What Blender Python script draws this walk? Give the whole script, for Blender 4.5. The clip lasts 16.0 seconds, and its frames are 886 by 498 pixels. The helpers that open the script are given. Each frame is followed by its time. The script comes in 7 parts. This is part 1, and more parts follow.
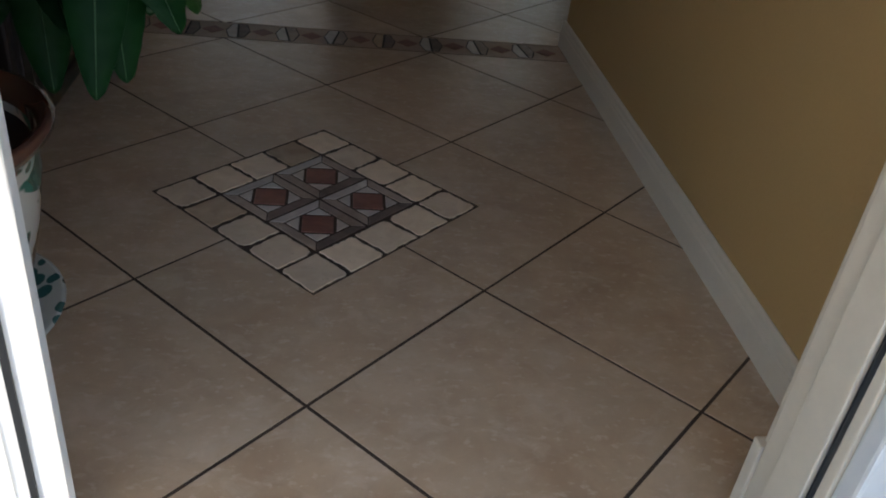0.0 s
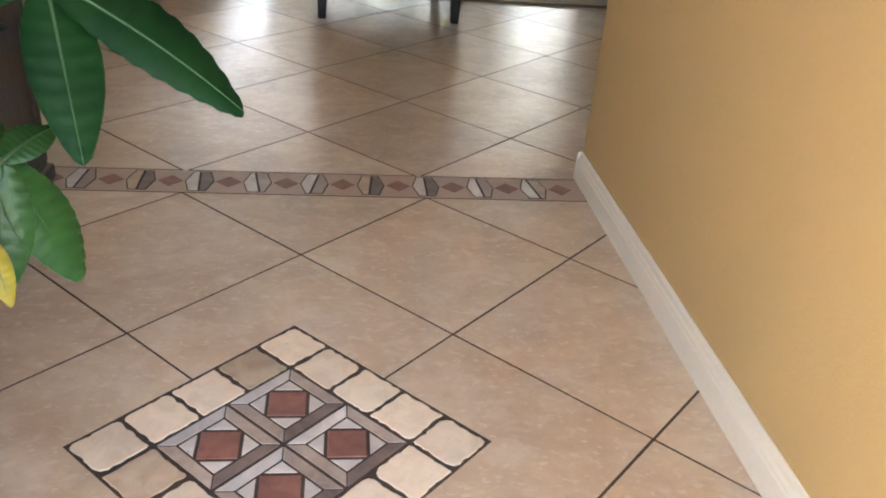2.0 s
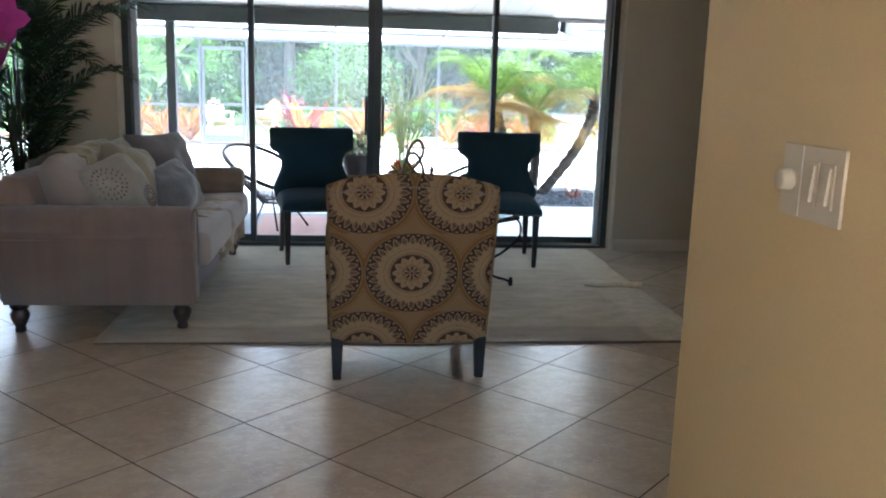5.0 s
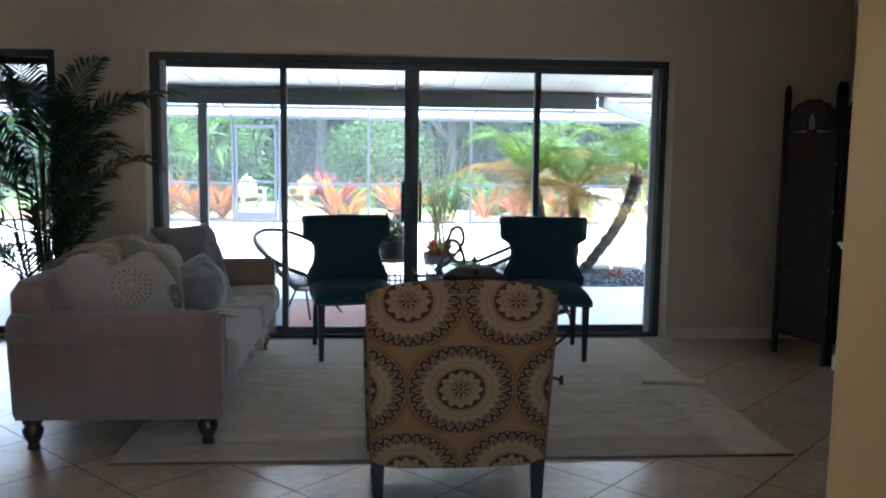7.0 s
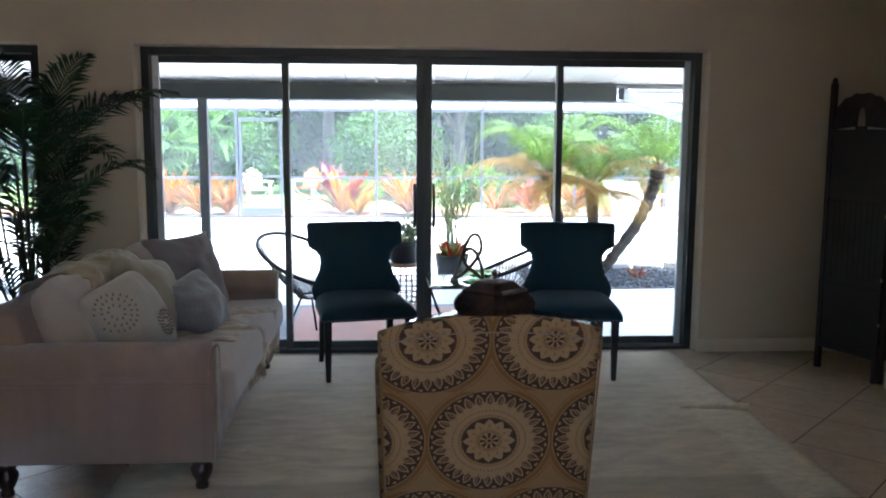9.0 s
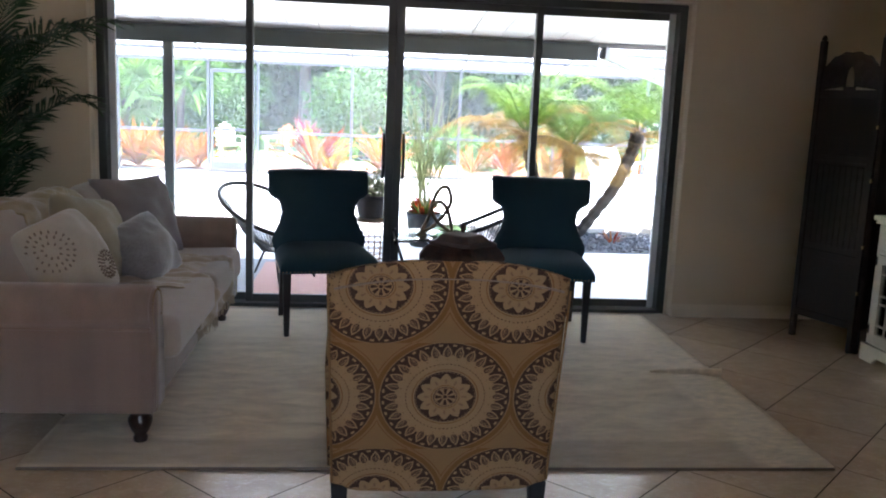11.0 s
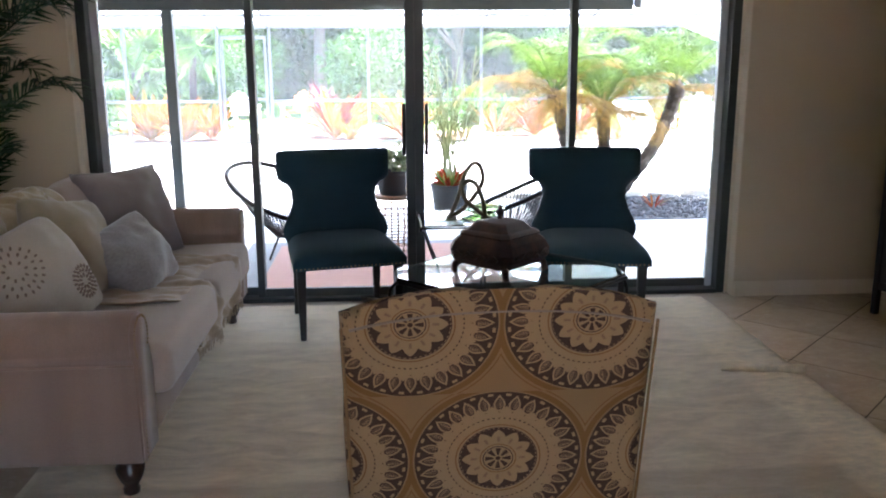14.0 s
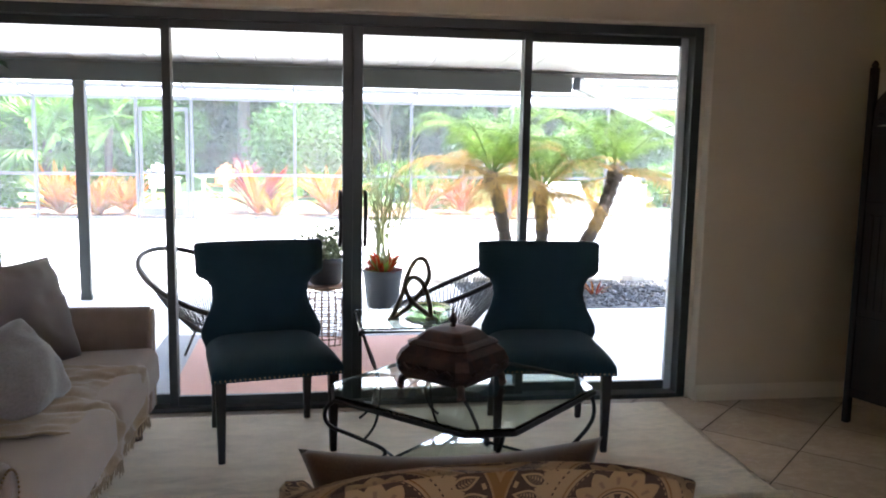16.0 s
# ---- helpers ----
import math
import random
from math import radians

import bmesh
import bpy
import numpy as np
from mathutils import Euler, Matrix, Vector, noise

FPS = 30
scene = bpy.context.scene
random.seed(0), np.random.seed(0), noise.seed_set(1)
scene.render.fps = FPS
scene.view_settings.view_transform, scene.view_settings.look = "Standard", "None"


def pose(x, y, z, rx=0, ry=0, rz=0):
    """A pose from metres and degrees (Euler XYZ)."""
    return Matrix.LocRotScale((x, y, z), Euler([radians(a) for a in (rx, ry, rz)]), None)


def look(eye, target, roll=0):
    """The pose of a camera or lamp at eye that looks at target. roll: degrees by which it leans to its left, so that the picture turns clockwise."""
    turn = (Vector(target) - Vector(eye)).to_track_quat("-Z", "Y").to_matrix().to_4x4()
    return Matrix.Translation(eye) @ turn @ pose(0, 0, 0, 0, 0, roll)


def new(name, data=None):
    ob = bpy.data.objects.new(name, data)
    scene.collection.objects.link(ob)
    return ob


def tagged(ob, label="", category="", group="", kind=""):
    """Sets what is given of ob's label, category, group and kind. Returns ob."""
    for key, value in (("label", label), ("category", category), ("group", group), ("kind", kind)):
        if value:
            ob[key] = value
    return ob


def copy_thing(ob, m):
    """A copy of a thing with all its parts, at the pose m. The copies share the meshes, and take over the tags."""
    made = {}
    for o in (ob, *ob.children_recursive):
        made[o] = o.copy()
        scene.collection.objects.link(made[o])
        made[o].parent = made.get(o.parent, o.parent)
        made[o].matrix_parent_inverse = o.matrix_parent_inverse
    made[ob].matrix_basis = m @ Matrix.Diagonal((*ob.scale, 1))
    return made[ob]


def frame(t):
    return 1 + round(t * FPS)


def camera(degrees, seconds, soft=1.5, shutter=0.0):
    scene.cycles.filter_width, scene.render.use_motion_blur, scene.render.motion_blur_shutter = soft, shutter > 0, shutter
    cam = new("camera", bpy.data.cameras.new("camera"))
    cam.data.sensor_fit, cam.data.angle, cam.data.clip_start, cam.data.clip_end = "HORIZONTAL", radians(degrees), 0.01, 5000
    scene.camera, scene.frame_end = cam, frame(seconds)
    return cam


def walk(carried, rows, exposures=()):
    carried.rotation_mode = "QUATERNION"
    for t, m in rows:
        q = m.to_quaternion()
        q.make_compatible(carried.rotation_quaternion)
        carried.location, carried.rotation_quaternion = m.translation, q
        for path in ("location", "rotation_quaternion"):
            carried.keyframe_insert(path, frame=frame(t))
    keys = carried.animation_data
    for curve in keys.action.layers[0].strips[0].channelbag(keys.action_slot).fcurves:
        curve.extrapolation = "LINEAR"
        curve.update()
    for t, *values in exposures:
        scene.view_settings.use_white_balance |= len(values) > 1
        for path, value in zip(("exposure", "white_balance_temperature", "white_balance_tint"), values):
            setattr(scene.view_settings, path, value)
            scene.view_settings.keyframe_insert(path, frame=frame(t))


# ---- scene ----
cam = camera(55.1, 16.0, 2.0)
PATH = [
    (0, (-0.287, -3.407, 0.943), (-0.022, -1.742, -0.133), 7.2),
    (0.5, (-0.262, -3.258, 0.947), (-0.004, -1.586, -0.121), 7.8),
    (1, (-0.228, -3.162, 0.95), (0.003, -1.477, -0.104), 4.6),
    (1.5, (-0.22, -2.983, 0.972), (0.019, -1.281, -0.051), 4.5),
    (2, (-0.228, -2.878, 1.0), (0.019, -1.142, 0.037), 4.8),
    (2.5, (-0.24, -2.797, 1.061), (-0.007, -1.007, 0.2), 3.2),
    (3, (-0.256, -2.7, 1.09), (-0.032, -0.881, 0.289), 2.0),
    (3.5, (-0.256, -2.59, 1.117), (-0.027, -0.755, 0.355), 1.6),
    (4, (-0.255, -2.519, 1.174), (-0.029, -0.645, 0.514), 2.0),
    (4.5, (-0.27, -2.477, 1.225), (-0.058, -0.56, 0.694), 2.1),
    (5, (-0.26, -2.399, 1.274), (-0.044, -0.449, 0.887), 1.7),
    (5.2, (-0.252, -2.363, 1.286), (-0.031, -0.406, 0.936), 1.7),
    (7.5, (-0.311, -1.926, 1.388), (-0.188, 0.057, 1.157), 0.3),
    (8, (-0.324, -1.816, 1.428), (-0.208, 0.165, 1.185), -0.0),
    (8.2, (-0.361, -1.749, 1.459), (-0.245, 0.232, 1.203), -0.0),
    (10.3, (-0.243, -1.427, 1.398), (-0.086, 0.549, 1.134), 1.3),
    (10.5, (-0.252, -1.402, 1.378), (-0.094, 0.571, 1.094), 1.6),
    (11, (-0.251, -1.352, 1.347), (-0.07, 0.611, 1.009), 2.3),
    (11.5, (-0.26, -1.329, 1.317), (-0.026, 0.619, 0.931), 2.1),
    (12, (-0.225, -1.31, 1.266), (0.024, 0.624, 0.819), 2.1),
    (12.5, (-0.151, -1.199, 1.235), (0.025, 0.724, 0.713), 2.6),
    (13, (-0.136, -1.088, 1.233), (-0.038, 0.829, 0.67), 2.7),
    (13.5, (-0.182, -0.913, 1.318), (-0.099, 1.015, 0.794), 2.0),
    (14, (-0.245, -0.748, 1.39), (-0.121, 1.2, 0.954), -0.3),
    (14.5, (-0.273, -0.606, 1.389), (-0.113, 1.35, 1.005), -0.5),
    (15, (-0.313, -0.427, 1.427), (-0.142, 1.537, 1.089), 0.6),
    (15.5, (-0.299, -0.329, 1.425), (-0.088, 1.637, 1.122), 1.3),
    (16, (-0.303, -0.255, 1.44), (0.004, 1.703, 1.172), 1.0),
]
EXPOSURES = [(0.0, 1.6, 6300, 10), (0.3, 2.5, 6400, 12), (0.8, 3.7, 6700, 14), (1.5, 4.25, 6800, 14), (2.1, 4.5, 6800, 15), (3.5, 4.65, 6500, 15), (4.2, 4.42, 5900, 13), (4.6, 4.2, 5650, 11), (5.0, 4.02, 5600, 10), (7.5, 3.5, 5400, 11), (8.2, 3.65, 5450, 11), (10.5, 4.0, 5800, 16), (12.0, 4.16, 6200, 19), (13.0, 4.46, 6400, 20), (13.5, 4.52, 6250, 19), (14.0, 4.38, 6000, 18), (14.5, 4.3, 5900, 18), (15.0, 4.55, 6100, 17), (15.5, 4.42, 6100, 17), (16.0, 4.08, 6150, 18)]
walk(cam, [(t, look(eye, target, roll)) for t, eye, target, roll in PATH], EXPOSURES)


# ---- world and sun ----
SUN_EL, SUN_AZ = 72.0, 100.0
world = bpy.data.worlds.new("sky")
world.use_nodes = True
scene.world = world
wn, wl = world.node_tree.nodes, world.node_tree.links
sky = wn.new("ShaderNodeTexSky")
sky.sky_type, sky.sun_disc = "NISHITA", False
sky.sun_elevation, sky.sun_rotation = radians(SUN_EL), radians(SUN_AZ)
wl.new(sky.outputs[0], wn["Background"].inputs[0])
wn["Background"].inputs[1].default_value = 0.13
sun_data = bpy.data.lights.new("sun", "SUN")
sun_data.energy, sun_data.angle, sun_data.color = 4.6, radians(0.5), (1.0, 0.95, 0.88)
sun = new("sun", sun_data)
sun_dir = Vector((math.sin(radians(SUN_AZ)) * math.cos(radians(SUN_EL)), math.cos(radians(SUN_AZ)) * math.cos(radians(SUN_EL)), math.sin(radians(SUN_EL))))
sun.matrix_world = look(sun_dir * 30, (0, 0, 0))


# ---- materials ----
class Nodes:
    """Small expression helper for node materials."""

    def __init__(self, name):
        self.mat = bpy.data.materials.new(name)
        self.mat.use_nodes = True
        self.t = self.mat.node_tree
        self.b = self.t.nodes["Principled BSDF"]

    def put(self, value, socket):
        if hasattr(value, "is_output"):
            self.t.links.new(value, socket)
        elif isinstance(value, (tuple, list)):
            socket.default_value = (*value, 1.0) if len(value) == 3 and len(socket.default_value) == 4 else value
        else:
            socket.default_value = value

    def m(self, op, a, b=0.0, c=0.0):
        n = self.t.nodes.new("ShaderNodeMath")
        n.operation = op
        for v, s in zip((a, b, c), n.inputs):
            self.put(v, s)
        return n.outputs[0]

    def coords(self, kind="Object"):
        return self.t.nodes.new("ShaderNodeTexCoord").outputs[kind]

    def scaled(self, vec, s):
        n = self.t.nodes.new("ShaderNodeMapping")
        self.put(vec, n.inputs[0])
        n.inputs[3].default_value = s
        return n.outputs[0]

    def noise(self, vec, scale, detail=4.0, rough=0.55, out=0, distortion=0.0):
        n = self.t.nodes.new("ShaderNodeTexNoise")
        self.put(vec, n.inputs["Vector"])
        n.inputs["Scale"].default_value, n.inputs["Detail"].default_value, n.inputs["Roughness"].default_value = scale, detail, rough
        n.inputs["Distortion"].default_value = distortion
        return n.outputs[out]

    def voronoi(self, vec, scale, feature="F1"):
        n = self.t.nodes.new("ShaderNodeTexVoronoi")
        n.feature = feature
        self.put(vec, n.inputs["Vector"])
        n.inputs["Scale"].default_value = scale
        return n.outputs["Distance"]

    def ramp(self, fac, *stops):
        n = self.t.nodes.new("ShaderNodeValToRGB")
        self.put(fac, n.inputs[0])
        e = n.color_ramp.elements
        while len(e) < len(stops):
            e.new(0.5)
        for k, (p, c) in zip(e, stops):
            k.position, k.color = p, (*c, 1.0) if isinstance(c, tuple) else (c, c, c, 1.0)
        return n.outputs[0]

    def mix(self, fac, a, b, blend="MIX"):
        n = self.t.nodes.new("ShaderNodeMix")
        n.data_type, n.blend_type = "RGBA", blend
        self.put(fac, n.inputs[0])
        self.put(a, n.inputs[6])
        self.put(b, n.inputs[7])
        return n.outputs[2]

    def sep(self, vec):
        n = self.t.nodes.new("ShaderNodeSeparateXYZ")
        self.put(vec, n.inputs[0])
        return n.outputs

    def random(self):
        return self.t.nodes.new("ShaderNodeObjectInfo").outputs["Random"]

    def island(self):
        return self.t.nodes.new("ShaderNodeNewGeometry").outputs["Random Per Island"]

    def tint(self, colour, fac, amount):
        """Brightens or darkens a colour by fac (0 to 1) times amount."""
        f = self.m("ADD", self.m("MULTIPLY", self.m("SUBTRACT", fac, 0.5), 2 * amount), 1.0)
        n = self.t.nodes.new("ShaderNodeVectorMath")
        n.operation = "SCALE"
        self.put(colour, n.inputs[0])
        self.put(f, n.inputs["Scale"])
        return n.outputs[0]

    def bump(self, height, strength=0.3, distance=0.01):
        n = self.t.nodes.new("ShaderNodeBump")
        n.inputs["Strength"].default_value, n.inputs["Distance"].default_value = strength, distance
        self.put(height, n.inputs["Height"])
        self.t.links.new(n.outputs[0], self.b.inputs["Normal"])

    def done(self, colour, rough=0.5, metal=0.0, **more):
        self.put(colour, self.b.inputs["Base Color"])
        self.put(rough, self.b.inputs["Roughness"])
        self.put(metal, self.b.inputs["Metallic"])
        for key, value in more.items():
            self.put(value, self.b.inputs[key.replace("_", " ")])
        return self.mat


def plain(name, colour, rough=0.5, metal=0.0, grain=40.0, amount=0.12, bump=0.1, **more):
    """A surface of one colour with fine grain and broad soft variation."""
    n = Nodes(name)
    v = n.coords()
    f = n.noise(v, grain, 5)
    g = n.noise(v, grain / 12, 3)
    c = n.tint(n.tint(colour, f, amount), g, amount)
    n.bump(f, bump, 0.004)
    r = n.m("ADD", n.m("MULTIPLY", g, 0.2), rough - 0.1)
    return n.done(c, r, metal, **more)


def wall_paint(name, colour):
    n = Nodes(name)
    v = n.coords()
    stipple = n.noise(v, 140, 3)
    wash = n.noise(v, 1.6, 4)
    n.bump(n.m("ADD", stipple, n.m("MULTIPLY", n.noise(v, 30, 2), 0.6)), 0.25, 0.003)
    return n.done(n.tint(n.tint(colour, wash, 0.06), stipple, 0.03), 0.62)


def tile_mat():
    n = Nodes("beige_porcelain")
    v = n.coords()
    off = n.t.nodes.new("ShaderNodeVectorMath")
    off.operation = "ADD"
    n.put(v, off.inputs[0])
    comb = n.t.nodes.new("ShaderNodeCombineXYZ")
    for k in range(3):
        n.put(n.m("MULTIPLY", n.random(), 37.0 + 11 * k), comb.inputs[k])
    n.put(comb.outputs[0], off.inputs[1])
    w = off.outputs[0]
    broad = n.noise(w, 5, 5, 0.6, 0, 0.6)
    fine = n.noise(w, 26, 6, 0.65)
    clouds = n.noise(n.scaled(w, (1, 1.35, 1)), 17, 5, 0.6, 0, 0.5)
    spots = n.noise(n.scaled(w, (1, 1.5, 1)), 48, 4, 0.55)
    c = n.ramp(broad, (0.3, (0.47, 0.32, 0.20)), (0.52, (0.57, 0.41, 0.265)), (0.72, (0.66, 0.495, 0.34)))
    c = n.mix(n.ramp(clouds, (0.50, 0.0), (0.70, 0.6)), c, (0.70, 0.555, 0.415))
    c = n.mix(n.ramp(clouds, (0.28, 0.40), (0.44, 0.0)), c, (0.46, 0.30, 0.185))
    c = n.mix(n.ramp(spots, (0.57, 0.0), (0.68, 0.5)), c, (0.74, 0.61, 0.47))
    c = n.tint(c, fine, 0.10)
    c = n.tint(c, n.random(), 0.07)
    n.bump(n.noise(w, 9, 3), 0.05, 0.004)
    return n.done(c, n.m("ADD", n.m("MULTIPLY", clouds, 0.14), 0.30), 0.0, Specular_IOR_Level=1.0, Coat_Weight=1.0, Coat_Roughness=0.24)


def stone_mat(name, colour, dark, scale=18.0, rough=0.55):
    n = Nodes(name)
    v = n.coords()
    a = n.noise(v, scale, 6, 0.6, 0, 0.8)
    pits = n.ramp(n.voronoi(v, scale * 5), (0.05, 1.0), (0.16, 0.0))
    pits = n.m("MULTIPLY", pits, n.ramp(n.noise(v, scale * 1.5), (0.55, 0.0), (0.65, 0.8)))
    c = n.mix(n.ramp(a, (0.35, 0.0), (0.7, 1.0)), dark, colour)
    c = n.tint(c, n.random(), 0.14)
    c = n.mix(pits, c, (0.12, 0.08, 0.05))
    n.bump(n.m("SUBTRACT", a, pits), 0.3, 0.003)
    return n.done(c, rough)


def wood_mat(name, colour, dark, rough=0.4, stretch=(14, 14, 1.2)):
    n = Nodes(name)
    v = n.scaled(n.coords(), stretch)
    g = n.noise(v, 3.0, 6, 0.65, 0, 1.2)
    f = n.noise(n.coords(), 90, 3)
    c = n.mix(n.ramp(g, (0.35, 0.0), (0.7, 1.0)), dark, colour)
    n.bump(n.m("ADD", g, n.m("MULTIPLY", f, 0.3)), 0.2, 0.003)
    return n.done(n.tint(c, f, 0.1), n.m("ADD", n.m("MULTIPLY", g, 0.25), rough - 0.12))


def fabric_mat(name, colour, rough=0.9, weave=420.0, amount=0.16, sheen=0.3, stripe=0.0):
    n = Nodes(name)
    v = n.coords()
    s = n.sep(v)
    f = n.noise(n.scaled(v, (1, 1, 0.4)), weave, 2)
    g = n.noise(v, 7, 4)
    c = n.tint(n.tint(colour, f, amount), g, amount * 0.8)
    if stripe:
        band = n.noise(n.scaled(v, (1, 1, 0.05)), 11, 2)
        c = n.tint(c, band, stripe)
    n.bump(n.m("ADD", f, n.m("MULTIPLY", g, 0.8)), 0.3, 0.003)
    return n.done(c, rough, 0.0, Sheen_Weight=sheen, Sheen_Roughness=0.5)


def glass_mat(name, tint=(1, 1, 1), rough=0.0, ior=1.45):
    n = Nodes(name)
    return n.done(tint, rough, 0.0, Transmission_Weight=1.0, IOR=ior)


def pane_mat(name, gloss=0.06):
    """Thin window glass: mostly clear, with a weak mirror that grows at grazing angles."""
    m = bpy.data.materials.new(name)
    m.use_nodes = True
    t = m.node_tree
    t.nodes.remove(t.nodes["Principled BSDF"])
    clear, shine, mix, fres = (t.nodes.new("ShaderNodeBsdf" + k) if k in ("Transparent", "Glossy") else t.nodes.new(k) for k in ("Transparent", "Glossy", "ShaderNodeMixShader", "ShaderNodeFresnel"))
    clear.inputs[0].default_value = (0.93, 0.96, 0.95, 1)
    shine.inputs["Roughness"].default_value = 0.02
    fres.inputs[0].default_value = 1.25
    t.links.new(fres.outputs[0], mix.inputs[0])
    t.links.new(clear.outputs[0], mix.inputs[1])
    t.links.new(shine.outputs[0], mix.inputs[2])
    t.links.new(mix.outputs[0], t.nodes["Material Output"].inputs[0])
    return m


def leaf_mat(name, a, b, rough=0.4, trans=0.25, shine=0.2, thin=0.0):
    n = Nodes(name)
    v = n.coords()
    g = n.noise(v, 14, 4)
    c = n.mix(n.ramp(g, (0.3, 0.0), (0.7, 1.0)), a, b)
    c = n.tint(c, n.island(), 0.3)
    n.bump(n.noise(v, 60, 2), 0.2, 0.004)
    if thin:
        glow, mix = n.t.nodes.new("ShaderNodeBsdfTranslucent"), n.t.nodes.new("ShaderNodeMixShader")
        n.put(n.mix(1.0, c, (1.1, 1.12, 0.6), "MULTIPLY"), glow.inputs[0])
        mix.inputs[0].default_value = thin
        n.t.links.new(n.b.outputs[0], mix.inputs[1])
        n.t.links.new(glow.outputs[0], mix.inputs[2])
        n.t.links.new(mix.outputs[0], n.t.nodes["Material Output"].inputs[0])
    return n.done(c, rough, 0.0, Transmission_Weight=0.0, Subsurface_Weight=trans, Subsurface_Radius=(0.01, 0.02, 0.005), Subsurface_Scale=0.02, Specular_IOR_Level=shine)


M = {
    "gold_wall": wall_paint("gold_wall_paint", (0.49, 0.312, 0.122)),
    "tan_wall": wall_paint("tan_wall_paint", (0.60, 0.49, 0.35)),
    "white_wall": wall_paint("ceiling_paint", (0.78, 0.76, 0.72)),
    "trim": plain("cream_trim_paint", (0.72, 0.62, 0.48), 0.4, 0, 60, 0.05, 0.08),
    "door_white": plain("door_paint", (0.74, 0.73, 0.70), 0.35, 0, 60, 0.04, 0.05),
    "black_gap": plain("black_weatherstrip", (0.015, 0.015, 0.015), 0.7),
    "tile": tile_mat(),
    "grout": plain("brown_grout", (0.055, 0.036, 0.024), 0.9, 0, 120, 0.25, 0.3),
    "travertine": stone_mat("cream_tumbled_travertine", (0.82, 0.66, 0.48), (0.68, 0.52, 0.36)),
    "red_stone": stone_mat("red_marble", (0.26, 0.105, 0.07), (0.16, 0.062, 0.045), 22, 0.4),
    "white_stone": stone_mat("white_marble", (0.66, 0.60, 0.53), (0.45, 0.39, 0.34), 12, 0.35),
    "taupe_stone": stone_mat("taupe_marble", (0.45, 0.35, 0.27), (0.28, 0.20, 0.15), 16, 0.4),
    "dark_stone": stone_mat("dark_marble", (0.22, 0.15, 0.12), (0.11, 0.075, 0.06), 16, 0.4),
    "taupe_light": stone_mat("tan_tumbled_travertine", (0.55, 0.42, 0.28), (0.40, 0.28, 0.18)),
    "bronze": plain("dark_bronze_aluminium", (0.045, 0.05, 0.05), 0.45, 0.3, 80, 0.1, 0.05),
    "bright_alu": plain("bare_aluminium", (0.55, 0.56, 0.57), 0.4, 0.8, 80, 0.08, 0.05),
    "pale_frame": plain("pale_grey_frame", (0.58, 0.60, 0.62), 0.5, 0, 60, 0.06, 0.05),
    # white enamel set near black, so that strong sun leaves it pale grey
    "white_alu": plain("darkened_white_aluminium", (0.075, 0.08, 0.09), 0.4, 0.0, 50, 0.06, 0.05),
    "black_iron": plain("black_wrought_iron", (0.018, 0.016, 0.015), 0.42, 0.6, 90, 0.2, 0.2),
    "old_brass": plain("dull_brass", (0.35, 0.25, 0.12), 0.4, 0.8),
    "pane": pane_mat("window_glass"),
    "concrete": plain("pale_concrete", (0.62, 0.60, 0.56), 0.85, 0, 12, 0.08, 0.2),
    "beam_paint": plain("dark_green_grey_beam_paint", (0.018, 0.023, 0.022), 0.85, 0, 40, 0.12, 0.05),
    "lanai_ceiling": plain("white_panel_ceiling", (0.42, 0.42, 0.41), 0.5, 0, 20, 0.04, 0.05),
}


# ---- building helpers ----
def mesh_of(name, bm, smooth=False):
    me = bpy.data.meshes.new(name)
    bmesh.ops.recalc_face_normals(bm, faces=bm.faces)
    bm.to_mesh(me)
    bm.free()
    if smooth:
        for poly in me.polygons:
            poly.use_smooth = True
    return me


def part(name, bm, mat, parent=None, label="", smooth=False):
    ob = new(name, mesh_of(name, bm, smooth))
    ob.data.materials.append(M[mat] if isinstance(mat, str) else mat)
    if parent is not None:
        ob.parent = parent
        ob.matrix_parent_inverse = parent.matrix_basis.inverted()
    if label:
        ob["label"] = label
    return ob


def thing(name, label, category, at=(0, 0, 0), turn=0.0, group="", kind=""):
    ob = new(name)
    ob.empty_display_size = 0.1
    ob.matrix_basis = pose(*at, 0, 0, turn)
    return tagged(ob, label, category, group, kind)


def local(name, bm, mat, parent, label="", smooth=False):
    """A part whose mesh is given in its parent's own axes."""
    ob = part(name, bm, mat, None, label, smooth)
    ob.parent = parent
    return ob


def box(x0, x1, y0, y1, z0, z1, bevel=0.0, seg=2, bm=None):
    bm = bm or bmesh.new()
    r = bmesh.ops.create_cube(bm, size=1.0)
    vs = r["verts"]
    for v in vs:
        v.co = Vector(((x0 + x1) / 2 + v.co.x * (x1 - x0), (y0 + y1) / 2 + v.co.y * (y1 - y0), (z0 + z1) / 2 + v.co.z * (z1 - z0)))
    if bevel:
        es = list({e for v in vs for e in v.link_edges})
        bmesh.ops.bevel(bm, geom=es, offset=bevel, segments=seg, profile=0.6, affect="EDGES")
    return bm


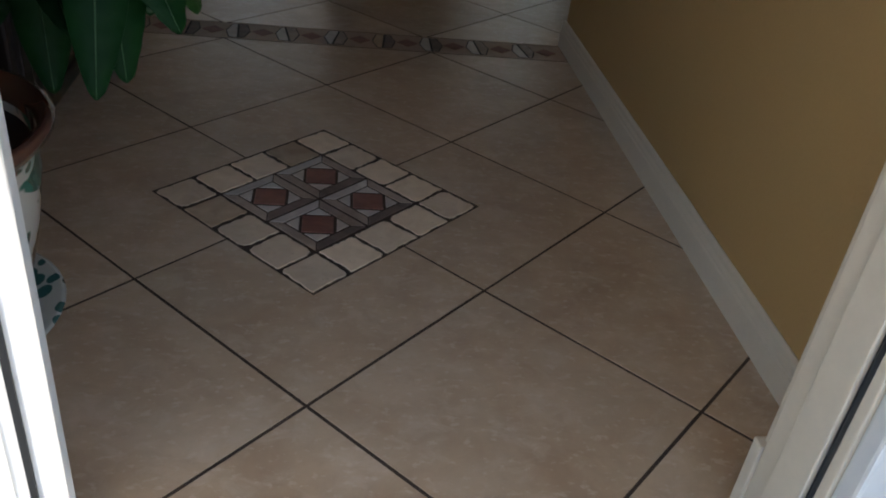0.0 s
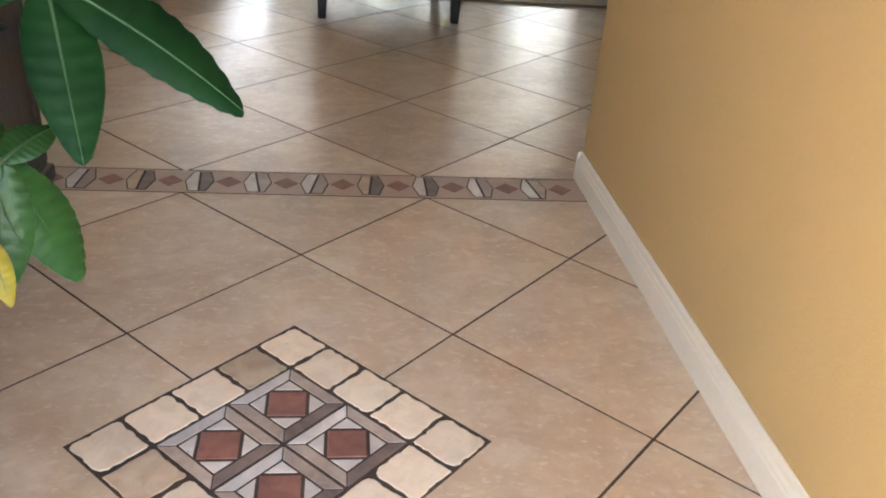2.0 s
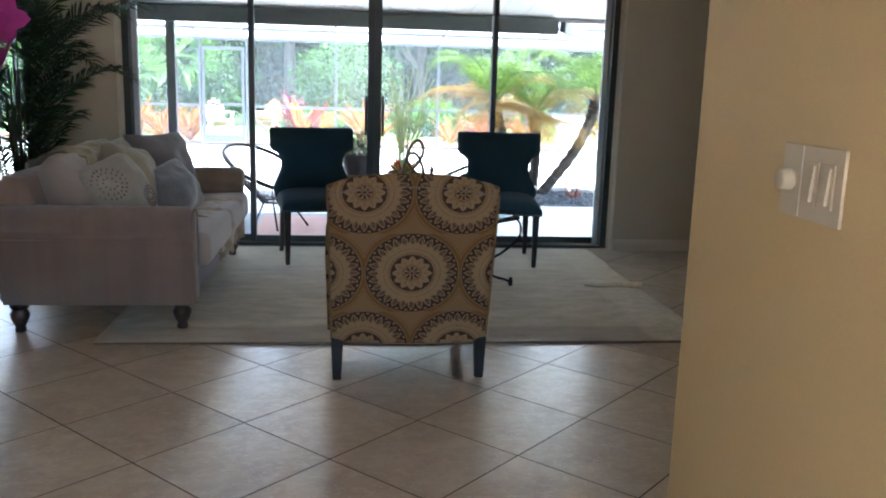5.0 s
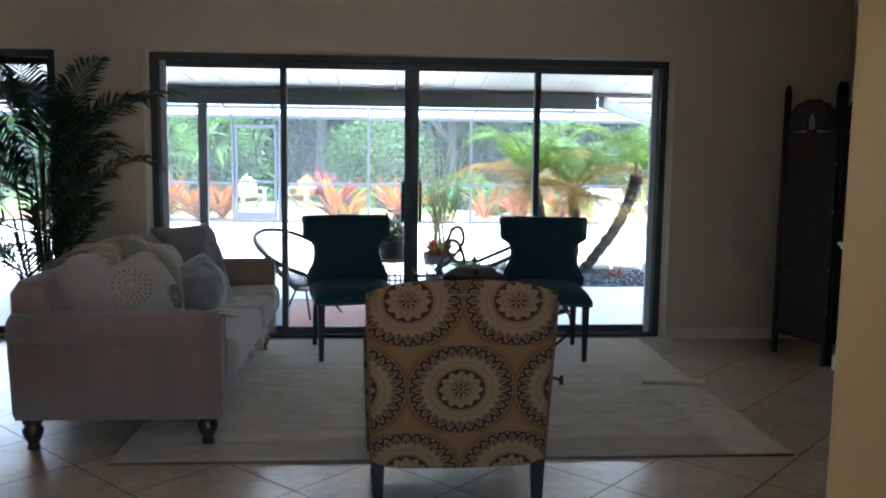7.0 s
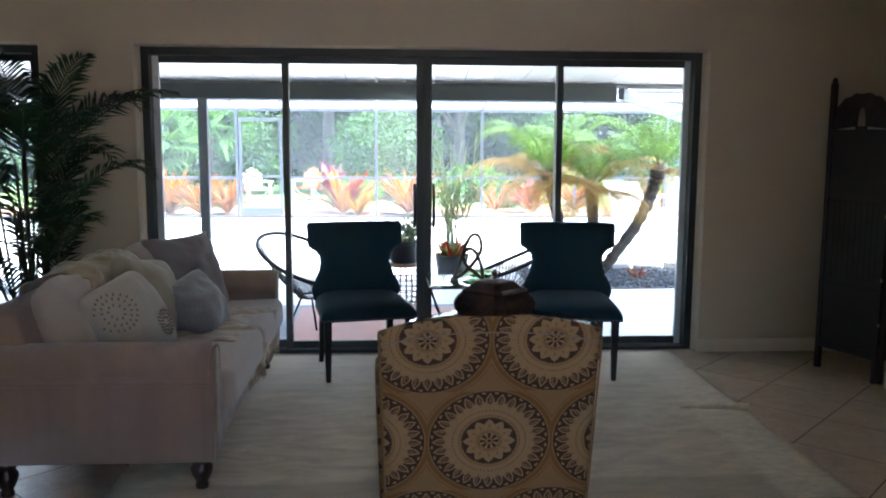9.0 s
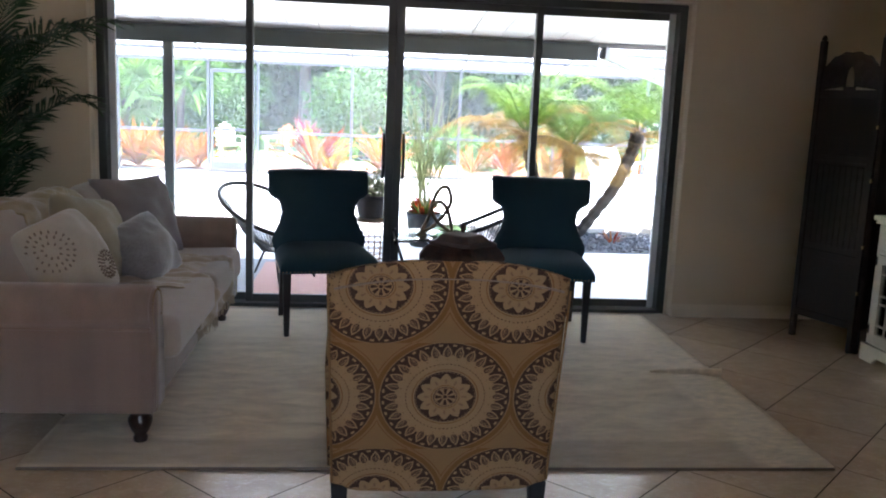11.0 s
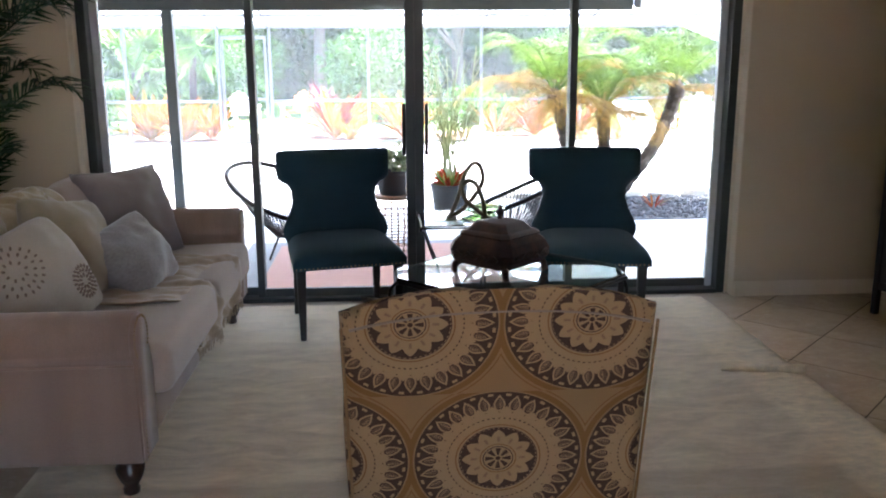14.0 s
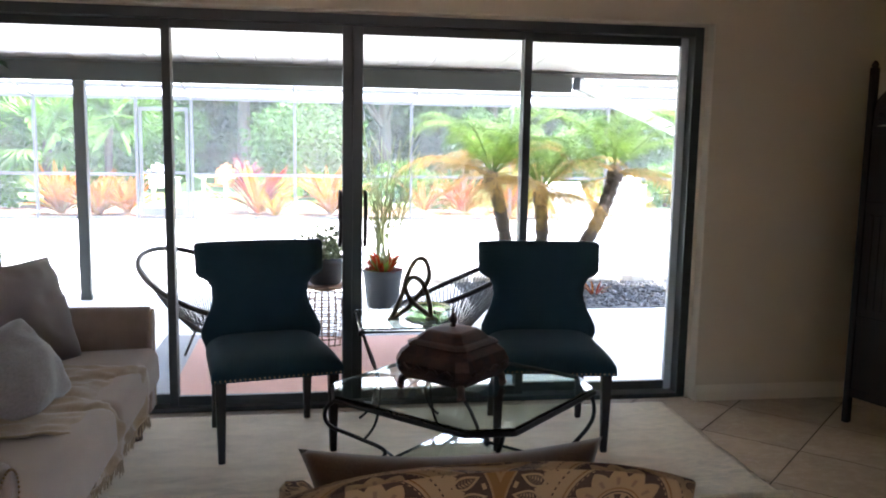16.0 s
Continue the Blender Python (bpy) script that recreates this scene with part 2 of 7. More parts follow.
def prism(points, z0, z1, chamfer=0.0, bm=None):
    """An upright prism over an outline of (x, y), with its top edge chamfered."""
    bm = bm or bmesh.new()
    c = Vector((sum(p[0] for p in points) / len(points), sum(p[1] for p in points) / len(points)))
    low = [bm.verts.new((p[0], p[1], z0)) for p in points]
    mid = [bm.verts.new((p[0], p[1], z1 - chamfer)) for p in points]
    rings = [low, mid]
    if chamfer:
        top = []
        for p in points:
            d = c - Vector(p)
            q = Vector(p) + d.normalized() * chamfer * 1.4 if d.length > 1e-6 else Vector(p)
            top.append(bm.verts.new((q.x, q.y, z1)))
        rings.append(top)
    n = len(points)
    for a, b in zip(rings, rings[1:]):
        for k in range(n):
            bm.faces.new((a[k], a[(k + 1) % n], b[(k + 1) % n], b[k]))
    bm.faces.new(rings[-1])
    bm.faces.new(low[::-1])
    return bm


def tube(points, radius, sides=8, closed=False, bm=None, flat=1.0):
    """A round bar along a line of points; radius may be one number or one for each point."""
    bm = bm or bmesh.new()
    pts = [Vector(p) for p in points]
    n = len(pts)
    radii = radius if isinstance(radius, (list, tuple)) else [radius] * n
    rings, side = [], None
    for k in range(n):
        a = pts[(k - 1) % n] if closed or k else pts[k]
        b = pts[(k + 1) % n] if closed or k < n - 1 else pts[k]
        d = (b - a).normalized()
        if side is None:
            side = d.cross(Vector((0, 0, 1)))
            if side.length < 0.05:
                side = d.cross(Vector((1, 0, 0)))
        side = (side - d * side.dot(d)).normalized()
        up = side.cross(d)
        rings.append([bm.verts.new(pts[k] + radii[k] * (side * math.cos(2 * math.pi * i / sides) + up * flat * math.sin(2 * math.pi * i / sides))) for i in range(sides)])
    for k in range(n if closed else n - 1):
        a, b = rings[k], rings[(k + 1) % n]
        for i in range(sides):
            bm.faces.new((a[i], a[(i + 1) % sides], b[(i + 1) % sides], b[i]))
    if not closed:
        bm.faces.new(rings[0][::-1])
        bm.faces.new(rings[-1])
    return bm


def lathe(profile, sides=28, at=(0, 0, 0), bm=None):
    """A turned body from (radius, height) pairs."""
    bm = bm or bmesh.new()
    rings = []
    for r, z in profile:
        rings.append([bm.verts.new((at[0] + max(r, 1e-4) * math.cos(2 * math.pi * i / sides), at[1] + max(r, 1e-4) * math.sin(2 * math.pi * i / sides), at[2] + z)) for i in range(sides)])
    for a, b in zip(rings, rings[1:]):
        for i in range(sides):
            bm.faces.new((a[i], a[(i + 1) % sides], b[(i + 1) % sides], b[i]))
    bm.faces.new(rings[0][::-1])
    bm.faces.new(rings[-1])
    return bm


def bez(p0, p1, p2, p3, n=10):
    p0, p1, p2, p3 = map(Vector, (p0, p1, p2, p3))
    return [(1 - s) ** 3 * p0 + 3 * s * (1 - s) ** 2 * p1 + 3 * s * s * (1 - s) * p2 + s**3 * p3 for s in (k / n for k in range(n + 1))]


def spline(points, n=6, closed=False):
    """A smooth line through points."""
    p = [Vector(q) for q in points]
    out, count = [], len(p)
    for k in range(count if closed else count - 1):
        a = p[(k - 1) % count] if closed or k else p[0]
        b, c = p[k], p[(k + 1) % count]
        d = p[(k + 2) % count] if closed or k < count - 2 else p[-1]
        for i in range(n):
            s = i / n
            out.append(0.5 * (2 * b + (c - a) * s + (2 * a - 5 * b + 4 * c - d) * s * s + (3 * b - a - 3 * c + d) * s**3))
    if not closed:
        out.append(p[-1])
    return out


def moved(bm, m):
    bmesh.ops.transform(bm, matrix=m, verts=bm.verts)
    return bm


# ---- shell of the house ----
WALL_Y, ROOM_L, ROOM_R, CEIL = 4.03, -5.2, 3.08, 2.75
SL_L, SL_R, SL_TOP = -1.916, 1.768, 2.025
REVEAL, HEAD = 0.028, 0.014
WIN_L, WIN_R = -4.9, -2.545


def wall(name, boxes, mat, label):
    bm = bmesh.new()
    for b in boxes:
        box(*b, bm=bm)
    ob = part(name, bm, mat)
    return tagged(ob, label, "wall", "", "structure")


T = 0.24
wall("wall_north", [(ROOM_L - T, WIN_L - REVEAL, WALL_Y, WALL_Y + T, -0.1, CEIL), (WIN_R + REVEAL, SL_L - REVEAL, WALL_Y, WALL_Y + T, -0.1, CEIL), (SL_R + REVEAL, ROOM_R + T, WALL_Y, WALL_Y + T, -0.1, CEIL),
                    (WIN_L - REVEAL, WIN_R + REVEAL, WALL_Y, WALL_Y + T, SL_TOP + HEAD, CEIL), (SL_L - REVEAL, SL_R + REVEAL, WALL_Y, WALL_Y + T, SL_TOP + HEAD, CEIL)], "tan_wall", "tan painted plaster wall around the glass sliding doors")
wall("wall_east", [(ROOM_R, ROOM_R + T, -2.8, WALL_Y, -0.1, CEIL)], "tan_wall", "tan painted plaster side wall behind the screen")
wall("wall_west", [(ROOM_L - T, ROOM_L, -0.76, WALL_Y, -0.1, CEIL)], "tan_wall", "tan painted plaster side wall of the living room")
tagged(part("wall_hall_east", prism([(0.499, -2.62), (0.62, -2.62), (0.62, -0.642), (0.476, -0.642)], -0.1, CEIL), "gold_wall"), "golden ochre painted wall of the entrance hall", "wall", "", "structure")
wall("wall_room_southeast", [(0.62, ROOM_R, -0.76, -0.642, -0.1, CEIL)], "tan_wall", "tan painted wall behind the hall corner")
wall("wall_hall_west", [(-1.50, -1.36, -2.62, -0.642, -0.1, CEIL)], "gold_wall", "golden ochre painted wall behind the dark console")
wall("wall_room_southwest", [(ROOM_L, -1.50, -0.76, -0.642, -0.1, CEIL)], "tan_wall", "tan painted wall at the back of the living room")
DOOR_L, DOOR_R, DOOR_Y0, DOOR_Y1 = -0.60, 0.318, -2.76, -2.62
wall("wall_south", [(-1.50, DOOR_L - 0.04, DOOR_Y0, DOOR_Y1, -0.1, CEIL), (DOOR_R + 0.04, 0.62, DOOR_Y0, DOOR_Y1, -0.1, CEIL), (DOOR_L - 0.04, DOOR_R + 0.04, DOOR_Y0, DOOR_Y1, 2.09, CEIL)], "gold_wall", "front wall around the entrance door opening")
ceiling = tagged(part("ceiling", box(ROOM_L - T, ROOM_R + T, DOOR_Y0 - 0.02, WALL_Y + T, CEIL, CEIL + 0.12), "white_wall"), "plain white painted ceiling", "ceiling", "", "structure")


def baseboard(x0, y0, x1, y1, side, h=0.088):
    """A moulded baseboard along a wall from point to point; side is the way that it stands out."""
    d = Vector((x1 - x0, y1 - y0, 0))
    n = Vector((side[0], side[1], 0))
    prof = [(0, 0), (0.013, 0), (0.013, h * 0.62), (0.011, h * 0.66), (0.011, h * 0.74), (0.008, h * 0.82), (0.007, h * 0.92), (0.003, h), (0, h)]
    bm = bmesh.new()
    rings = [[bm.verts.new(Vector((x0, y0, 0)) + d * s + n * a + Vector((0, 0, z))) for a, z in prof] for s in (0, 1)]
    k = len(prof)
    for i in range(k):
        bm.faces.new((rings[0][i], rings[0][(i + 1) % k], rings[1][(i + 1) % k], rings[1][i]))
    bm.faces.new(rings[0])
    bm.faces.new(rings[1][::-1])
    return tagged(part("baseboard", bm, "trim"), "cream painted moulded wooden baseboard", "baseboard", "", "structure")


baseboard(0.499, -2.604, 0.476, -0.629, (-1, 0))
baseboard(0.463, -0.642, 3.08, -0.642, (0, 1))
baseboard(SL_R + REVEAL, WALL_Y, ROOM_R, WALL_Y, (0, -1))
baseboard(WIN_R + REVEAL, WALL_Y, SL_L - REVEAL, WALL_Y, (0, -1))
baseboard(ROOM_R, -0.64, ROOM_R, WALL_Y - 0.013, (-1, 0))
baseboard(-1.36, -2.62, -1.36, -0.64, (1, 0))
baseboard(ROOM_L, -0.64, ROOM_L, WALL_Y - 0.013, (1, 0))


# ---- glass sliding doors ----
def slider(name, x0, x1, top, panels, label, handles=True):
    """Aluminium sliding doors: outer frame, sill, panels with stiles, rails and glass."""
    y0, y1 = WALL_Y + 0.075, WALL_Y + 0.205
    ob = thing(name, label, "sliding door", (0, 0, 0), 0, "", "structure")
    for nm, b in (("side_jamb", (x0, x0 + 0.05, y0, y1, 0.0, top)), ("side_jamb", (x1 - 0.05, x1, y0, y1, 0.0, top)), ("head", (x0 + 0.05, x1 - 0.05, y0, y1, top - 0.05, top)), ("sill", (x0 + 0.05, x1 - 0.05, y0, y1, -0.03, 0.022))):
        part(nm, box(*b, 0.004), "bronze", ob)
    w = (x1 - x0 - 0.1)
    edges = [x0 + 0.05 + w * k / panels for k in range(panels + 1)] if panels != 4 else [x0 + 0.05, -1.003, -0.091, 0.820, x1 - 0.05]
    mid = panels // 2
    for k in range(panels):
        outer = k in (0, panels - 1)
        yp = y0 + (0.075 if outer else 0.03)
        a, b = edges[k], edges[k + 1]
        if panels == 4:
            a, b = a - (0.021 if k in (1, 3) else 0.0), b + (0.021 if k in (0, 2) else 0.0)
        centre_r, centre_l = k == mid - 1, k == mid
        sl, sr = (0.052 if centre_l else 0.042), (0.052 if centre_r else 0.042)
        part("panel_stile", box(a, a + sl, yp, yp + 0.035, 0.025, top - 0.05, 0.004), "pale_frame" if k == 0 and handles else "bronze", ob)
        part("panel_stile", box(b - sr, b, yp + 0.002, yp + 0.037, 0.025, top - 0.05, 0.004), "pale_frame" if k == panels - 1 and handles else "bronze", ob)
        part("panel_rail", box(a + sl, b - sr, yp + 0.004, yp + 0.032, 0.025, 0.075, 0.004), "bronze", ob)
        part("panel_rail", box(a + sl, b - sr, yp + 0.004, yp + 0.032, top - 0.095, top - 0.05, 0.004), "bronze", ob)
        pane = part("pane", box(a + sl, b - sr, yp + 0.016, yp + 0.021, 0.07, top - 0.09), "pane", ob, "clear glass pane")
        pane.visible_shadow = False
        if handles and (centre_l or centre_r):
            hx = a + 0.064 if centre_l else b - 0.064
            pts = [(hx, yp, 0.86), (hx, yp - 0.035, 0.90), (hx, yp - 0.045, 1.0), (hx, yp - 0.035, 1.10), (hx, yp, 1.14)]
            h = part("pull_handle", tube(spline(pts), 0.011, 8), "black_iron", ob, "black pull handle", True)
    if handles:
        for x in (x0 + 0.062, x1 - 0.08):
            part("screen_track", box(x, x + 0.018, y1 - 0.05, y1 - 0.01, 0.022, top - 0.05, 0.003), "bright_alu", ob, "bare aluminium track")
    return ob


slider("door_1", SL_L, SL_R, SL_TOP, 4, "wide four-panel glass sliding door in dark bronze aluminium")
slider("door_2", WIN_L, WIN_R, SL_TOP, 2, "second glass sliding door in dark bronze aluminium", False)
for x0, x1 in ((SL_L, SL_R), (WIN_L, WIN_R)):
    y0, y1, y2 = WALL_Y + 0.002, WALL_Y + 0.075, WALL_Y + T - 0.002
    for b in ((x0 - REVEAL + 0.001, x0 - REVEAL + 0.007, y0, y1 - 0.001, 0.0, SL_TOP + HEAD - 0.008), (x1 + REVEAL - 0.007, x1 + REVEAL - 0.001, y0, y1 - 0.001, 0.0, SL_TOP + HEAD - 0.008),
              (x0 - REVEAL + 0.001, x1 + REVEAL - 0.001, y0, y1 - 0.001, SL_TOP + HEAD - 0.007, SL_TOP + HEAD - 0.001),
              (x0 - REVEAL + 0.001, x0 - 0.001, y1, y2, 0.0, SL_TOP), (x1 + 0.001, x1 + REVEAL - 0.001, y1, y2, 0.0, SL_TOP), (x0 - REVEAL + 0.001, x1 + REVEAL - 0.001, y1, y2, SL_TOP + 0.001, SL_TOP + HEAD - 0.001)):
        tagged(part("trim", box(*b, 0.001), "trim"), "cream painted reveal of the glass door opening", "trim", "", "structure")

# ---- lanai, patio and garden ground ----
GZ = -0.06


def ground_mat():
    """Lawn with patches of brown mulch."""
    n = Nodes("lawn_and_mulch")
    v = n.coords()
    s = n.sep(v)
    blades = n.noise(v, 22, 5)
    patch = n.noise(v, 0.35, 3)
    grass = n.tint((0.11, 0.17, 0.045), blades, 0.5)
    mulch = n.tint((0.20, 0.11, 0.065), n.noise(v, 30, 4), 0.6)
    near = n.m("LESS_THAN", n.m("ADD", s[1], n.m("MULTIPLY", n.noise(v, 0.8, 2), 2.0)), 18.2)
    c = n.mix(near, grass, mulch)
    c = n.tint(c, patch, 0.25)
    n.bump(blades, 0.6, 0.03)
    return n.done(c, 0.95)


ground = tagged(part("ground", box(-400, 400, -300, 500, GZ - 0.6, GZ - 0.02), ground_mat()), "lawn and brown mulch around the house", "ground", "", "structure")
patio = tagged(part("pavement", box(-9, 9.0, WALL_Y + 0.24, 14.7, GZ - 0.3, GZ), "concrete"), "pale sunlit concrete pool deck", "pavement", "", "structure")
lanai = thing("lanai_roof", "white panelled patio roof with a dark front beam", "patio roof")
YZX = Matrix(((0, 0, 1, 0), (1, 0, 0, 0), (0, 1, 0, 0), (0, 0, 0, 1)))
for k in range(42):
    x0 = -9 + 0.305 * k
    part("ceiling_panel", moved(prism([(4.27, 2.36), (7.62, 2.03), (7.62, 2.10), (4.27, 2.43)], x0 + 0.003, x0 + 0.302), YZX), "lanai_ceiling", lanai)
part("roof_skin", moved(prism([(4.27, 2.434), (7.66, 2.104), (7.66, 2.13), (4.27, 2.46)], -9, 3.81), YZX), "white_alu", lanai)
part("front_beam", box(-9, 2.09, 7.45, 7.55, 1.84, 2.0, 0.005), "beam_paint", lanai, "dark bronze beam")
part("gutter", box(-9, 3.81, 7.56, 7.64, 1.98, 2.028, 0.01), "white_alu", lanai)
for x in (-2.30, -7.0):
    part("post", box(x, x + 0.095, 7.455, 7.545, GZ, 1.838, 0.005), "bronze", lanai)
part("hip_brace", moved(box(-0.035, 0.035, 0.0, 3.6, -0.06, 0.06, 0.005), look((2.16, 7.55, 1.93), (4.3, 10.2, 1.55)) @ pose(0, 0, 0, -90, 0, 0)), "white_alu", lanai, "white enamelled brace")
lit_glass = plain("lit_frosted_glass", (0.75, 0.66, 0.52), 0.3)
lit_glass.node_tree.nodes["Principled BSDF"].inputs["Emission Color"].default_value = (1.0, 0.80, 0.55, 1)
lit_glass.node_tree.nodes["Principled BSDF"].inputs["Emission Strength"].default_value = 1.2
lamp = thing("ceiling_light", "lit round frosted glass light on the patio ceiling", "ceiling light", (-0.36, 6.80, 2.1105))
local("shade", lathe([(0.001, -0.075), (0.05, -0.07), (0.09, -0.05), (0.105, -0.02), (0.105, -0.001)], 24), lit_glass, lamp, "", True)

# ---- soft furniture helpers ----
def box_uv(ob, y_back=0.0, z_top=0.0):
    """Lays the cloth on in metres, face by face along its main axis; the back's cloth runs on over the top."""
    me = ob.data
    uv = me.uv_layers.new(name="cloth")
    for poly in me.polygons:
        n = poly.normal
        for li in poly.loop_indices:
            c = me.vertices[me.loops[li].vertex_index].co
            if abs(n.y) >= max(abs(n.x), abs(n.z)):
                uv.data[li].uv = (c.x, c.z)
            elif abs(n.z) >= abs(n.x):
                uv.data[li].uv = (c.x, z_top + (c.y - y_back))
            else:
                uv.data[li].uv = (c.y + 0.2, c.z)


def slab(outline, y0, y1, bevel, seg=4, bm=None):
    """A soft panel: an outline in (x, z) given depth from y0 to y1, its edges rounded."""
    bm = bm or bmesh.new()
    a = [bm.verts.new((x, y0, z)) for x, z in outline]
    b = [bm.verts.new((x, y1, z)) for x, z in outline]
    n = len(outline)
    fa, fb = bm.faces.new(a), bm.faces.new(b[::-1])
    for k in range(n):
        bm.faces.new((a[k], b[k], b[(k + 1) % n], a[(k + 1) % n]))
    es = list(fa.edges) + list(fb.edges)
    bmesh.ops.bevel(bm, geom=es, offset=bevel, segments=seg, profile=0.5, affect="EDGES")
    return bm


def pillow(w, h, t, pinch=0.07, n=26, seed=0, crumple=0.012, blunt=1.0):
    """A stuffed cushion lying in x and y, thick along z, with drawn-in sides, pointed corners and creases."""
    bm = bmesh.new()
    grid = {}
    off = Vector((seed * 3.7, seed * 1.3, seed * 2.1))
    for s in (1, -1):
        for i in range(n + 1):
            for j in range(n + 1):
                u, v = 2 * i / n - 1, 2 * j / n - 1
                edge = i in (0, n) or j in (0, n)
                if s == -1 and edge:
                    grid[s, i, j] = grid[1, i, j]
                    continue
                x = w / 2 * u * (1 - pinch * (1 - v * v) * abs(u) ** 2)
                y = h / 2 * v * (1 - pinch * (1 - u * u) * abs(v) ** 2)
                k2 = 1 - blunt * (0.13 * (u * v) ** 4 + 0.05 * u * u * v * v)
                x, y = x * k2, y * k2
                z = t / 2 * ((1 - u * u) * (1 - v * v)) ** 0.42
                c = noise.noise(Vector((x * 7, y * 7, s * 2.0)) + off) + 0.45 * (0.35 - abs(noise.noise(Vector((x * 13, y * 11, s * 3.0)) + off)) * 1.6)
                grid[s, i, j] = bm.verts.new((x, y, s * z + (0 if edge else crumple * c)))
    for s in (1, -1):
        for i in range(n):
            for j in range(n):
                q = [grid[s, i, j], grid[s, i + 1, j], grid[s, i + 1, j + 1], grid[s, i, j + 1]]
                bm.faces.new(q if s == 1 else q[::-1])
    return bm


def medallion_mat():
    """Printed cotton: rows of round medallions on gold, in brown, cream and tan."""
    n = Nodes("medallion_print_cotton")
    uv = n.sep(n.coords("UV"))
    PX, PZ = 0.405, 0.343
    x, z = uv[0], n.m("SUBTRACT", uv[1], 0.482)
    row = n.m("FLOOR", n.m("ADD", n.m("DIVIDE", z, PZ), 0.5))
    dz = n.m("MULTIPLY", n.m("SUBTRACT", z, n.m("MULTIPLY", row, PZ)), 1.13)
    odd = n.m("ABSOLUTE", n.m("MODULO", row, 2.0))
    xs = n.m("ADD", n.m("DIVIDE", x, PX), n.m("MULTIPLY", odd, 0.5))
    dx = n.m("MULTIPLY", n.m("SUBTRACT", xs, n.m("FLOOR", n.m("ADD", xs, 0.5))), PX)
    r = n.m("SQRT", n.m("ADD", n.m("MULTIPLY", dx, dx), n.m("MULTIPLY", dz, dz)))
    ang = n.m("ARCTAN2", dz, dx)

    def wave(k, phase=0.0):
        return n.m("COSINE", n.m("ADD", n.m("MULTIPLY", ang, float(k)), phase))

    def less(a, b):
        return n.m("LESS_THAN", a, b)

    def within(a, lo, hi):
        return n.m("MULTIPLY", n.m("GREATER_THAN", a, lo), less(a, hi))

    cream, brown, gold, tan = (0.268, 0.168, 0.084), (0.056, 0.030, 0.020), (0.165, 0.08, 0.025), (0.215, 0.125, 0.055)

    def saw(k):
        """0 at the middle of each of k sectors, 1 between them."""
        return n.m("DIVIDE", n.m("ARCCOSINE", wave(k)), 3.14159)

    col = n.mix(0.0, tan, tan)
    col = n.mix(within(r, 0.199, 0.213), col, gold)
    col = n.mix(within(r, 0.219, 0.222), col, gold)
    col = n.mix(less(r, 0.196), col, cream)
    # ring of pointed leaves on brown; its inner edge runs to a point at each leaf
    t28 = saw(28)
    inner = n.m("ADD", 0.134, n.m("MULTIPLY", n.m("POWER", t28, 0.8), 0.020))
    ring = n.m("MULTIPLY", n.m("GREATER_THAN", r, inner), less(r, 0.195))
    col = n.mix(ring, col, brown)
    f = n.m("DIVIDE", n.m("SUBTRACT", r, 0.1375), 0.050)
    bud = n.m("SINE", n.m("MULTIPLY", n.m("POWER", n.m("MINIMUM", n.m("MAXIMUM", f, 0.0), 1.0), 0.72), 3.14159))
    lw = n.m("MULTIPLY", n.m("POWER", n.m("MAXIMUM", bud, 0.0), 1.1), 0.80)
    leaf = n.m("MULTIPLY", less(t28, lw), within(f, 0.0, 1.0))
    core = n.m("MULTIPLY", less(t28, n.m("SUBTRACT", lw, 0.27)), within(f, 0.14, 0.90))
    heart = n.m("MULTIPLY", less(t28, n.m("SUBTRACT", lw, 0.38)), within(f, 0.2, 0.82))
    half = n.m("GREATER_THAN", n.m("SINE", n.m("MULTIPLY", ang, 28.0)), 0.0)
    vein = n.m("GREATER_THAN", n.m("SINE", n.m("SUBTRACT", n.m("MULTIPLY", r, 1150.0), n.m("MULTIPLY", t28, 9.0))), -0.1)
    col = n.mix(leaf, col, cream)
    col = n.mix(core, col, brown)
    col = n.mix(n.m("MULTIPLY", n.m("MULTIPLY", heart, vein), n.m("SUBTRACT", 1.0, n.m("MULTIPLY", half, 0.6))), col, cream)
    # pearls between the leaves, a dotted line, fine rings
    col = n.mix(n.m("MULTIPLY", within(r, 0.183, 0.190), n.m("GREATER_THAN", t28, 0.70)), col, cream)
    col = n.mix(n.m("MULTIPLY", within(r, 0.1175, 0.1205), n.m("GREATER_THAN", wave(60), 0.1)), col, brown)
    col = n.mix(within(r, 0.0975, 0.1005), col, gold)
    # inner brown disc with a twelve-pointed flower
    t12 = saw(12)
    col = n.mix(less(r, 0.0925), col, brown)
    col = n.mix(n.m("MULTIPLY", within(r, 0.0885, 0.0905), n.m("GREATER_THAN", wave(48), 0.0)), col, cream)
    star = n.m("SUBTRACT", 0.0845, n.m("MULTIPLY", n.m("POWER", t12, 1.3), 0.019))
    col = n.mix(less(r, star), col, cream)
    tick = n.m("MULTIPLY", within(r, 0.049, 0.064), less(t12, 0.22))
    col = n.mix(tick, col, (0.19, 0.115, 0.065))
    col = n.mix(within(r, 0.0405, 0.043), col, gold)
    col = n.mix(within(r, 0.0335, 0.036), col, brown)
    col = n.mix(n.m("MULTIPLY", within(r, 0.010, 0.030), less(saw(8), 0.55)), col, brown)
    col = n.mix(less(r, 0.006), col, brown)
    weave = n.noise(n.coords("UV"), 900, 2)
    wear = n.noise(n.coords("UV"), 6, 4)
    col = n.tint(n.tint(col, weave, 0.16), wear, 0.1)
    n.bump(n.m("ADD", weave, n.m("MULTIPLY", wear, 1.5)), 0.3, 0.003)
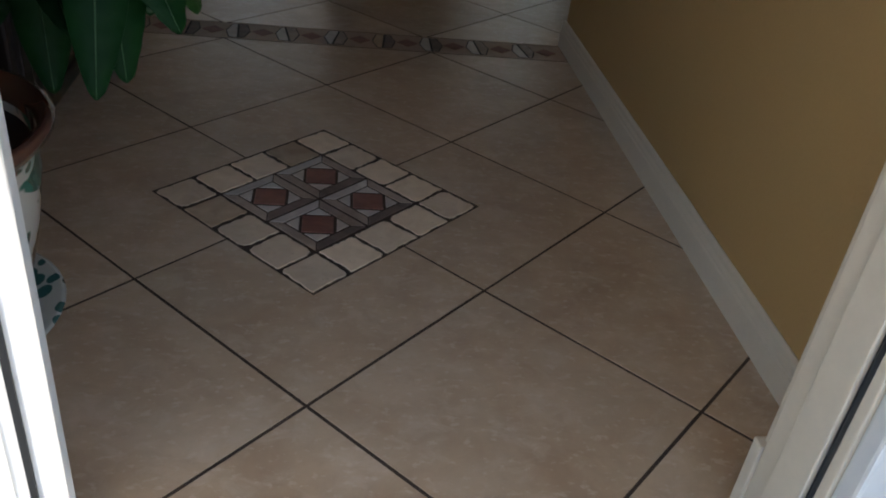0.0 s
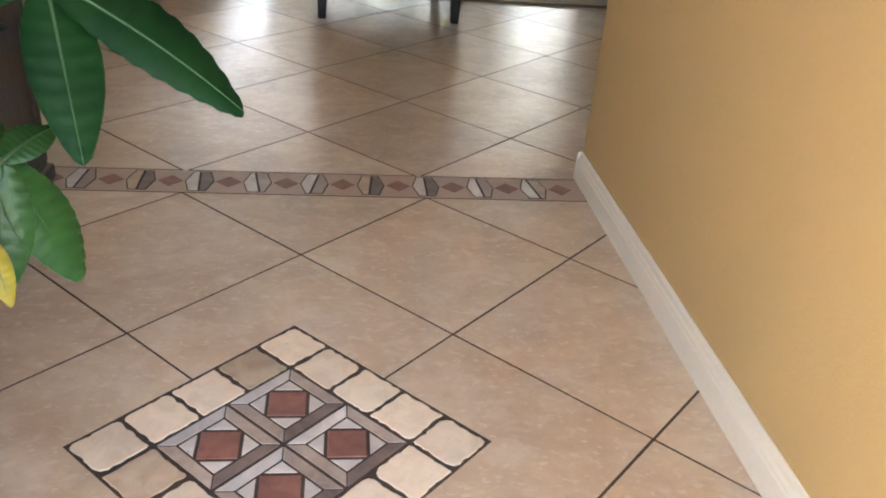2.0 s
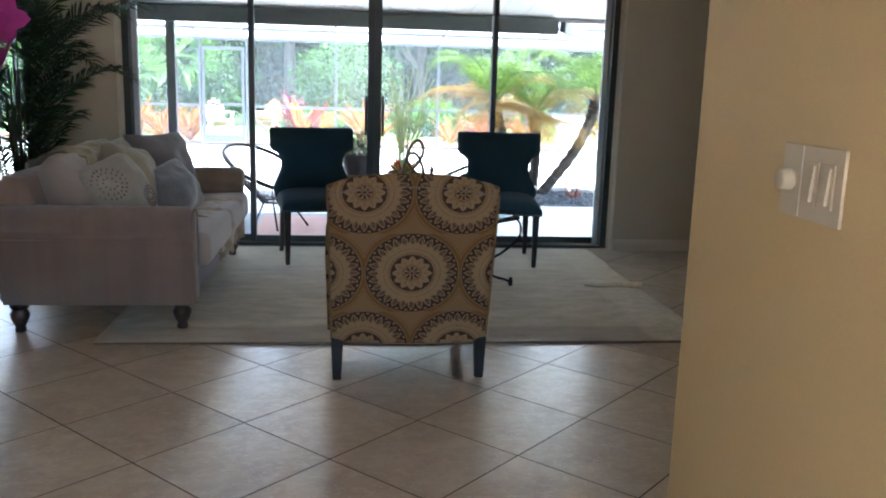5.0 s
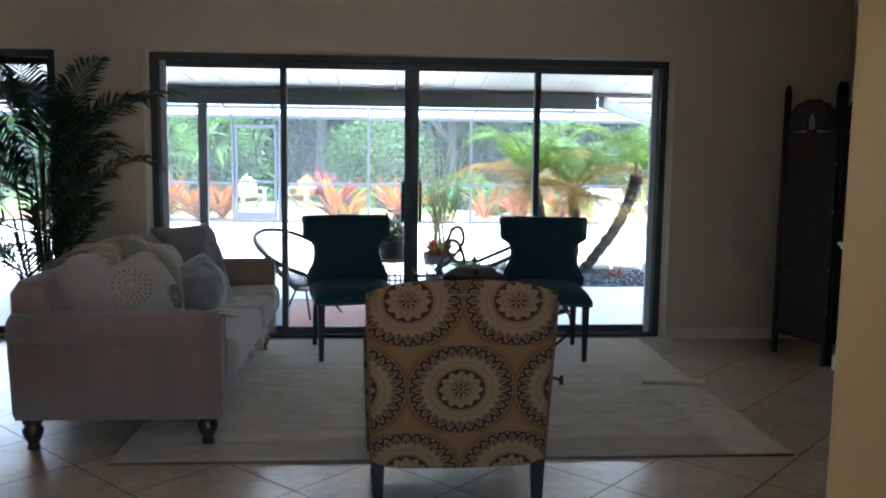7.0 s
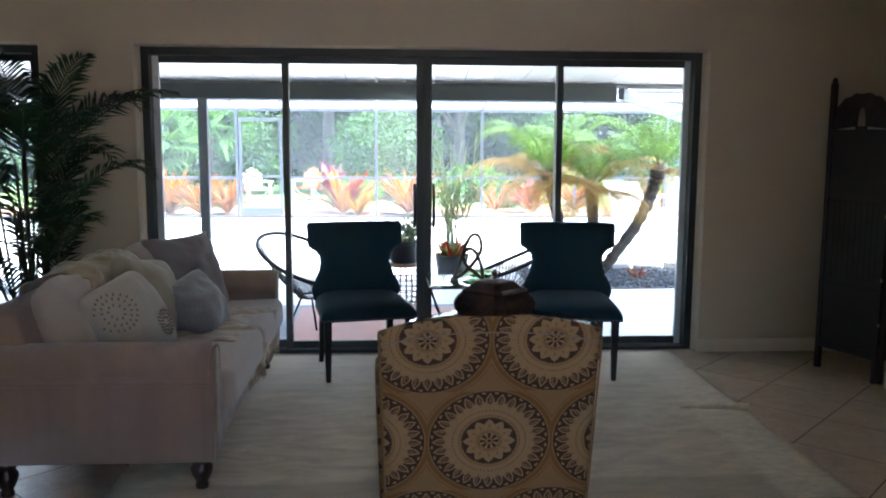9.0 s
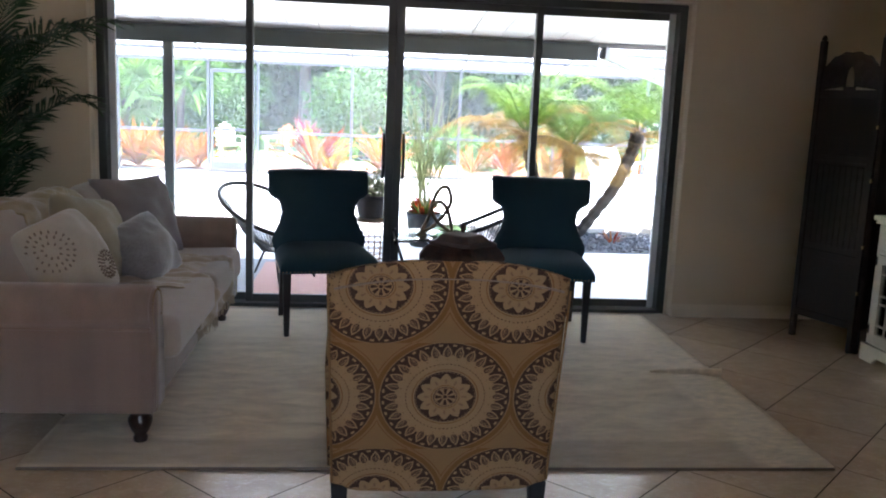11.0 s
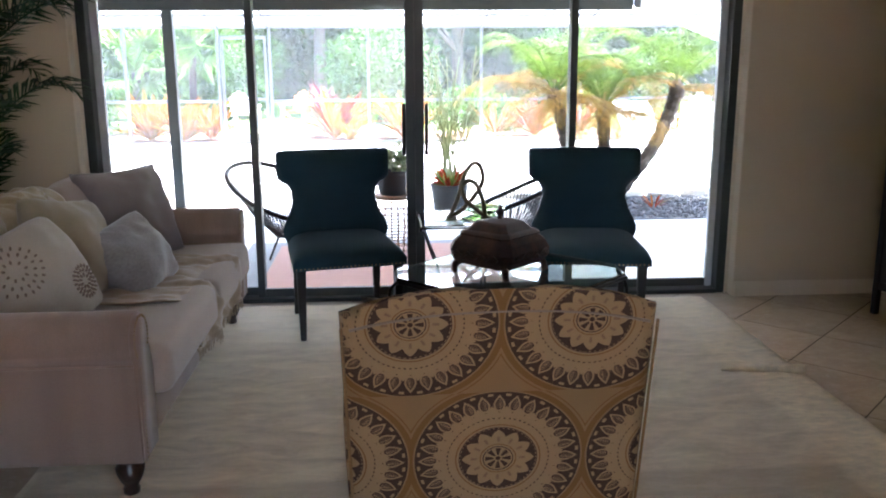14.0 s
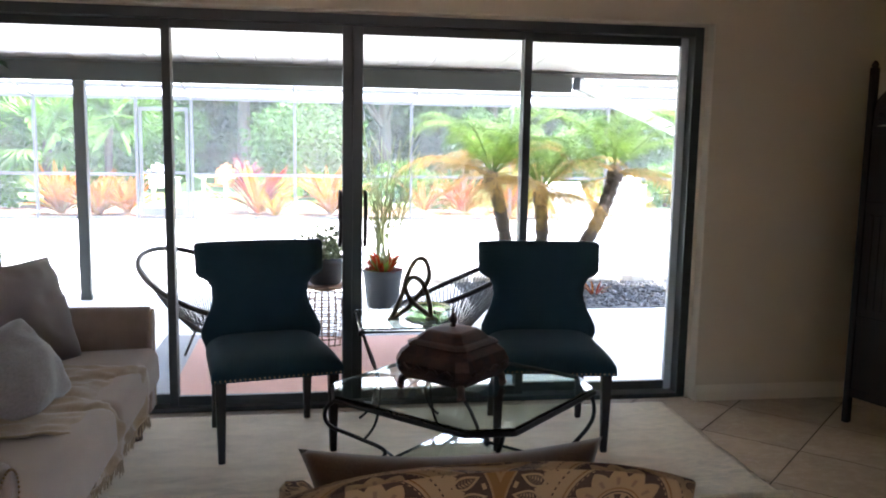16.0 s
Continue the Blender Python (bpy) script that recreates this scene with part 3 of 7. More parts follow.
    return n.done(col, 0.95, 0.0, Specular_IOR_Level=0.12)


M.update({
    "medallion": medallion_mat(),
    "black_wood": wood_mat("black_stained_wood", (0.018, 0.012, 0.010), (0.008, 0.006, 0.005), 0.65),
    "brown_leg": wood_mat("dark_turned_wood", (0.055, 0.025, 0.015), (0.022, 0.010, 0.007), 0.35),
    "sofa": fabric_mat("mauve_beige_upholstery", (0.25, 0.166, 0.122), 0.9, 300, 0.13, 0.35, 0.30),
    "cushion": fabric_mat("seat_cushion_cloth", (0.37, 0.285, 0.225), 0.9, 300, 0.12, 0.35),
    "throw": fabric_mat("oatmeal_knit", (0.38, 0.28, 0.18), 0.95, 160, 0.3, 0.5),
    "yellow_throw": fabric_mat("pale_yellow_throw", (0.35, 0.265, 0.15), 0.95, 160, 0.25, 0.4),
    "cream_pillow": fabric_mat("cream_linen", (0.40, 0.335, 0.26), 0.92, 260, 0.15, 0.3),
    "grey_pillow": fabric_mat("grey_plush", (0.26, 0.235, 0.22), 0.95, 120, 0.3, 0.6),
    "mauve_pillow": fabric_mat("grey_mauve_cloth", (0.25, 0.21, 0.20), 0.92, 260, 0.15, 0.3),
    "yellow_pillow": fabric_mat("straw_cloth", (0.34, 0.275, 0.18), 0.92, 260, 0.15, 0.3),
    "thread": fabric_mat("brown_embroidery", (0.19, 0.135, 0.095), 0.9, 400, 0.2, 0.2),
    "teal": fabric_mat("teal_velvet", (0.012, 0.039, 0.052), 0.95, 380, 0.2, 0.03),
    "brass": plain("antique_brass_nails", (0.30, 0.20, 0.10), 0.35, 0.9, 90, 0.2, 0.1),
    "tan_pillow": fabric_mat("brown_tapestry", (0.115, 0.07, 0.045), 0.95, 200, 0.35, 0.3),
    "box_wood": wood_mat("carved_red_brown_wood", (0.085, 0.036, 0.022), (0.03, 0.013, 0.009), 0.6, (5, 5, 5)),
    "table_glass": glass_mat("green_edge_glass", (0.84, 0.96, 0.90), 0.0, 1.55),
    "old_gold": plain("aged_gold_metal", (0.16, 0.12, 0.07), 0.4, 0.8, 60, 0.25, 0.2),
    "white_cab": plain("distressed_cream_paint", (0.70, 0.63, 0.50), 0.5, 0, 30, 0.1, 0.15),
    "shade_fill": plain("cabinet_shade_fill", (0.06, 0.045, 0.035), 0.8),
    "dark_screen": wood_mat("carved_dark_teak", (0.026, 0.014, 0.008), (0.010, 0.006, 0.004), 0.8),
})


def rug_mat():
    n = Nodes("grey_beige_wool")
    v = n.coords()
    s = n.sep(v)
    streak = n.noise(n.scaled(v, (1.0, 2.8, 1)), 4.5, 8, 0.72, 0, 0.6)
    tuft = n.noise(v, 260, 2)
    blotch = n.noise(v, 2.2, 4)
    c = n.mix(n.ramp(streak, (0.34, 0.0), (0.66, 1.0)), (0.53, 0.42, 0.285), (0.80, 0.665, 0.475))
    worn = n.noise(n.scaled(v, (1.0, 2.5, 1)), 1.3, 6, 0.7, 0, 0.6)
    c = n.mix(n.ramp(worn, (0.50, 0.0), (0.66, 0.5)), c, (0.86, 0.74, 0.55))
    # shade along the near edge, painted into the wool colour
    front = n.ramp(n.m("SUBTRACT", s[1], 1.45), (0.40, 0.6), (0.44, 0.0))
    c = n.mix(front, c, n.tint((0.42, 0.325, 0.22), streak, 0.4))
    # paler border band with a dark hairline
    sx = n.m("ADD", s[0], n.m("MULTIPLY", n.m("SUBTRACT", n.noise(v, 9, 4), 0.5), 0.10))
    sy = n.m("ADD", s[1], n.m("MULTIPLY", n.m("SUBTRACT", n.noise(v, 7, 4), 0.5), 0.08))
    edge = n.ramp(n.m("SUBTRACT", sx, 0.8), (0.47, 0.0), (0.53, 1.0))
    shag = n.noise(n.scaled(v, (1.0, 2.2, 1)), 16.0, 6, 0.7)
    c = n.mix(n.m("MULTIPLY", edge, 0.75), c, n.tint((0.80, 0.67, 0.48), shag, 0.7))
    back = n.ramp(n.m("SUBTRACT", sy, 2.7), (0.46, 0.0), (0.54, 1.0))
    c = n.mix(n.m("MULTIPLY", back, 0.35), c, (0.74, 0.62, 0.45))
    c = n.tint(n.tint(c, tuft, 0.25), blotch, 0.1)
    n.bump(n.m("ADD", tuft, n.m("MULTIPLY", streak, 1.6)), 0.7, 0.010)
    return n.done(c, 0.95, 0.0, Sheen_Weight=0.2)


# ---- rug ----
rug = thing("area_rug", "grey-beige wool area rug with a creased pale border", "rug", (0.05, 2.8, 0))
bm = bmesh.new()
NX, NY = 90, 70
vs = {}
for i in range(NX + 1):
    for j in range(NY + 1):
        x, y = -1.475 + 3.06 * i / NX, 1.615 + 2.375 * j / NY
        z = 0.013 + 0.0025 * noise.noise(Vector((x * 3, y * 3, 0)))
        if x > 1.25:
            z += 0.008 * noise.noise(Vector((x * 9, y * 9, 4))) + 0.006 * abs(noise.noise(Vector((x * 5, y * 14, 7))))
        vs[i, j] = bm.verts.new((x + 0.006 * noise.noise(Vector((y * 3, 1, 0))), y + 0.006 * noise.noise(Vector((x * 2, 5, 0))), max(z, 0.008)))
for i in range(NX):
    for j in range(NY):
        bm.faces.new((vs[i, j], vs[i + 1, j], vs[i + 1, j + 1], vs[i, j + 1]))
rim = [vs[i, 0] for i in range(NX + 1)] + [vs[NX, j] for j in range(1, NY + 1)] + [vs[i, NY] for i in range(NX - 1, -1, -1)] + [vs[0, j] for j in range(NY - 1, 0, -1)]
low = [bm.verts.new((v.co.x, v.co.y, 0.0008)) for v in rim]
for k in range(len(rim)):
    bm.faces.new((rim[k], rim[(k + 1) % len(rim)], low[(k + 1) % len(rim)], low[k]))
bm.faces.new(low[::-1])
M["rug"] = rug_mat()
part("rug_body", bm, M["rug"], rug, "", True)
fold = [(1.235, 2.786, 0.014), (1.32, 2.772, 0.020), (1.41, 2.757, 0.027), (1.50, 2.738, 0.031), (1.592, 2.722, 0.030)]
part("crease", tube(spline(fold, 4), [0.007 + 0.0009 * q for q in range(17)], 8, flat=1.2), M["rug"], rug, "lifted crease in the border", True)
part("binding", box(-1.474, 1.584, 1.606, 1.6145, 0.0008, 0.012, 0.003), fabric_mat("brown_binding", (0.17, 0.125, 0.09), 0.95), rug, "brown bound edge")


# ---- patterned armchair ----
def arch(w0, w1, z0, z1, rise, bow, n=14):
    top = []
    for k in range(n + 1):
        u = 1 - 2 * k / n
        top.append((w1 * u, z1 + rise * (1 - abs(u) ** 2.6)))
    bot = [(w0 * (2 * k / 8 - 1), z0 - bow * (1 - (2 * k / 8 - 1) ** 2)) for k in range(9)]
    return bot + top


chair = thing("armchair", "upholstered armchair in gold and brown medallion print cotton", "armchair", (-0.015, 1.495, 0), 1.5)
bm = slab(arch(0.338, 0.358, 0.174, 0.852, 0.052, 0.010), -0.395, -0.215, 0.038, 5)
for v in bm.verts:
    if v.co.z > 0.6 and v.co.y > -0.36:
        v.co.z -= (v.co.y + 0.36) * 0.42
RAKE = 0.115
for v in bm.verts:
    v.co.y -= RAKE * max(0.0, v.co.z - 0.2)
back = local("backrest", bm, "medallion", chair, "", True)
for poly in back.data.polygons:
    poly.use_smooth = poly.area < 0.05
box_uv(back, -0.395 - RAKE * 0.67, 0.87)
seat_box = local("seat_frame", box(-0.33, 0.33, -0.23, 0.36, 0.18, 0.34, 0.03, 3), "medallion", chair, "", True)
box_uv(seat_box)
cush = local("seat_cushion", moved(pillow(0.58, 0.62, 0.19, 0.02, 14, 3, 0.004), pose(0, 0.09, 0.41)), "medallion", chair, "", True)
box_uv(cush, 0, 0)
for s in (-1, 1):
    arm = slab([(s * 0.27, 0.18), (s * 0.350, 0.18), (s * 0.356, 0.36), (s * 0.362, 0.52), (s * 0.360, 0.575), (s * 0.345, 0.592), (s * 0.30, 0.592), (s * 0.28, 0.575), (s * 0.275, 0.50)][:: s], -0.26, 0.30, 0.03, 4)
    a = local("arm", arm, "medallion", chair, "", True)
    box_uv(a)
for x, y in ((-0.310, -0.365), (0.310, -0.365), (-0.305, 0.31), (0.305, 0.31)):
    bm = bmesh.new()
    lo = [bm.verts.new((x + a * 0.018, y + b * 0.018 - 0.004, 0.0)) for a, b in ((-1, -1), (1, -1), (1, 1), (-1, 1))]
    hi = [bm.verts.new((x + a * 0.026, y + b * 0.026, 0.188)) for a, b in ((-1, -1), (1, -1), (1, 1), (-1, 1))]
    for k in range(4):
        bm.faces.new((lo[k], lo[(k + 1) % 4], hi[(k + 1) % 4], hi[k]))
    bm.faces.new(hi)
    bm.faces.new(lo[::-1])
    bmesh.ops.bevel(bm, geom=list(bm.edges), offset=0.003, segments=1, affect="EDGES")
    local("leg", bm, "black_wood", chair, "black tapered wooden leg")
for s in (-1, 1):
    local("welt", tube(spline([(s * (0.333 + 0.02 * k / 6), -0.3945 - RAKE * 0.62 * k / 6, 0.2 + 0.62 * k / 6) for k in range(7)], 3), 0.004, 5), "medallion", chair, "piped seam", True)
seam = [(0.335 * (1 - 2 * k / 16), -0.3955 - RAKE * 0.63, 0.816 + 0.034 * (1 - abs(1 - 2 * k / 16) ** 2.4)) for k in range(17)]
local("top_welt", tube(seam, 0.0035, 5), "thread", chair, "stitched top seam", True)

# the brown cushion leaning in the armchair
cpil = thing("lumbar_pillow", "brown tapestry cushion leaning inside the armchair", "cushion", (0.03, 1.575, 0.527), 0)
local("cover", moved(pillow(0.77, 0.43, 0.23, 0.20, 26, 5, 0.022, 0.3), pose(0, 0, 0, 70, 0, 0)), "tan_pillow", cpil, "", True)


# ---- sofa ----
sofa = thing("sofa", "mauve-beige rolled-arm sofa with nailhead trim and turned feet", "sofa", (-1.48, 2.75, 0))
X0, X1, Y0, Y1 = -1.935, -1.035, 1.765, 3.765
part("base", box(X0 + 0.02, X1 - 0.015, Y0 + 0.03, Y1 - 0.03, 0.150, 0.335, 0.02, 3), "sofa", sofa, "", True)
for k, ya in enumerate((Y0, Y1 - 0.17)):
    out = -1 if k == 0 else 1
    # arm: upright panel and a roll that leans outwards, drawn as one section along x
    yo, yi = (ya, ya + 0.17) if k == 0 else (ya + 0.17, ya)
    sect = [(yo - out * 0.012, 0.150), (yo - out * 0.012, 0.475)]
    cy, cz, r = yo - out * 0.055, 0.552, 0.086
    for q in range(13):
        a = math.radians(222 - q * 22)
        sect.append((cy - out * r * math.cos(a), cz + r * math.sin(a)))
    sect += [(yi, 0.44), (yi, 0.150)]
    bm = bmesh.new()
    rings = [[bm.verts.new((x, y, z)) for y, z in sect] for x in (X0 - 0.01, X1 + 0.012)]
    m = len(sect)
    f0, f1 = bm.faces.new(rings[0]), bm.faces.new(rings[1][::-1])
    for q in range(m):
        bm.faces.new((rings[0][q], rings[0][(q + 1) % m], rings[1][(q + 1) % m], rings[1][q]))
    bmesh.ops.bevel(bm, geom=list(f0.edges) + list(f1.edges), offset=0.014, segments=3, affect="EDGES")
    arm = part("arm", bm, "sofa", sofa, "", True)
    part("arm_seam", tube([(X0 + 0.01, yo - out * 0.0125, 0.474), (X1, yo - out * 0.0125, 0.474)], 0.0055, 6), "sofa", arm, "", True)
    # a row of nails round the scroll and down the arm's front
    bm = bmesh.new()
    path = [(yo - out * 0.024, z) for z in [0.165 + 0.0155 * q for q in range(20)]]
    path += [(cy + out * 0.070 * -math.cos(math.radians(222 - q * 11)), cz + 0.070 * math.sin(math.radians(222 - q * 11))) for q in range(24)]
    for y, z in path:
        bmesh.ops.create_icosphere(bm, subdivisions=1, radius=0.0042, matrix=pose(X1 + 0.0125, y, z))
    part("nailhead_trim", bm, "brass", arm, "row of dark brass nailheads")["kind"] = "stuff"
    part("front_piping", tube([(X1 + 0.010, yo - out * 0.0125, 0.16), (X1 + 0.010, yo - out * 0.0125, 0.47)], 0.005, 6), "sofa", arm, "", True)
bk = slab([(0, 0.155), (0.26, 0.155), (0.22, 0.50), (0.14, 0.755), (0.03, 0.775), (-0.01, 0.72)], 0, Y1 - Y0 - 0.07, 0.025, 3)
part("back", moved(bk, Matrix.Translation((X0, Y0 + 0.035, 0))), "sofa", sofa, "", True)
sy0, sy1 = Y0 + 0.165, Y1 - 0.165
for k in range(2):
    a, b = sy0 + (sy1 - sy0) * k / 2, sy0 + (sy1 - sy0) * (k + 1) / 2
    part("seat_cushion", moved(box(-0.36, 0.405, -(b - a) / 2 + 0.003, (b - a) / 2 - 0.003, -0.095, 0.080, 0.062, 6), pose(X0 + 0.56, (a + b) / 2, 0.390, 0, -2, 0)), "cushion", sofa, "", True)
for k in range(3):
    a, b = sy0 + (sy1 - sy0) * k / 3, sy0 + (sy1 - sy0) * (k + 1) / 3
    part("back_cushion", moved(pillow(0.50, b - a + 0.02, 0.26, 0.03, 16, 10 + k, 0.02), pose(X0 + 0.255, (a + b) / 2, 0.625, 0, 68, 0)), "cushion", sofa, "", True)
foot = [(0.018, 0.0), (0.026, 0.004), (0.027, 0.02), (0.022, 0.03), (0.034, 0.05), (0.044, 0.075), (0.046, 0.095), (0.036, 0.112), (0.038, 0.122), (0.045, 0.128), (0.045, 0.152)]
for x, y in ((-1.10, 1.845), (-1.875, 1.83), (-1.10, 3.68), (-1.875, 3.68)):
    part("foot", lathe(foot, 18, (x, y, 0.014 if x > -1.4 else 0.0)), "brown_leg", sofa, "dark turned wooden foot", True)

THROW_PIL = "scatter cushions on the sofa"


def sofa_pillow(label, mat, at, turn, tilt, size, seed, thick=0.17, roll=0.0, crumple=0.021, blunt=0.35):
    thick = thick * 1.35
    ob = thing("throw_pillow", label, "cushion", at, 0, THROW_PIL)
    ob.matrix_basis = Matrix.Translation(at) @ pose(0, 0, 0, 0, 0, turn) @ pose(0, 0, 0, 0, tilt, 0) @ pose(0, 0, 0, 0, 0, roll)
    local("cover", pillow(size, size, thick, 0.10, 30, seed, crumple, blunt), mat, ob, "", True)
    return ob


pA = sofa_pillow("cream linen cushion embroidered with brown medallions, on the sofa", "cream_pillow", (-1.47, 2.19, 0.645), -28, 66, 0.43, 21, 0.17, 14, 0.021, 1.0)
for cx, cy, r in ((0.08, 0.09, 0.055), (-0.07, -0.12, 0.085)):
    bm = bmesh.new()
    for ring, cnt in ((r, 22), (r * 0.72, 16), (r * 0.4, 9)):
        for q in range(cnt):
            a = 2 * math.pi * q / cnt
            x, y = cx + ring * math.cos(a), cy + ring * math.sin(a)
            u, v = x / 0.215, y / 0.215
            if abs(u) < 0.92 and abs(v) < 0.92:
                z = 0.1148 * ((1 - u * u) * (1 - v * v)) ** 0.42 + 0.021 * (noise.noise(Vector((x * 7, y * 7, 2)) + Vector((77.7, 27.3, 44.1))) + 0.45 * (0.35 - abs(noise.noise(Vector((x * 13, y * 11, 3)) + Vector((77.7, 27.3, 44.1)))) * 1.6)) + 0.002
                bmesh.ops.create_icosphere(bm, subdivisions=1, radius=0.009, matrix=pose(x, y, z, 0, 0, math.degrees(a)) @ Matrix.Diagonal((1.0, 0.6, 0.35, 1)))
    local("embroidery", bm, "thread", pA, "brown stitched medallion")["kind"] = "stuff"
sofa_pillow("straw-coloured cushion leaning on the sofa back", "yellow_pillow", (-1.50, 2.62, 0.665), -12, 64, 0.44, 22, 0.17, -12)
sofa_pillow("small grey plush cushion on the sofa seat", "grey_pillow", (-1.31, 2.74, 0.60), -30, 60, 0.35, 23, 0.20, 14, 0.040, 0.6)
sofa_pillow("large grey-mauve cushion by the sofa arm", "mauve_pillow", (-1.50, 3.38, 0.66), -35, 68, 0.50, 24, 0.19, 0.0, 0.026, 0.2)


def draped(name, label, mat, line, y0, y1, seed, skew=0.0, rows=60, ends=0.0):
    """A cloth that follows a section in (x, z), from y0 to y1, with folds and a ragged end."""
    ob = thing(name, label, "throw blanket", (line[0][0], (y0 + y1) / 2, line[0][1]))
    pts = spline([(x, 0, z) for x, z in line], 11)
    bm = bmesh.new()
    top, bot = [], []
    for k, p in enumerate(pts):
        s = k / (len(pts) - 1)
        a, b = [], []
        for j in range(rows + 1):
            f = j / rows
            y = y0 + (y1 - y0) * f + skew * s
            w = 0.024 * math.sin(f * 11 + seed + 3 * s + 2.5 * noise.noise(Vector((f * 3, s * 2, seed + 9)))) * (0.35 + s) + 0.030 * noise.noise(Vector((s * 4, f * 6, seed))) + 0.030 * (0.30 - abs(noise.noise(Vector((s * 5 + f * 3, f * 9 - s * 4, seed + 2))))) + 0.012 * noise.noise(Vector((s * 14, f * 20, seed + 6)))
            q = Vector((p.x + w * 0.8 + 0.01, y + 0.02 * noise.noise(Vector((s * 5, f * 3, seed + 4))), p.z + 0.012 + abs(w) * 0.7 - (0.03 * noise.noise(Vector((f * 9, 0, seed))) * s**4)))
            a.append(bm.verts.new(q))
            b.append(bm.verts.new(q - Vector((0.004, 0, 0.007))))
        top.append(a)
        bot.append(b)
    R, C = len(pts) - 1, rows
    for k in range(R):
        for j in range(C):
            bm.faces.new((top[k][j], top[k + 1][j], top[k + 1][j + 1], top[k][j + 1]))
            bm.faces.new((bot[k][j + 1], bot[k + 1][j + 1], bot[k + 1][j], bot[k][j]))
    for k in range(R):
        bm.faces.new((top[k][0], bot[k][0], bot[k + 1][0], top[k + 1][0]))
        bm.faces.new((top[k][C], top[k + 1][C], bot[k + 1][C], bot[k][C]))
    for j in range(C):
        bm.faces.new((top[0][j], top[0][j + 1], bot[0][j + 1], bot[0][j]))
        bm.faces.new((top[R][j], bot[R][j], bot[R][j + 1], top[R][j + 1]))
    tips = [v.co.copy() for v in bot[R]]
    part("cloth", bm, mat, ob, "", True)
    if ends:
        fr, rq = bmesh.new(), random.Random(int(seed * 10))
        for a, b in zip(tips, tips[1:]):
            for e in (0.2, 0.7):
                p = a.lerp(b, e)
                tube([p + Vector((0.002, 0, 0.006)), p + Vector((rq.uniform(-0.006, 0.008), rq.uniform(-0.008, 0.008), -ends * rq.uniform(0.6, 1.1)))], 0.0018, 4, bm=fr)
        part("fringe", fr, mat, ob, "frayed fringe")
    return ob


draped("throw_blanket", "oatmeal knitted throw draped over the sofa seat edge", "throw", [(-1.52, 0.485), (-1.30, 0.475), (-1.10, 0.470), (-1.025, 0.43), (-1.000, 0.33), (-1.004, 0.235)], 2.42, 3.22, 2.0, 0.10, 60, 0.04)
draped("throw_blanket", "pale yellow throw over the sofa back cushions", "yellow_throw", [(-1.97, 0.62), (-1.955, 0.76), (-1.88, 0.815), (-1.76, 0.845), (-1.665, 0.80), (-1.63, 0.70)], 2.2, 3.0, 5.0)


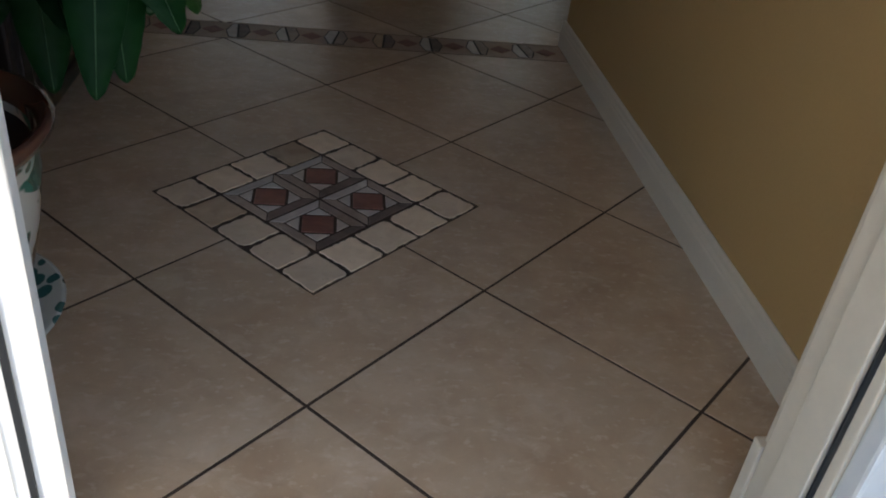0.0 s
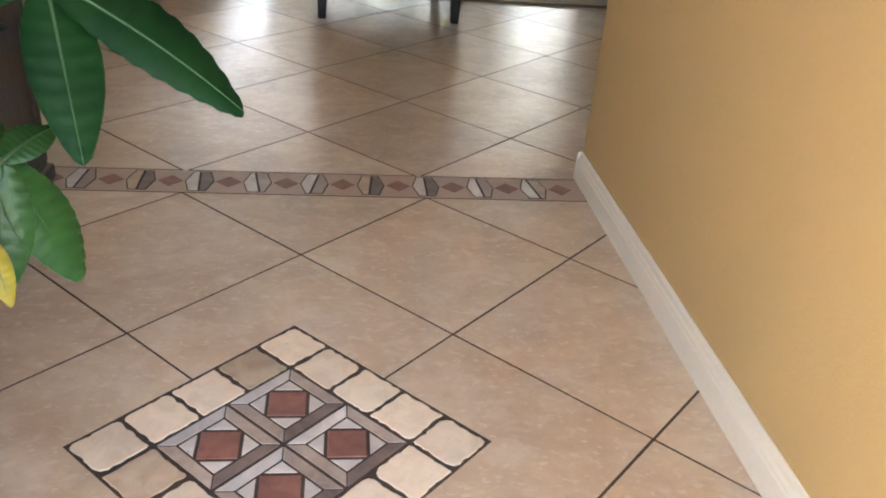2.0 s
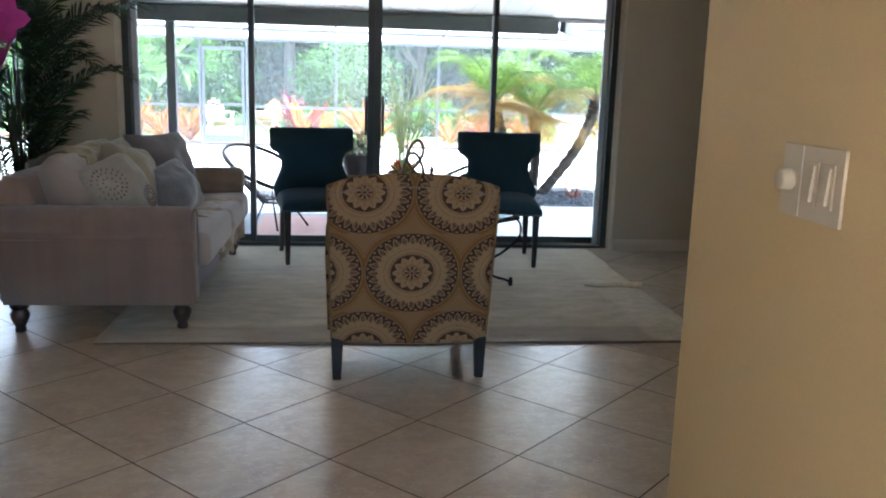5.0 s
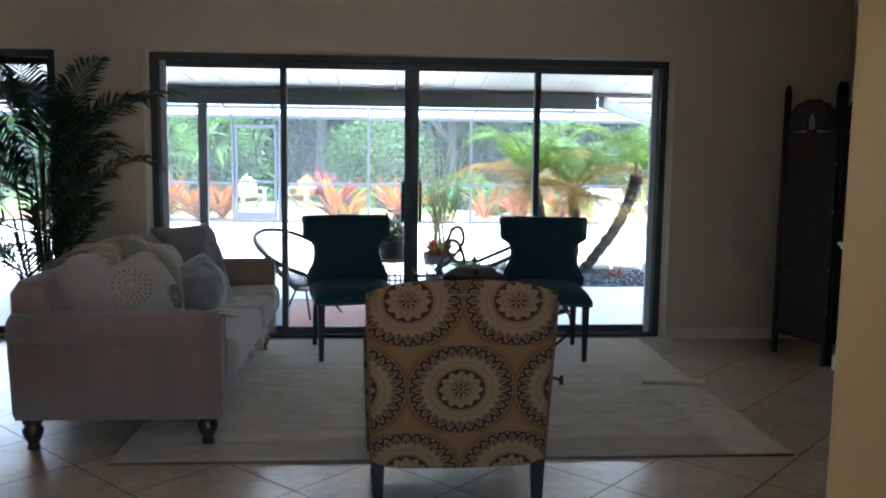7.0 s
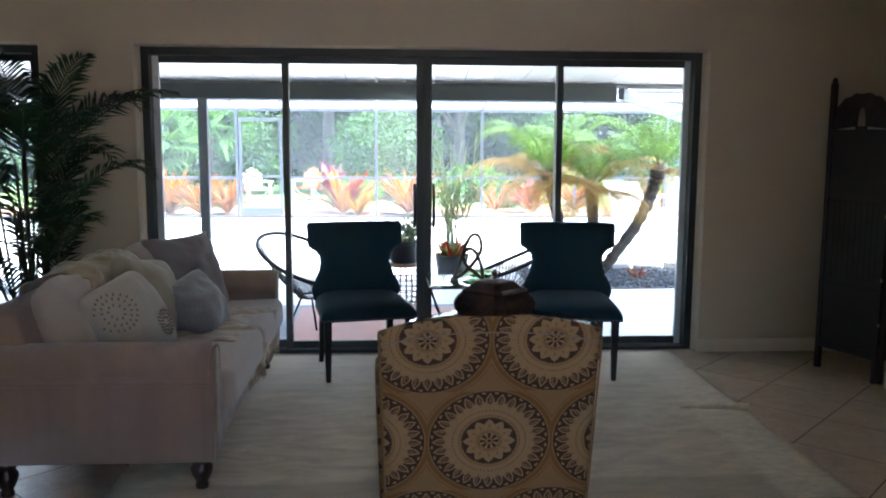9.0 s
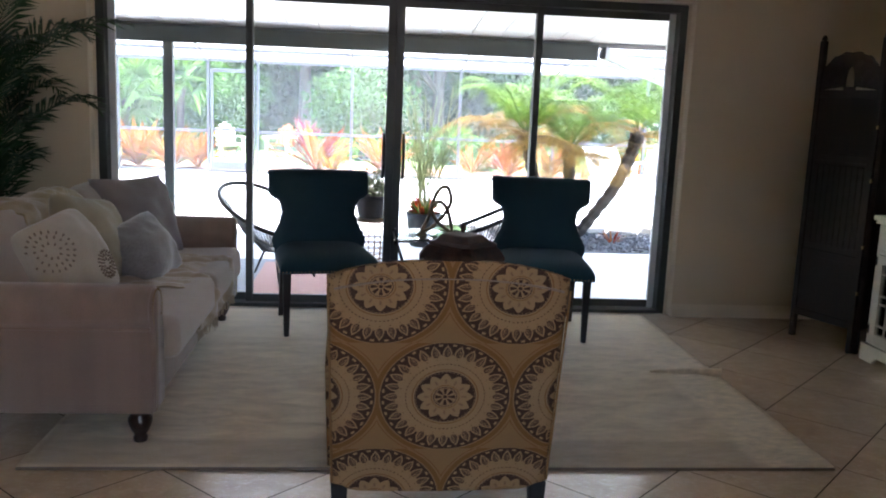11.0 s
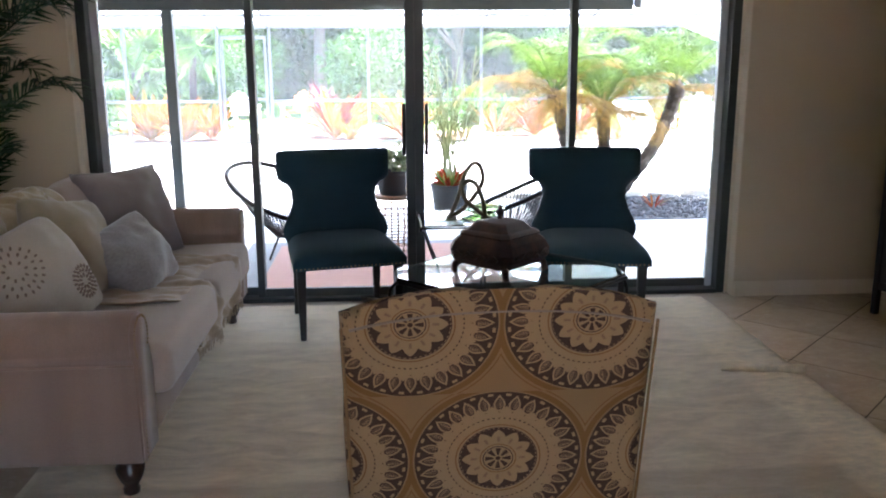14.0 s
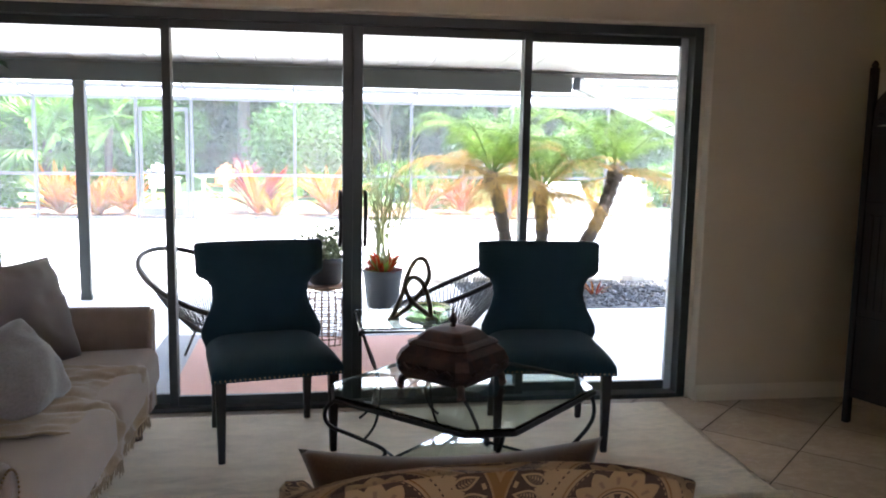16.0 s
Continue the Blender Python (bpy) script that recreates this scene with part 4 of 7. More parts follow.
# ---- teal dining chairs ----
def teal_chair(at, turn):
    ob = thing("side_chair", "teal velvet hourglass-back chair with black legs and nailheads", "chair", at, turn, "teal chairs by the glass door")
    knots = ((0.40, 0.262), (0.46, 0.284), (0.49, 0.284), (0.53, 0.266), (0.58, 0.240), (0.64, 0.224), (0.69, 0.230), (0.722, 0.250), (0.742, 0.286), (0.76, 0.302), (0.885, 0.305), (0.897, 0.300), (0.903, 0.288))
    levels = [(za + (zb - za) * q / 3, wa + (wb - wa) * q / 3) for (za, wa), (zb, wb) in zip(knots, knots[1:]) for q in range(3)] + [(0.903, 0.288)]
    bm = bmesh.new()
    rings, n = [], 12
    for z, w in levels:
        thick = 0.035 if z < 0.882 else 0.035 - 0.9 * (z - 0.882)
        ring = []
        for face in (-1, 1):
            for q in range(n + 1):
                u = (2 * q / n - 1) * -face
                edge = (1 - abs(u) ** 6) ** 0.5 * 0.75 + 0.25
                x = w * u
                y = face * thick * edge - 0.03 * (abs(x) / 0.305) ** 2 + max(0.0, z - 0.45) * 0.16
                ring.append(bm.verts.new((x, y + 0.215, z)))
        rings.append(ring)
    m = len(rings[0])
    for ra, rb in zip(rings, rings[1:]):
        for q in range(m):
            bm.faces.new((ra[q], ra[(q + 1) % m], rb[(q + 1) % m], rb[q]))
    bm.faces.new(rings[0][::-1])
    bm.faces.new(rings[-1])
    local("backrest", bm, "teal", ob, "", True)
    bm = bmesh.new()
    n, top = 22, {}
    for i in range(n + 1):
        for k in range(n + 1):
            u, v = math.sin(math.pi * (i / n - 0.5)), math.sin(math.pi * (k / n - 0.5))
            w = 0.2735 - 0.0115 * v
            rise = ((1 - abs(u) ** 5) * (1 - abs(v) ** 5)) ** 0.42 if abs(u) < 1 and abs(v) < 1 else 0.0
            top[i, k] = bm.verts.new((w * u, -0.025 + 0.245 * v, 0.400 + (0.078 + 0.012 * v) * rise))
    for i in range(n):
        for k in range(n):
            bm.faces.new((top[i, k], top[i + 1, k], top[i + 1, k + 1], top[i, k + 1]))
    rim = [top[i, 0] for i in range(n + 1)] + [top[n, k] for k in range(1, n + 1)] + [top[i, n] for i in range(n - 1, -1, -1)] + [top[0, k] for k in range(n - 1, 0, -1)]
    low = [bm.verts.new((v.co.x, v.co.y, 0.365)) for v in rim]
    for k in range(len(rim)):
        bm.faces.new((rim[k], low[k], low[(k + 1) % len(rim)], rim[(k + 1) % len(rim)]))
    bm.faces.new(low)
    local("seat", bm, "teal", ob, "", True)
    bm = bmesh.new()
    for k in range(27):
        bmesh.ops.create_icosphere(bm, subdivisions=1, radius=0.0048, matrix=pose(-0.27 + 0.54 * k / 26, -0.2705, 0.374))
    for s in (-1, 1):
        for k in range(22):
            f = k / 21
            bmesh.ops.create_icosphere(bm, subdivisions=1, radius=0.0048, matrix=pose(s * (0.2825 - 0.021 * f), -0.24 + 0.44 * f, 0.374))
    local("nailhead_trim", bm, "brass", ob, "row of brass nailheads")["kind"] = "stuff"
    for x, y, dx, dy in ((-0.245, -0.235, 0, 0), (0.245, -0.235, 0, 0), (-0.215, 0.185, -0.01, 0.06), (0.215, 0.185, 0.01, 0.06)):
        bm = bmesh.new()
        lo = [bm.verts.new((x + dx + a * 0.014, y + dy + b * 0.014, 0.0)) for a, b in ((-1, -1), (1, -1), (1, 1), (-1, 1))]
        hi = [bm.verts.new((x + a * 0.023, y + b * 0.023, 0.372)) for a, b in ((-1, -1), (1, -1), (1, 1), (-1, 1))]
        for k in range(4):
            bm.faces.new((lo[k], lo[(k + 1) % 4], hi[(k + 1) % 4], hi[k]))
        bm.faces.new(hi)
        bm.faces.new(lo[::-1])
        bmesh.ops.bevel(bm, geom=list(bm.edges), offset=0.003, segments=1, affect="EDGES")
        local("leg", bm, "black_wood", ob, "black tapered wooden leg")
    return ob


one = teal_chair((-0.496, 3.635, 0.014), 12)
copy_thing(one, pose(0.794, 3.57, 0.014, 0, 0, -6))


# ---- coffee table ----
table = thing("coffee_table", "octagonal glass coffee table with black wrought-iron legs", "coffee table", (0.295, 2.975, 0.014))
octo = lambda h, c: [(-h, -c), (-c, -h), (c, -h), (h, -c), (h, c), (c, h), (-c, h), (-h, c)]
local("glass_top", prism(octo(0.512, 0.085), 0.424, 0.436, 0.002), "table_glass", table, "clear bevelled glass top")
local("top_frame", tube([(x, y, 0.416) for x, y in octo(0.515, 0.088)], 0.0095, 8, True), "black_iron", table)
local("lower_frame", tube([(x, y, 0.125) for x, y in octo(0.27, 0.04)], 0.007, 8, True), "black_iron", table)
local("glass_shelf", prism(octo(0.265, 0.038), 0.133, 0.141, 0.0015), "table_glass", table, "clear glass lower shelf")
for k in range(4):
    m = pose(0, 0, 0, 0, 0, 90 * k)
    pts = [m @ Vector(p) for p in ((0.505, 0.05, 0.41), (0.545, 0.02, 0.36), (0.53, -0.03, 0.28), (0.42, -0.10, 0.20), (0.30, -0.13, 0.125), (0.34, -0.17, 0.06), (0.44, -0.195, 0.03), (0.455, -0.20, 0.002))]
    leg = local("leg", tube(spline(pts, 5), 0.0085, 8), "black_iron", table, "curved iron leg", True)
    f = m @ Vector((0.455, -0.20, 0.0))
    local("foot", lathe([(0.013, 0.0), (0.014, 0.03), (0.010, 0.05), (0.008, 0.055)], 10, f), "black_iron", table, "", True)
    a, b = m @ Vector((0.29, -0.13, 0.12)), m @ Vector((0.26, -0.03, 0.125))
    local("brace", tube([a, b], 0.006, 6), "black_iron", table, "", True)

# casket on the coffee table
cask = thing("casket", "carved dark wooden casket with stepped lid and claw feet", "decorative box", (0.245, 2.95, 0.4505), 45)


def ringed(levels, bm=None, cut=0.22):
    """A body of square sections with cut corners: (half size, height) from the bottom up."""
    bm = bm or bmesh.new()
    rings = []
    for h, z in levels:
        c = h * (1 - cut)
        rings.append([bm.verts.new((x, y, z)) for x, y in ((-h, -c), (-c, -h), (c, -h), (h, -c), (h, c), (c, h), (-c, h), (-h, c))])
    for a, b in zip(rings, rings[1:]):
        for k in range(8):
            bm.faces.new((a[k], a[(k + 1) % 8], b[(k + 1) % 8], b[k]))
    bm.faces.new(rings[0][::-1])
    bm.faces.new(rings[-1])
    return bm


local("body", ringed([(0.125, 0.045), (0.150, 0.055), (0.172, 0.085), (0.176, 0.12), (0.160, 0.155), (0.135, 0.18)]), "box_wood", cask)
local("lid", ringed([(0.138, 0.1805), (0.142, 0.188), (0.128, 0.197), (0.112, 0.203), (0.085, 0.232), (0.075, 0.238), (0.02, 0.246)]), "box_wood", cask)
local("finial", lathe([(0.010, 0.245), (0.014, 0.250), (0.008, 0.258), (0.017, 0.270), (0.018, 0.278), (0.010, 0.288), (0.005, 0.300), (0.001, 0.304)], 14), "box_wood", cask, "turned knob", True)
for a, b in ((-1, -1), (1, -1), (1, 1), (-1, 1)):
    p = [(a * 0.118, b * 0.118, 0.062), (a * 0.140, b * 0.140, 0.045), (a * 0.143, b * 0.143, 0.022), (a * 0.148, b * 0.148, 0.010)]
    local("claw_foot", tube(spline(p, 4), [0.016] * 5 + [0.014] * 4 + [0.017] * 4, 8), "box_wood", cask, "carved claw foot", True)
for k in range(4):
    m = pose(0, 0, 0, 0, 0, 90 * k)
    local("carved_band", tube([m @ Vector((0.155 * (2 * q / 12 - 1) * 0.8, -0.1775 - 0.003 * (q % 2), 0.105 + 0.012 * math.sin(q * 1.9))) for q in range(13)], 0.007, 6), "box_wood", cask, "", True)

# side table between the teal chairs, with a looped metal sculpture
stab = thing("side_table", "small glass side table with thin black iron frame", "side table", (0.135, 3.72, 0.014))
local("glass_top", box(-0.215, 0.215, -0.215, 0.215, 0.540, 0.549, 0.001), "table_glass", stab, "clear glass top")
local("top_frame", tube([(-0.218, -0.218, 0.533), (0.218, -0.218, 0.533), (0.218, 0.218, 0.533), (-0.218, 0.218, 0.533)], 0.007, 6, True), "black_iron", stab)
for a, b in ((-1, -1), (1, -1), (1, 1), (-1, 1)):
    pts = [(a * 0.21, b * 0.21, 0.53), (a * 0.17, b * 0.17, 0.40), (a * 0.12, b * 0.12, 0.25), (a * 0.14, b * 0.13, 0.08), (a * 0.20, b * 0.16, 0.003)]
    local("leg", tube(spline(pts, 5), 0.0065, 7), "black_iron", stab, "thin bowed iron leg", True)
    local("corner_knob", lathe([(0.012, -0.012), (0.013, 0.0), (0.009, 0.01), (0.002, 0.013)], 10, (a * 0.218, b * 0.218, 0.53)), "black_iron", stab, "", True)
knot = thing("knot_sculpture", "aged gold metal knot sculpture on the glass side table", "sculpture", (0.165, 3.68, 0.563))
k1 = [(-0.095, 0, 0.004), (-0.045, 0.01, 0.11), (-0.02, 0.0, 0.21), (0.02, 0, 0.285), (0.065, 0.0, 0.285), (0.085, 0, 0.21), (0.05, 0.015, 0.13), (-0.02, 0.01, 0.05), (-0.085, 0.0, 0.012)]
k2 = [(0.095, -0.005, 0.004), (0.085, -0.01, 0.09), (0.05, -0.015, 0.18), (0.005, -0.01, 0.205), (-0.028, -0.01, 0.165), (-0.005, -0.015, 0.10), (0.05, -0.012, 0.05), (0.105, -0.005, 0.006)]
local("loop", tube(spline(k1, 7), 0.012, 8), "old_gold", knot, "", True)
local("loop", tube(spline(k2, 7), 0.012, 8), "old_gold", knot, "", True)
local("foot", box(-0.112, -0.055, -0.02, 0.02, 0.0, 0.012, 0.003), "old_gold", knot)
local("foot", box(0.07, 0.125, -0.02, 0.02, 0.0, 0.012, 0.003), "old_gold", knot)
dish = thing("glass_dish", "pale green glass dish on the glass side table", "dish", (0.27, 3.83, 0.563))
local("dish_body", lathe([(0.04, 0.0), (0.07, 0.006), (0.11, 0.02), (0.125, 0.032), (0.121, 0.034), (0.105, 0.024), (0.06, 0.011), (0.001, 0.008)], 24), glass_mat("lime_glass", (0.55, 0.85, 0.35), 0.05), dish, "", True)


# ---- folding screen in the corner ----
def screen_panel(parent, x0, y0, x1, y1):
    d = Vector((x1 - x0, y1 - y0, 0))
    w = d.length
    m = Matrix.Translation((x0, y0, 0)) @ pose(0, 0, 0, 0, 0, math.degrees(math.atan2(d.y, d.x)))
    panel = part("panel_field", moved(box(0.03, w - 0.03, -0.008, 0.008, 0.14, 1.50, 0.002), m), "dark_screen", parent)
    for a in (0.0, w - 0.034):
        part("post", moved(box(a, a + 0.034, -0.017, 0.017, 0.0, 1.80, 0.004), m), "dark_screen", parent)
        part("post_knob", lathe([(0.012, 0.0), (0.018, 0.012), (0.01, 0.028), (0.002, 0.034)], 10, m @ Vector((a + 0.017, 0, 1.80))), "dark_screen", parent, "", True)
    for z in (0.14, 0.52, 1.10, 1.47):
        part("rail", moved(box(0.034, w - 0.034, -0.014, 0.014, z, z + 0.045, 0.003), m), "dark_screen", parent)
    n = 9
    for k in range(n):
        a = 0.05 + (w - 0.1) * (k + 0.5) / n
        part("carved_slat", moved(box(a - 0.012, a + 0.012, -0.013, 0.013, 0.60, 1.08, 0.004), m), "dark_screen", parent)
    bm = bmesh.new()
    loops = []
    for y in (-0.010, 0.010):
        outer, hole = [], []
        for q in range(25):
            a = math.pi * (1 - q / 24)
            outer.append(bm.verts.new((w / 2 + (w / 2 - 0.036) * math.cos(a), y, 1.515 + (0.215 + 0.006 * math.cos(14 * a)) * math.sin(a) ** 0.6)))
            hole.append(bm.verts.new((w / 2 + 0.034 * math.cos(a), y, 1.535 + 0.115 * math.sin(a) ** 0.7)))
        loops.append((outer, hole))
    (fo, fh), (bo, bh) = loops
    for q in range(24):
        bm.faces.new((fo[q], fo[q + 1], fh[q + 1], fh[q]))
        bm.faces.new((bo[q + 1], bo[q], bh[q], bh[q + 1]))
        bm.faces.new((fo[q + 1], fo[q], bo[q], bo[q + 1]))
        bm.faces.new((fh[q], fh[q + 1], bh[q + 1], bh[q]))
    for q in (0, 24):
        bm.faces.new((fo[q], fh[q], bh[q], bo[q]))
    crest = part("carved_crest", moved(bm, m), "dark_screen", parent, "arched carved crest with a small arched hole")
    part("crest_sill", moved(box(w / 2 - 0.036, w / 2 + 0.036, -0.009, 0.009, 1.515, 1.534), m), "dark_screen", parent)
    for sx in (-1, 1):
        for cx, cz, cr in ((0.075, 1.56, 0.026), (0.115, 1.60, 0.024), (0.06, 1.66, 0.022), (0.15, 1.555, 0.022)):
            curl = [(w / 2 + sx * (cx + cr * (1 - 0.06 * q) * math.cos(q * 0.75)), -0.011, cz + cr * (1 - 0.06 * q) * math.sin(q * 0.75)) for q in range(13)]
            if cx + cr < w / 2 - 0.05:
                part("scroll", moved(tube(curl, 0.005, 5), m), "dark_screen", crest, "", True)
    for z in (0.35, 0.62, 1.0, 1.3):
        part("hinge", moved(box(w - 0.006, w + 0.004, -0.02, -0.012, z, z + 0.02, 0.001), m), "brass", parent)


fold = thing("folding_screen", "dark carved wooden folding screen standing in the corner", "folding screen", (2.6, 3.35, 0))
screen_panel(fold, 2.425, 3.63, 2.585, 3.205)
screen_panel(fold, 2.590, 3.20, 3.02, 3.50)


# ---- cream cabinet beside the screen ----
cab = thing("cabinet", "distressed cream cabinet with lattice glass doors against the wall", "cabinet", (2.83, 2.66, 0))
CX, CY0, CY1 = 2.605, 2.19, 3.115
for nm, b in (("side_panel", (CX, 3.02, CY0, CY0 + 0.02, 0.09, 0.80)), ("side_panel", (CX, 3.02, CY1 - 0.02, CY1, 0.09, 0.80)), ("back_panel", (3.0, 3.02, CY0 + 0.02, CY1 - 0.02, 0.09, 0.80)), ("shelf", (CX + 0.003, 3.0, CY0 + 0.02, CY1 - 0.02, 0.09, 0.115)), ("shelf", (CX + 0.003, 3.0, CY0 + 0.02, CY1 - 0.02, 0.615, 0.635)), ("shelf", (CX + 0.003, 3.0, CY0 + 0.02, CY1 - 0.02, 0.78, 0.80))):
    part(nm, box(*b, 0.002, 1), "white_cab", cab)
# solid dark block in place of the shade behind the glass doors
part("inside", box(CX + 0.05, 2.995, CY0 + 0.021, CY1 - 0.021, 0.117, 0.613), "shade_fill", cab)
part("top", box(CX - 0.03, 3.03, CY0 - 0.025, CY1 + 0.025, 0.80, 0.828, 0.008, 3), "white_cab", cab)
part("top_moulding", box(CX - 0.018, 3.02, CY0 - 0.014, CY1 + 0.014, 0.782, 0.799, 0.006, 2), "white_cab", cab)
ply = [(CY0 - 0.015, 0.0), (CY0 + 0.10, 0.0), (CY0 + 0.14, 0.045), (CY1 - 0.14, 0.045), (CY1 - 0.10, 0.0), (CY1 + 0.015, 0.0), (CY1 + 0.015, 0.10), (CY0 - 0.015, 0.10)]
part("plinth", moved(slab(ply, 0.0, 0.022, 0.003, 1), Matrix(((0, 1, 0, CX - 0.02), (1, 0, 0, 0), (0, 0, 1, 0), (0, 0, 0, 1)))), "white_cab", cab)
part("plinth_return", box(CX + 0.003, 3.0, CY1 - 0.005, CY1 + 0.014, 0.0, 0.10, 0.003, 1), "white_cab", cab)
part("plinth_return", box(CX + 0.003, 3.0, CY0 - 0.014, CY0 + 0.005, 0.0, 0.10, 0.003, 1), "white_cab", cab)
mid = (CY0 + CY1) / 2
for k, (a, b) in enumerate(((mid + 0.004, CY1 - 0.03), (CY0 + 0.03, mid - 0.004))):
    dr = part("drawer", box(CX - 0.008, CX + 0.30, a, b, 0.642, 0.775, 0.004), "white_cab", cab)
    part("drawer_panel", box(CX - 0.014, CX - 0.009, a + 0.03, b - 0.03, 0.668, 0.752, 0.002, 1), "white_cab", dr)
    part("knob", moved(lathe([(0.008, 0.0), (0.006, 0.012), (0.015, 0.02), (0.016, 0.028), (0.008, 0.034), (0.001, 0.035)], 14), Matrix.Translation((CX - 0.0145, (a + b) / 2, 0.71)) @ pose(0, 0, 0, 0, -90, 0)), "black_iron", dr, "dark bronze knob", True)
    dz0, dz1 = 0.118, 0.612
    door = part("door", box(CX - 0.010, CX + 0.012, a, a + 0.05, dz0, dz1, 0.003), "white_cab", cab)
    for bb in ((b - 0.05, b, dz0, dz1), (a + 0.05, b - 0.05, dz0, dz0 + 0.05), (a + 0.05, b - 0.05, dz1 - 0.05, dz1)):
        part("door_rail", box(CX - 0.009, CX + 0.011, *bb, 0.003), "white_cab", door)
    part("door_glass", box(CX + 0.004, CX + 0.007, a + 0.05, b - 0.05, dz0 + 0.05, dz1 - 0.05), "pane", door, "clear glass")
    ya, yb, za, zb = a + 0.05, b - 0.05, dz0 + 0.05, dz1 - 0.05
    yi, yj, zm = ya + (yb - ya) * 0.24, yb - (yb - ya) * 0.24, (za + zb) / 2
    zs = [za + (zb - za) * f for f in (0.13, 0.44, 0.56, 0.87)]
    for p, q in [((yi, za), (yi, zb)), ((yj, za), (yj, zb))] + [((ya, z), (yb, z)) for z in zs] + [((yi, zs[0]), (yj, zs[1])), ((yi, zs[1]), (yj, zs[0])), ((yi, zs[2]), (yj, zs[3])), ((yi, zs[3]), (yj, zs[2]))]:
        part("muntin", tube([(CX - 0.003, *p), (CX - 0.003, *q)], 0.0065, 4), "white_cab", door)
    hy = a + 0.022 if k == 0 else b - 0.022
    part("pull", tube(spline([(CX - 0.010, hy, 0.30), (CX - 0.035, hy, 0.33), (CX - 0.040, hy, 0.37), (CX - 0.035, hy, 0.41), (CX - 0.010, hy, 0.44)], 5), 0.006, 8), "black_iron", door, "dark bow pull", True)
    for z in (0.16, 0.55):
        yh = b + 0.002 if k == 0 else a - 0.012
        part("hinge", box(CX - 0.012, CX - 0.004, yh, yh + 0.01, z, z + 0.05, 0.001), "black_iron", door)

# ---- plants ----
def blade(bm, base, way, length, width, droop=0.3, fold=0.25, up=(0, 0, 1), n=7, ripple=0.0):
    """A pointed leaf from its base along a direction, folded along the midrib and bending down."""
    base, d = Vector(base), Vector(way).normalized()
    side = d.cross(Vector(up))
    side = side.normalized() if side.length > 0.05 else Vector((1, 0, 0))
    top = side.cross(d)
    rows = []
    p = base.copy()
    for k in range(n + 1):
        s = k / n
        w = width * (math.sin(math.pi * min(1, s * 0.93 + 0.04)) ** 0.75) * (1 - 0.25 * s) if 0 < k < n else width * 0.04
        dirn = (d - Vector((0, 0, 1)) * droop * s * 1.6).normalized()
        if k:
            p = p + dirn * length / n
        f = top * fold * w
        r = top * ripple * math.sin(k * 1.7)
        rows.append((bm.verts.new(p - side * w / 2 + f + r), bm.verts.new(p), bm.verts.new(p + side * w / 2 + f + r)))
    for a, b in zip(rows, rows[1:]):
        bm.faces.new((a[0], a[1], b[1], b[0]))
        bm.faces.new((a[1], a[2], b[2], b[1]))
    return p


def frond(bm, base, way, length, leaflets, leaf_len, leaf_w, droop, rise=0.0, rnd=None, vee=0.5, start=0.15, lean=0.75):
    """A feather palm frond: a bending rib with narrow leaflets on both sides."""
    rnd = rnd or random.Random(1)
    d = Vector(way).normalized()
    side = d.cross(Vector((0, 0, 1)))
    side = side.normalized() if side.length > 0.05 else Vector((1, 0, 0))
    pts, p, n = [], Vector(base), 14
    for k in range(n + 1):
        s = k / n
        pts.append(p.copy())
        dirn = (d - Vector((0, 0, 1)) * droop * s * s * 2.0).normalized()
        p = p + dirn * length / n
    tube(pts, [0.006 * (1 - 0.85 * k / n) * length + 0.0012 for k in range(n + 1)], 4, bm=bm)
    for k in range(leaflets):
        s = start + (1 - start) * (k + 0.5) / leaflets
        i = min(n - 1, int(s * n))
        q = pts[i].lerp(pts[i + 1], s * n - i)
        t = (pts[i + 1] - pts[i]).normalized()
        up = side.cross(t)
        ll = leaf_len * (math.sin(math.pi * min(1.0, 0.12 + 0.88 * s)) ** 0.6 * 0.85 + 0.15)
        for sgn in (-1, 1):
            w = (side * sgn + t * (lean + 0.5 * s) + up * vee * rnd.uniform(0.5, 1.2) + Vector((rnd.uniform(-0.1, 0.1), rnd.uniform(-0.1, 0.1), rnd.uniform(-0.1, 0.05)))).normalized()
            e = q + w * ll * 0.55
            tip = q + w * ll - Vector((0, 0, 1)) * ll * rnd.uniform(0.12, 0.35)
            a = t * leaf_w * 0.5
            v = [bm.verts.new(q - a * 0.5), bm.verts.new(q + a * 0.5), bm.verts.new(e + a), bm.verts.new(e - a), bm.verts.new(tip)]
            bm.faces.new((v[0], v[1], v[2], v[3]))
            bm.faces.new((v[3], v[2], v[4]))


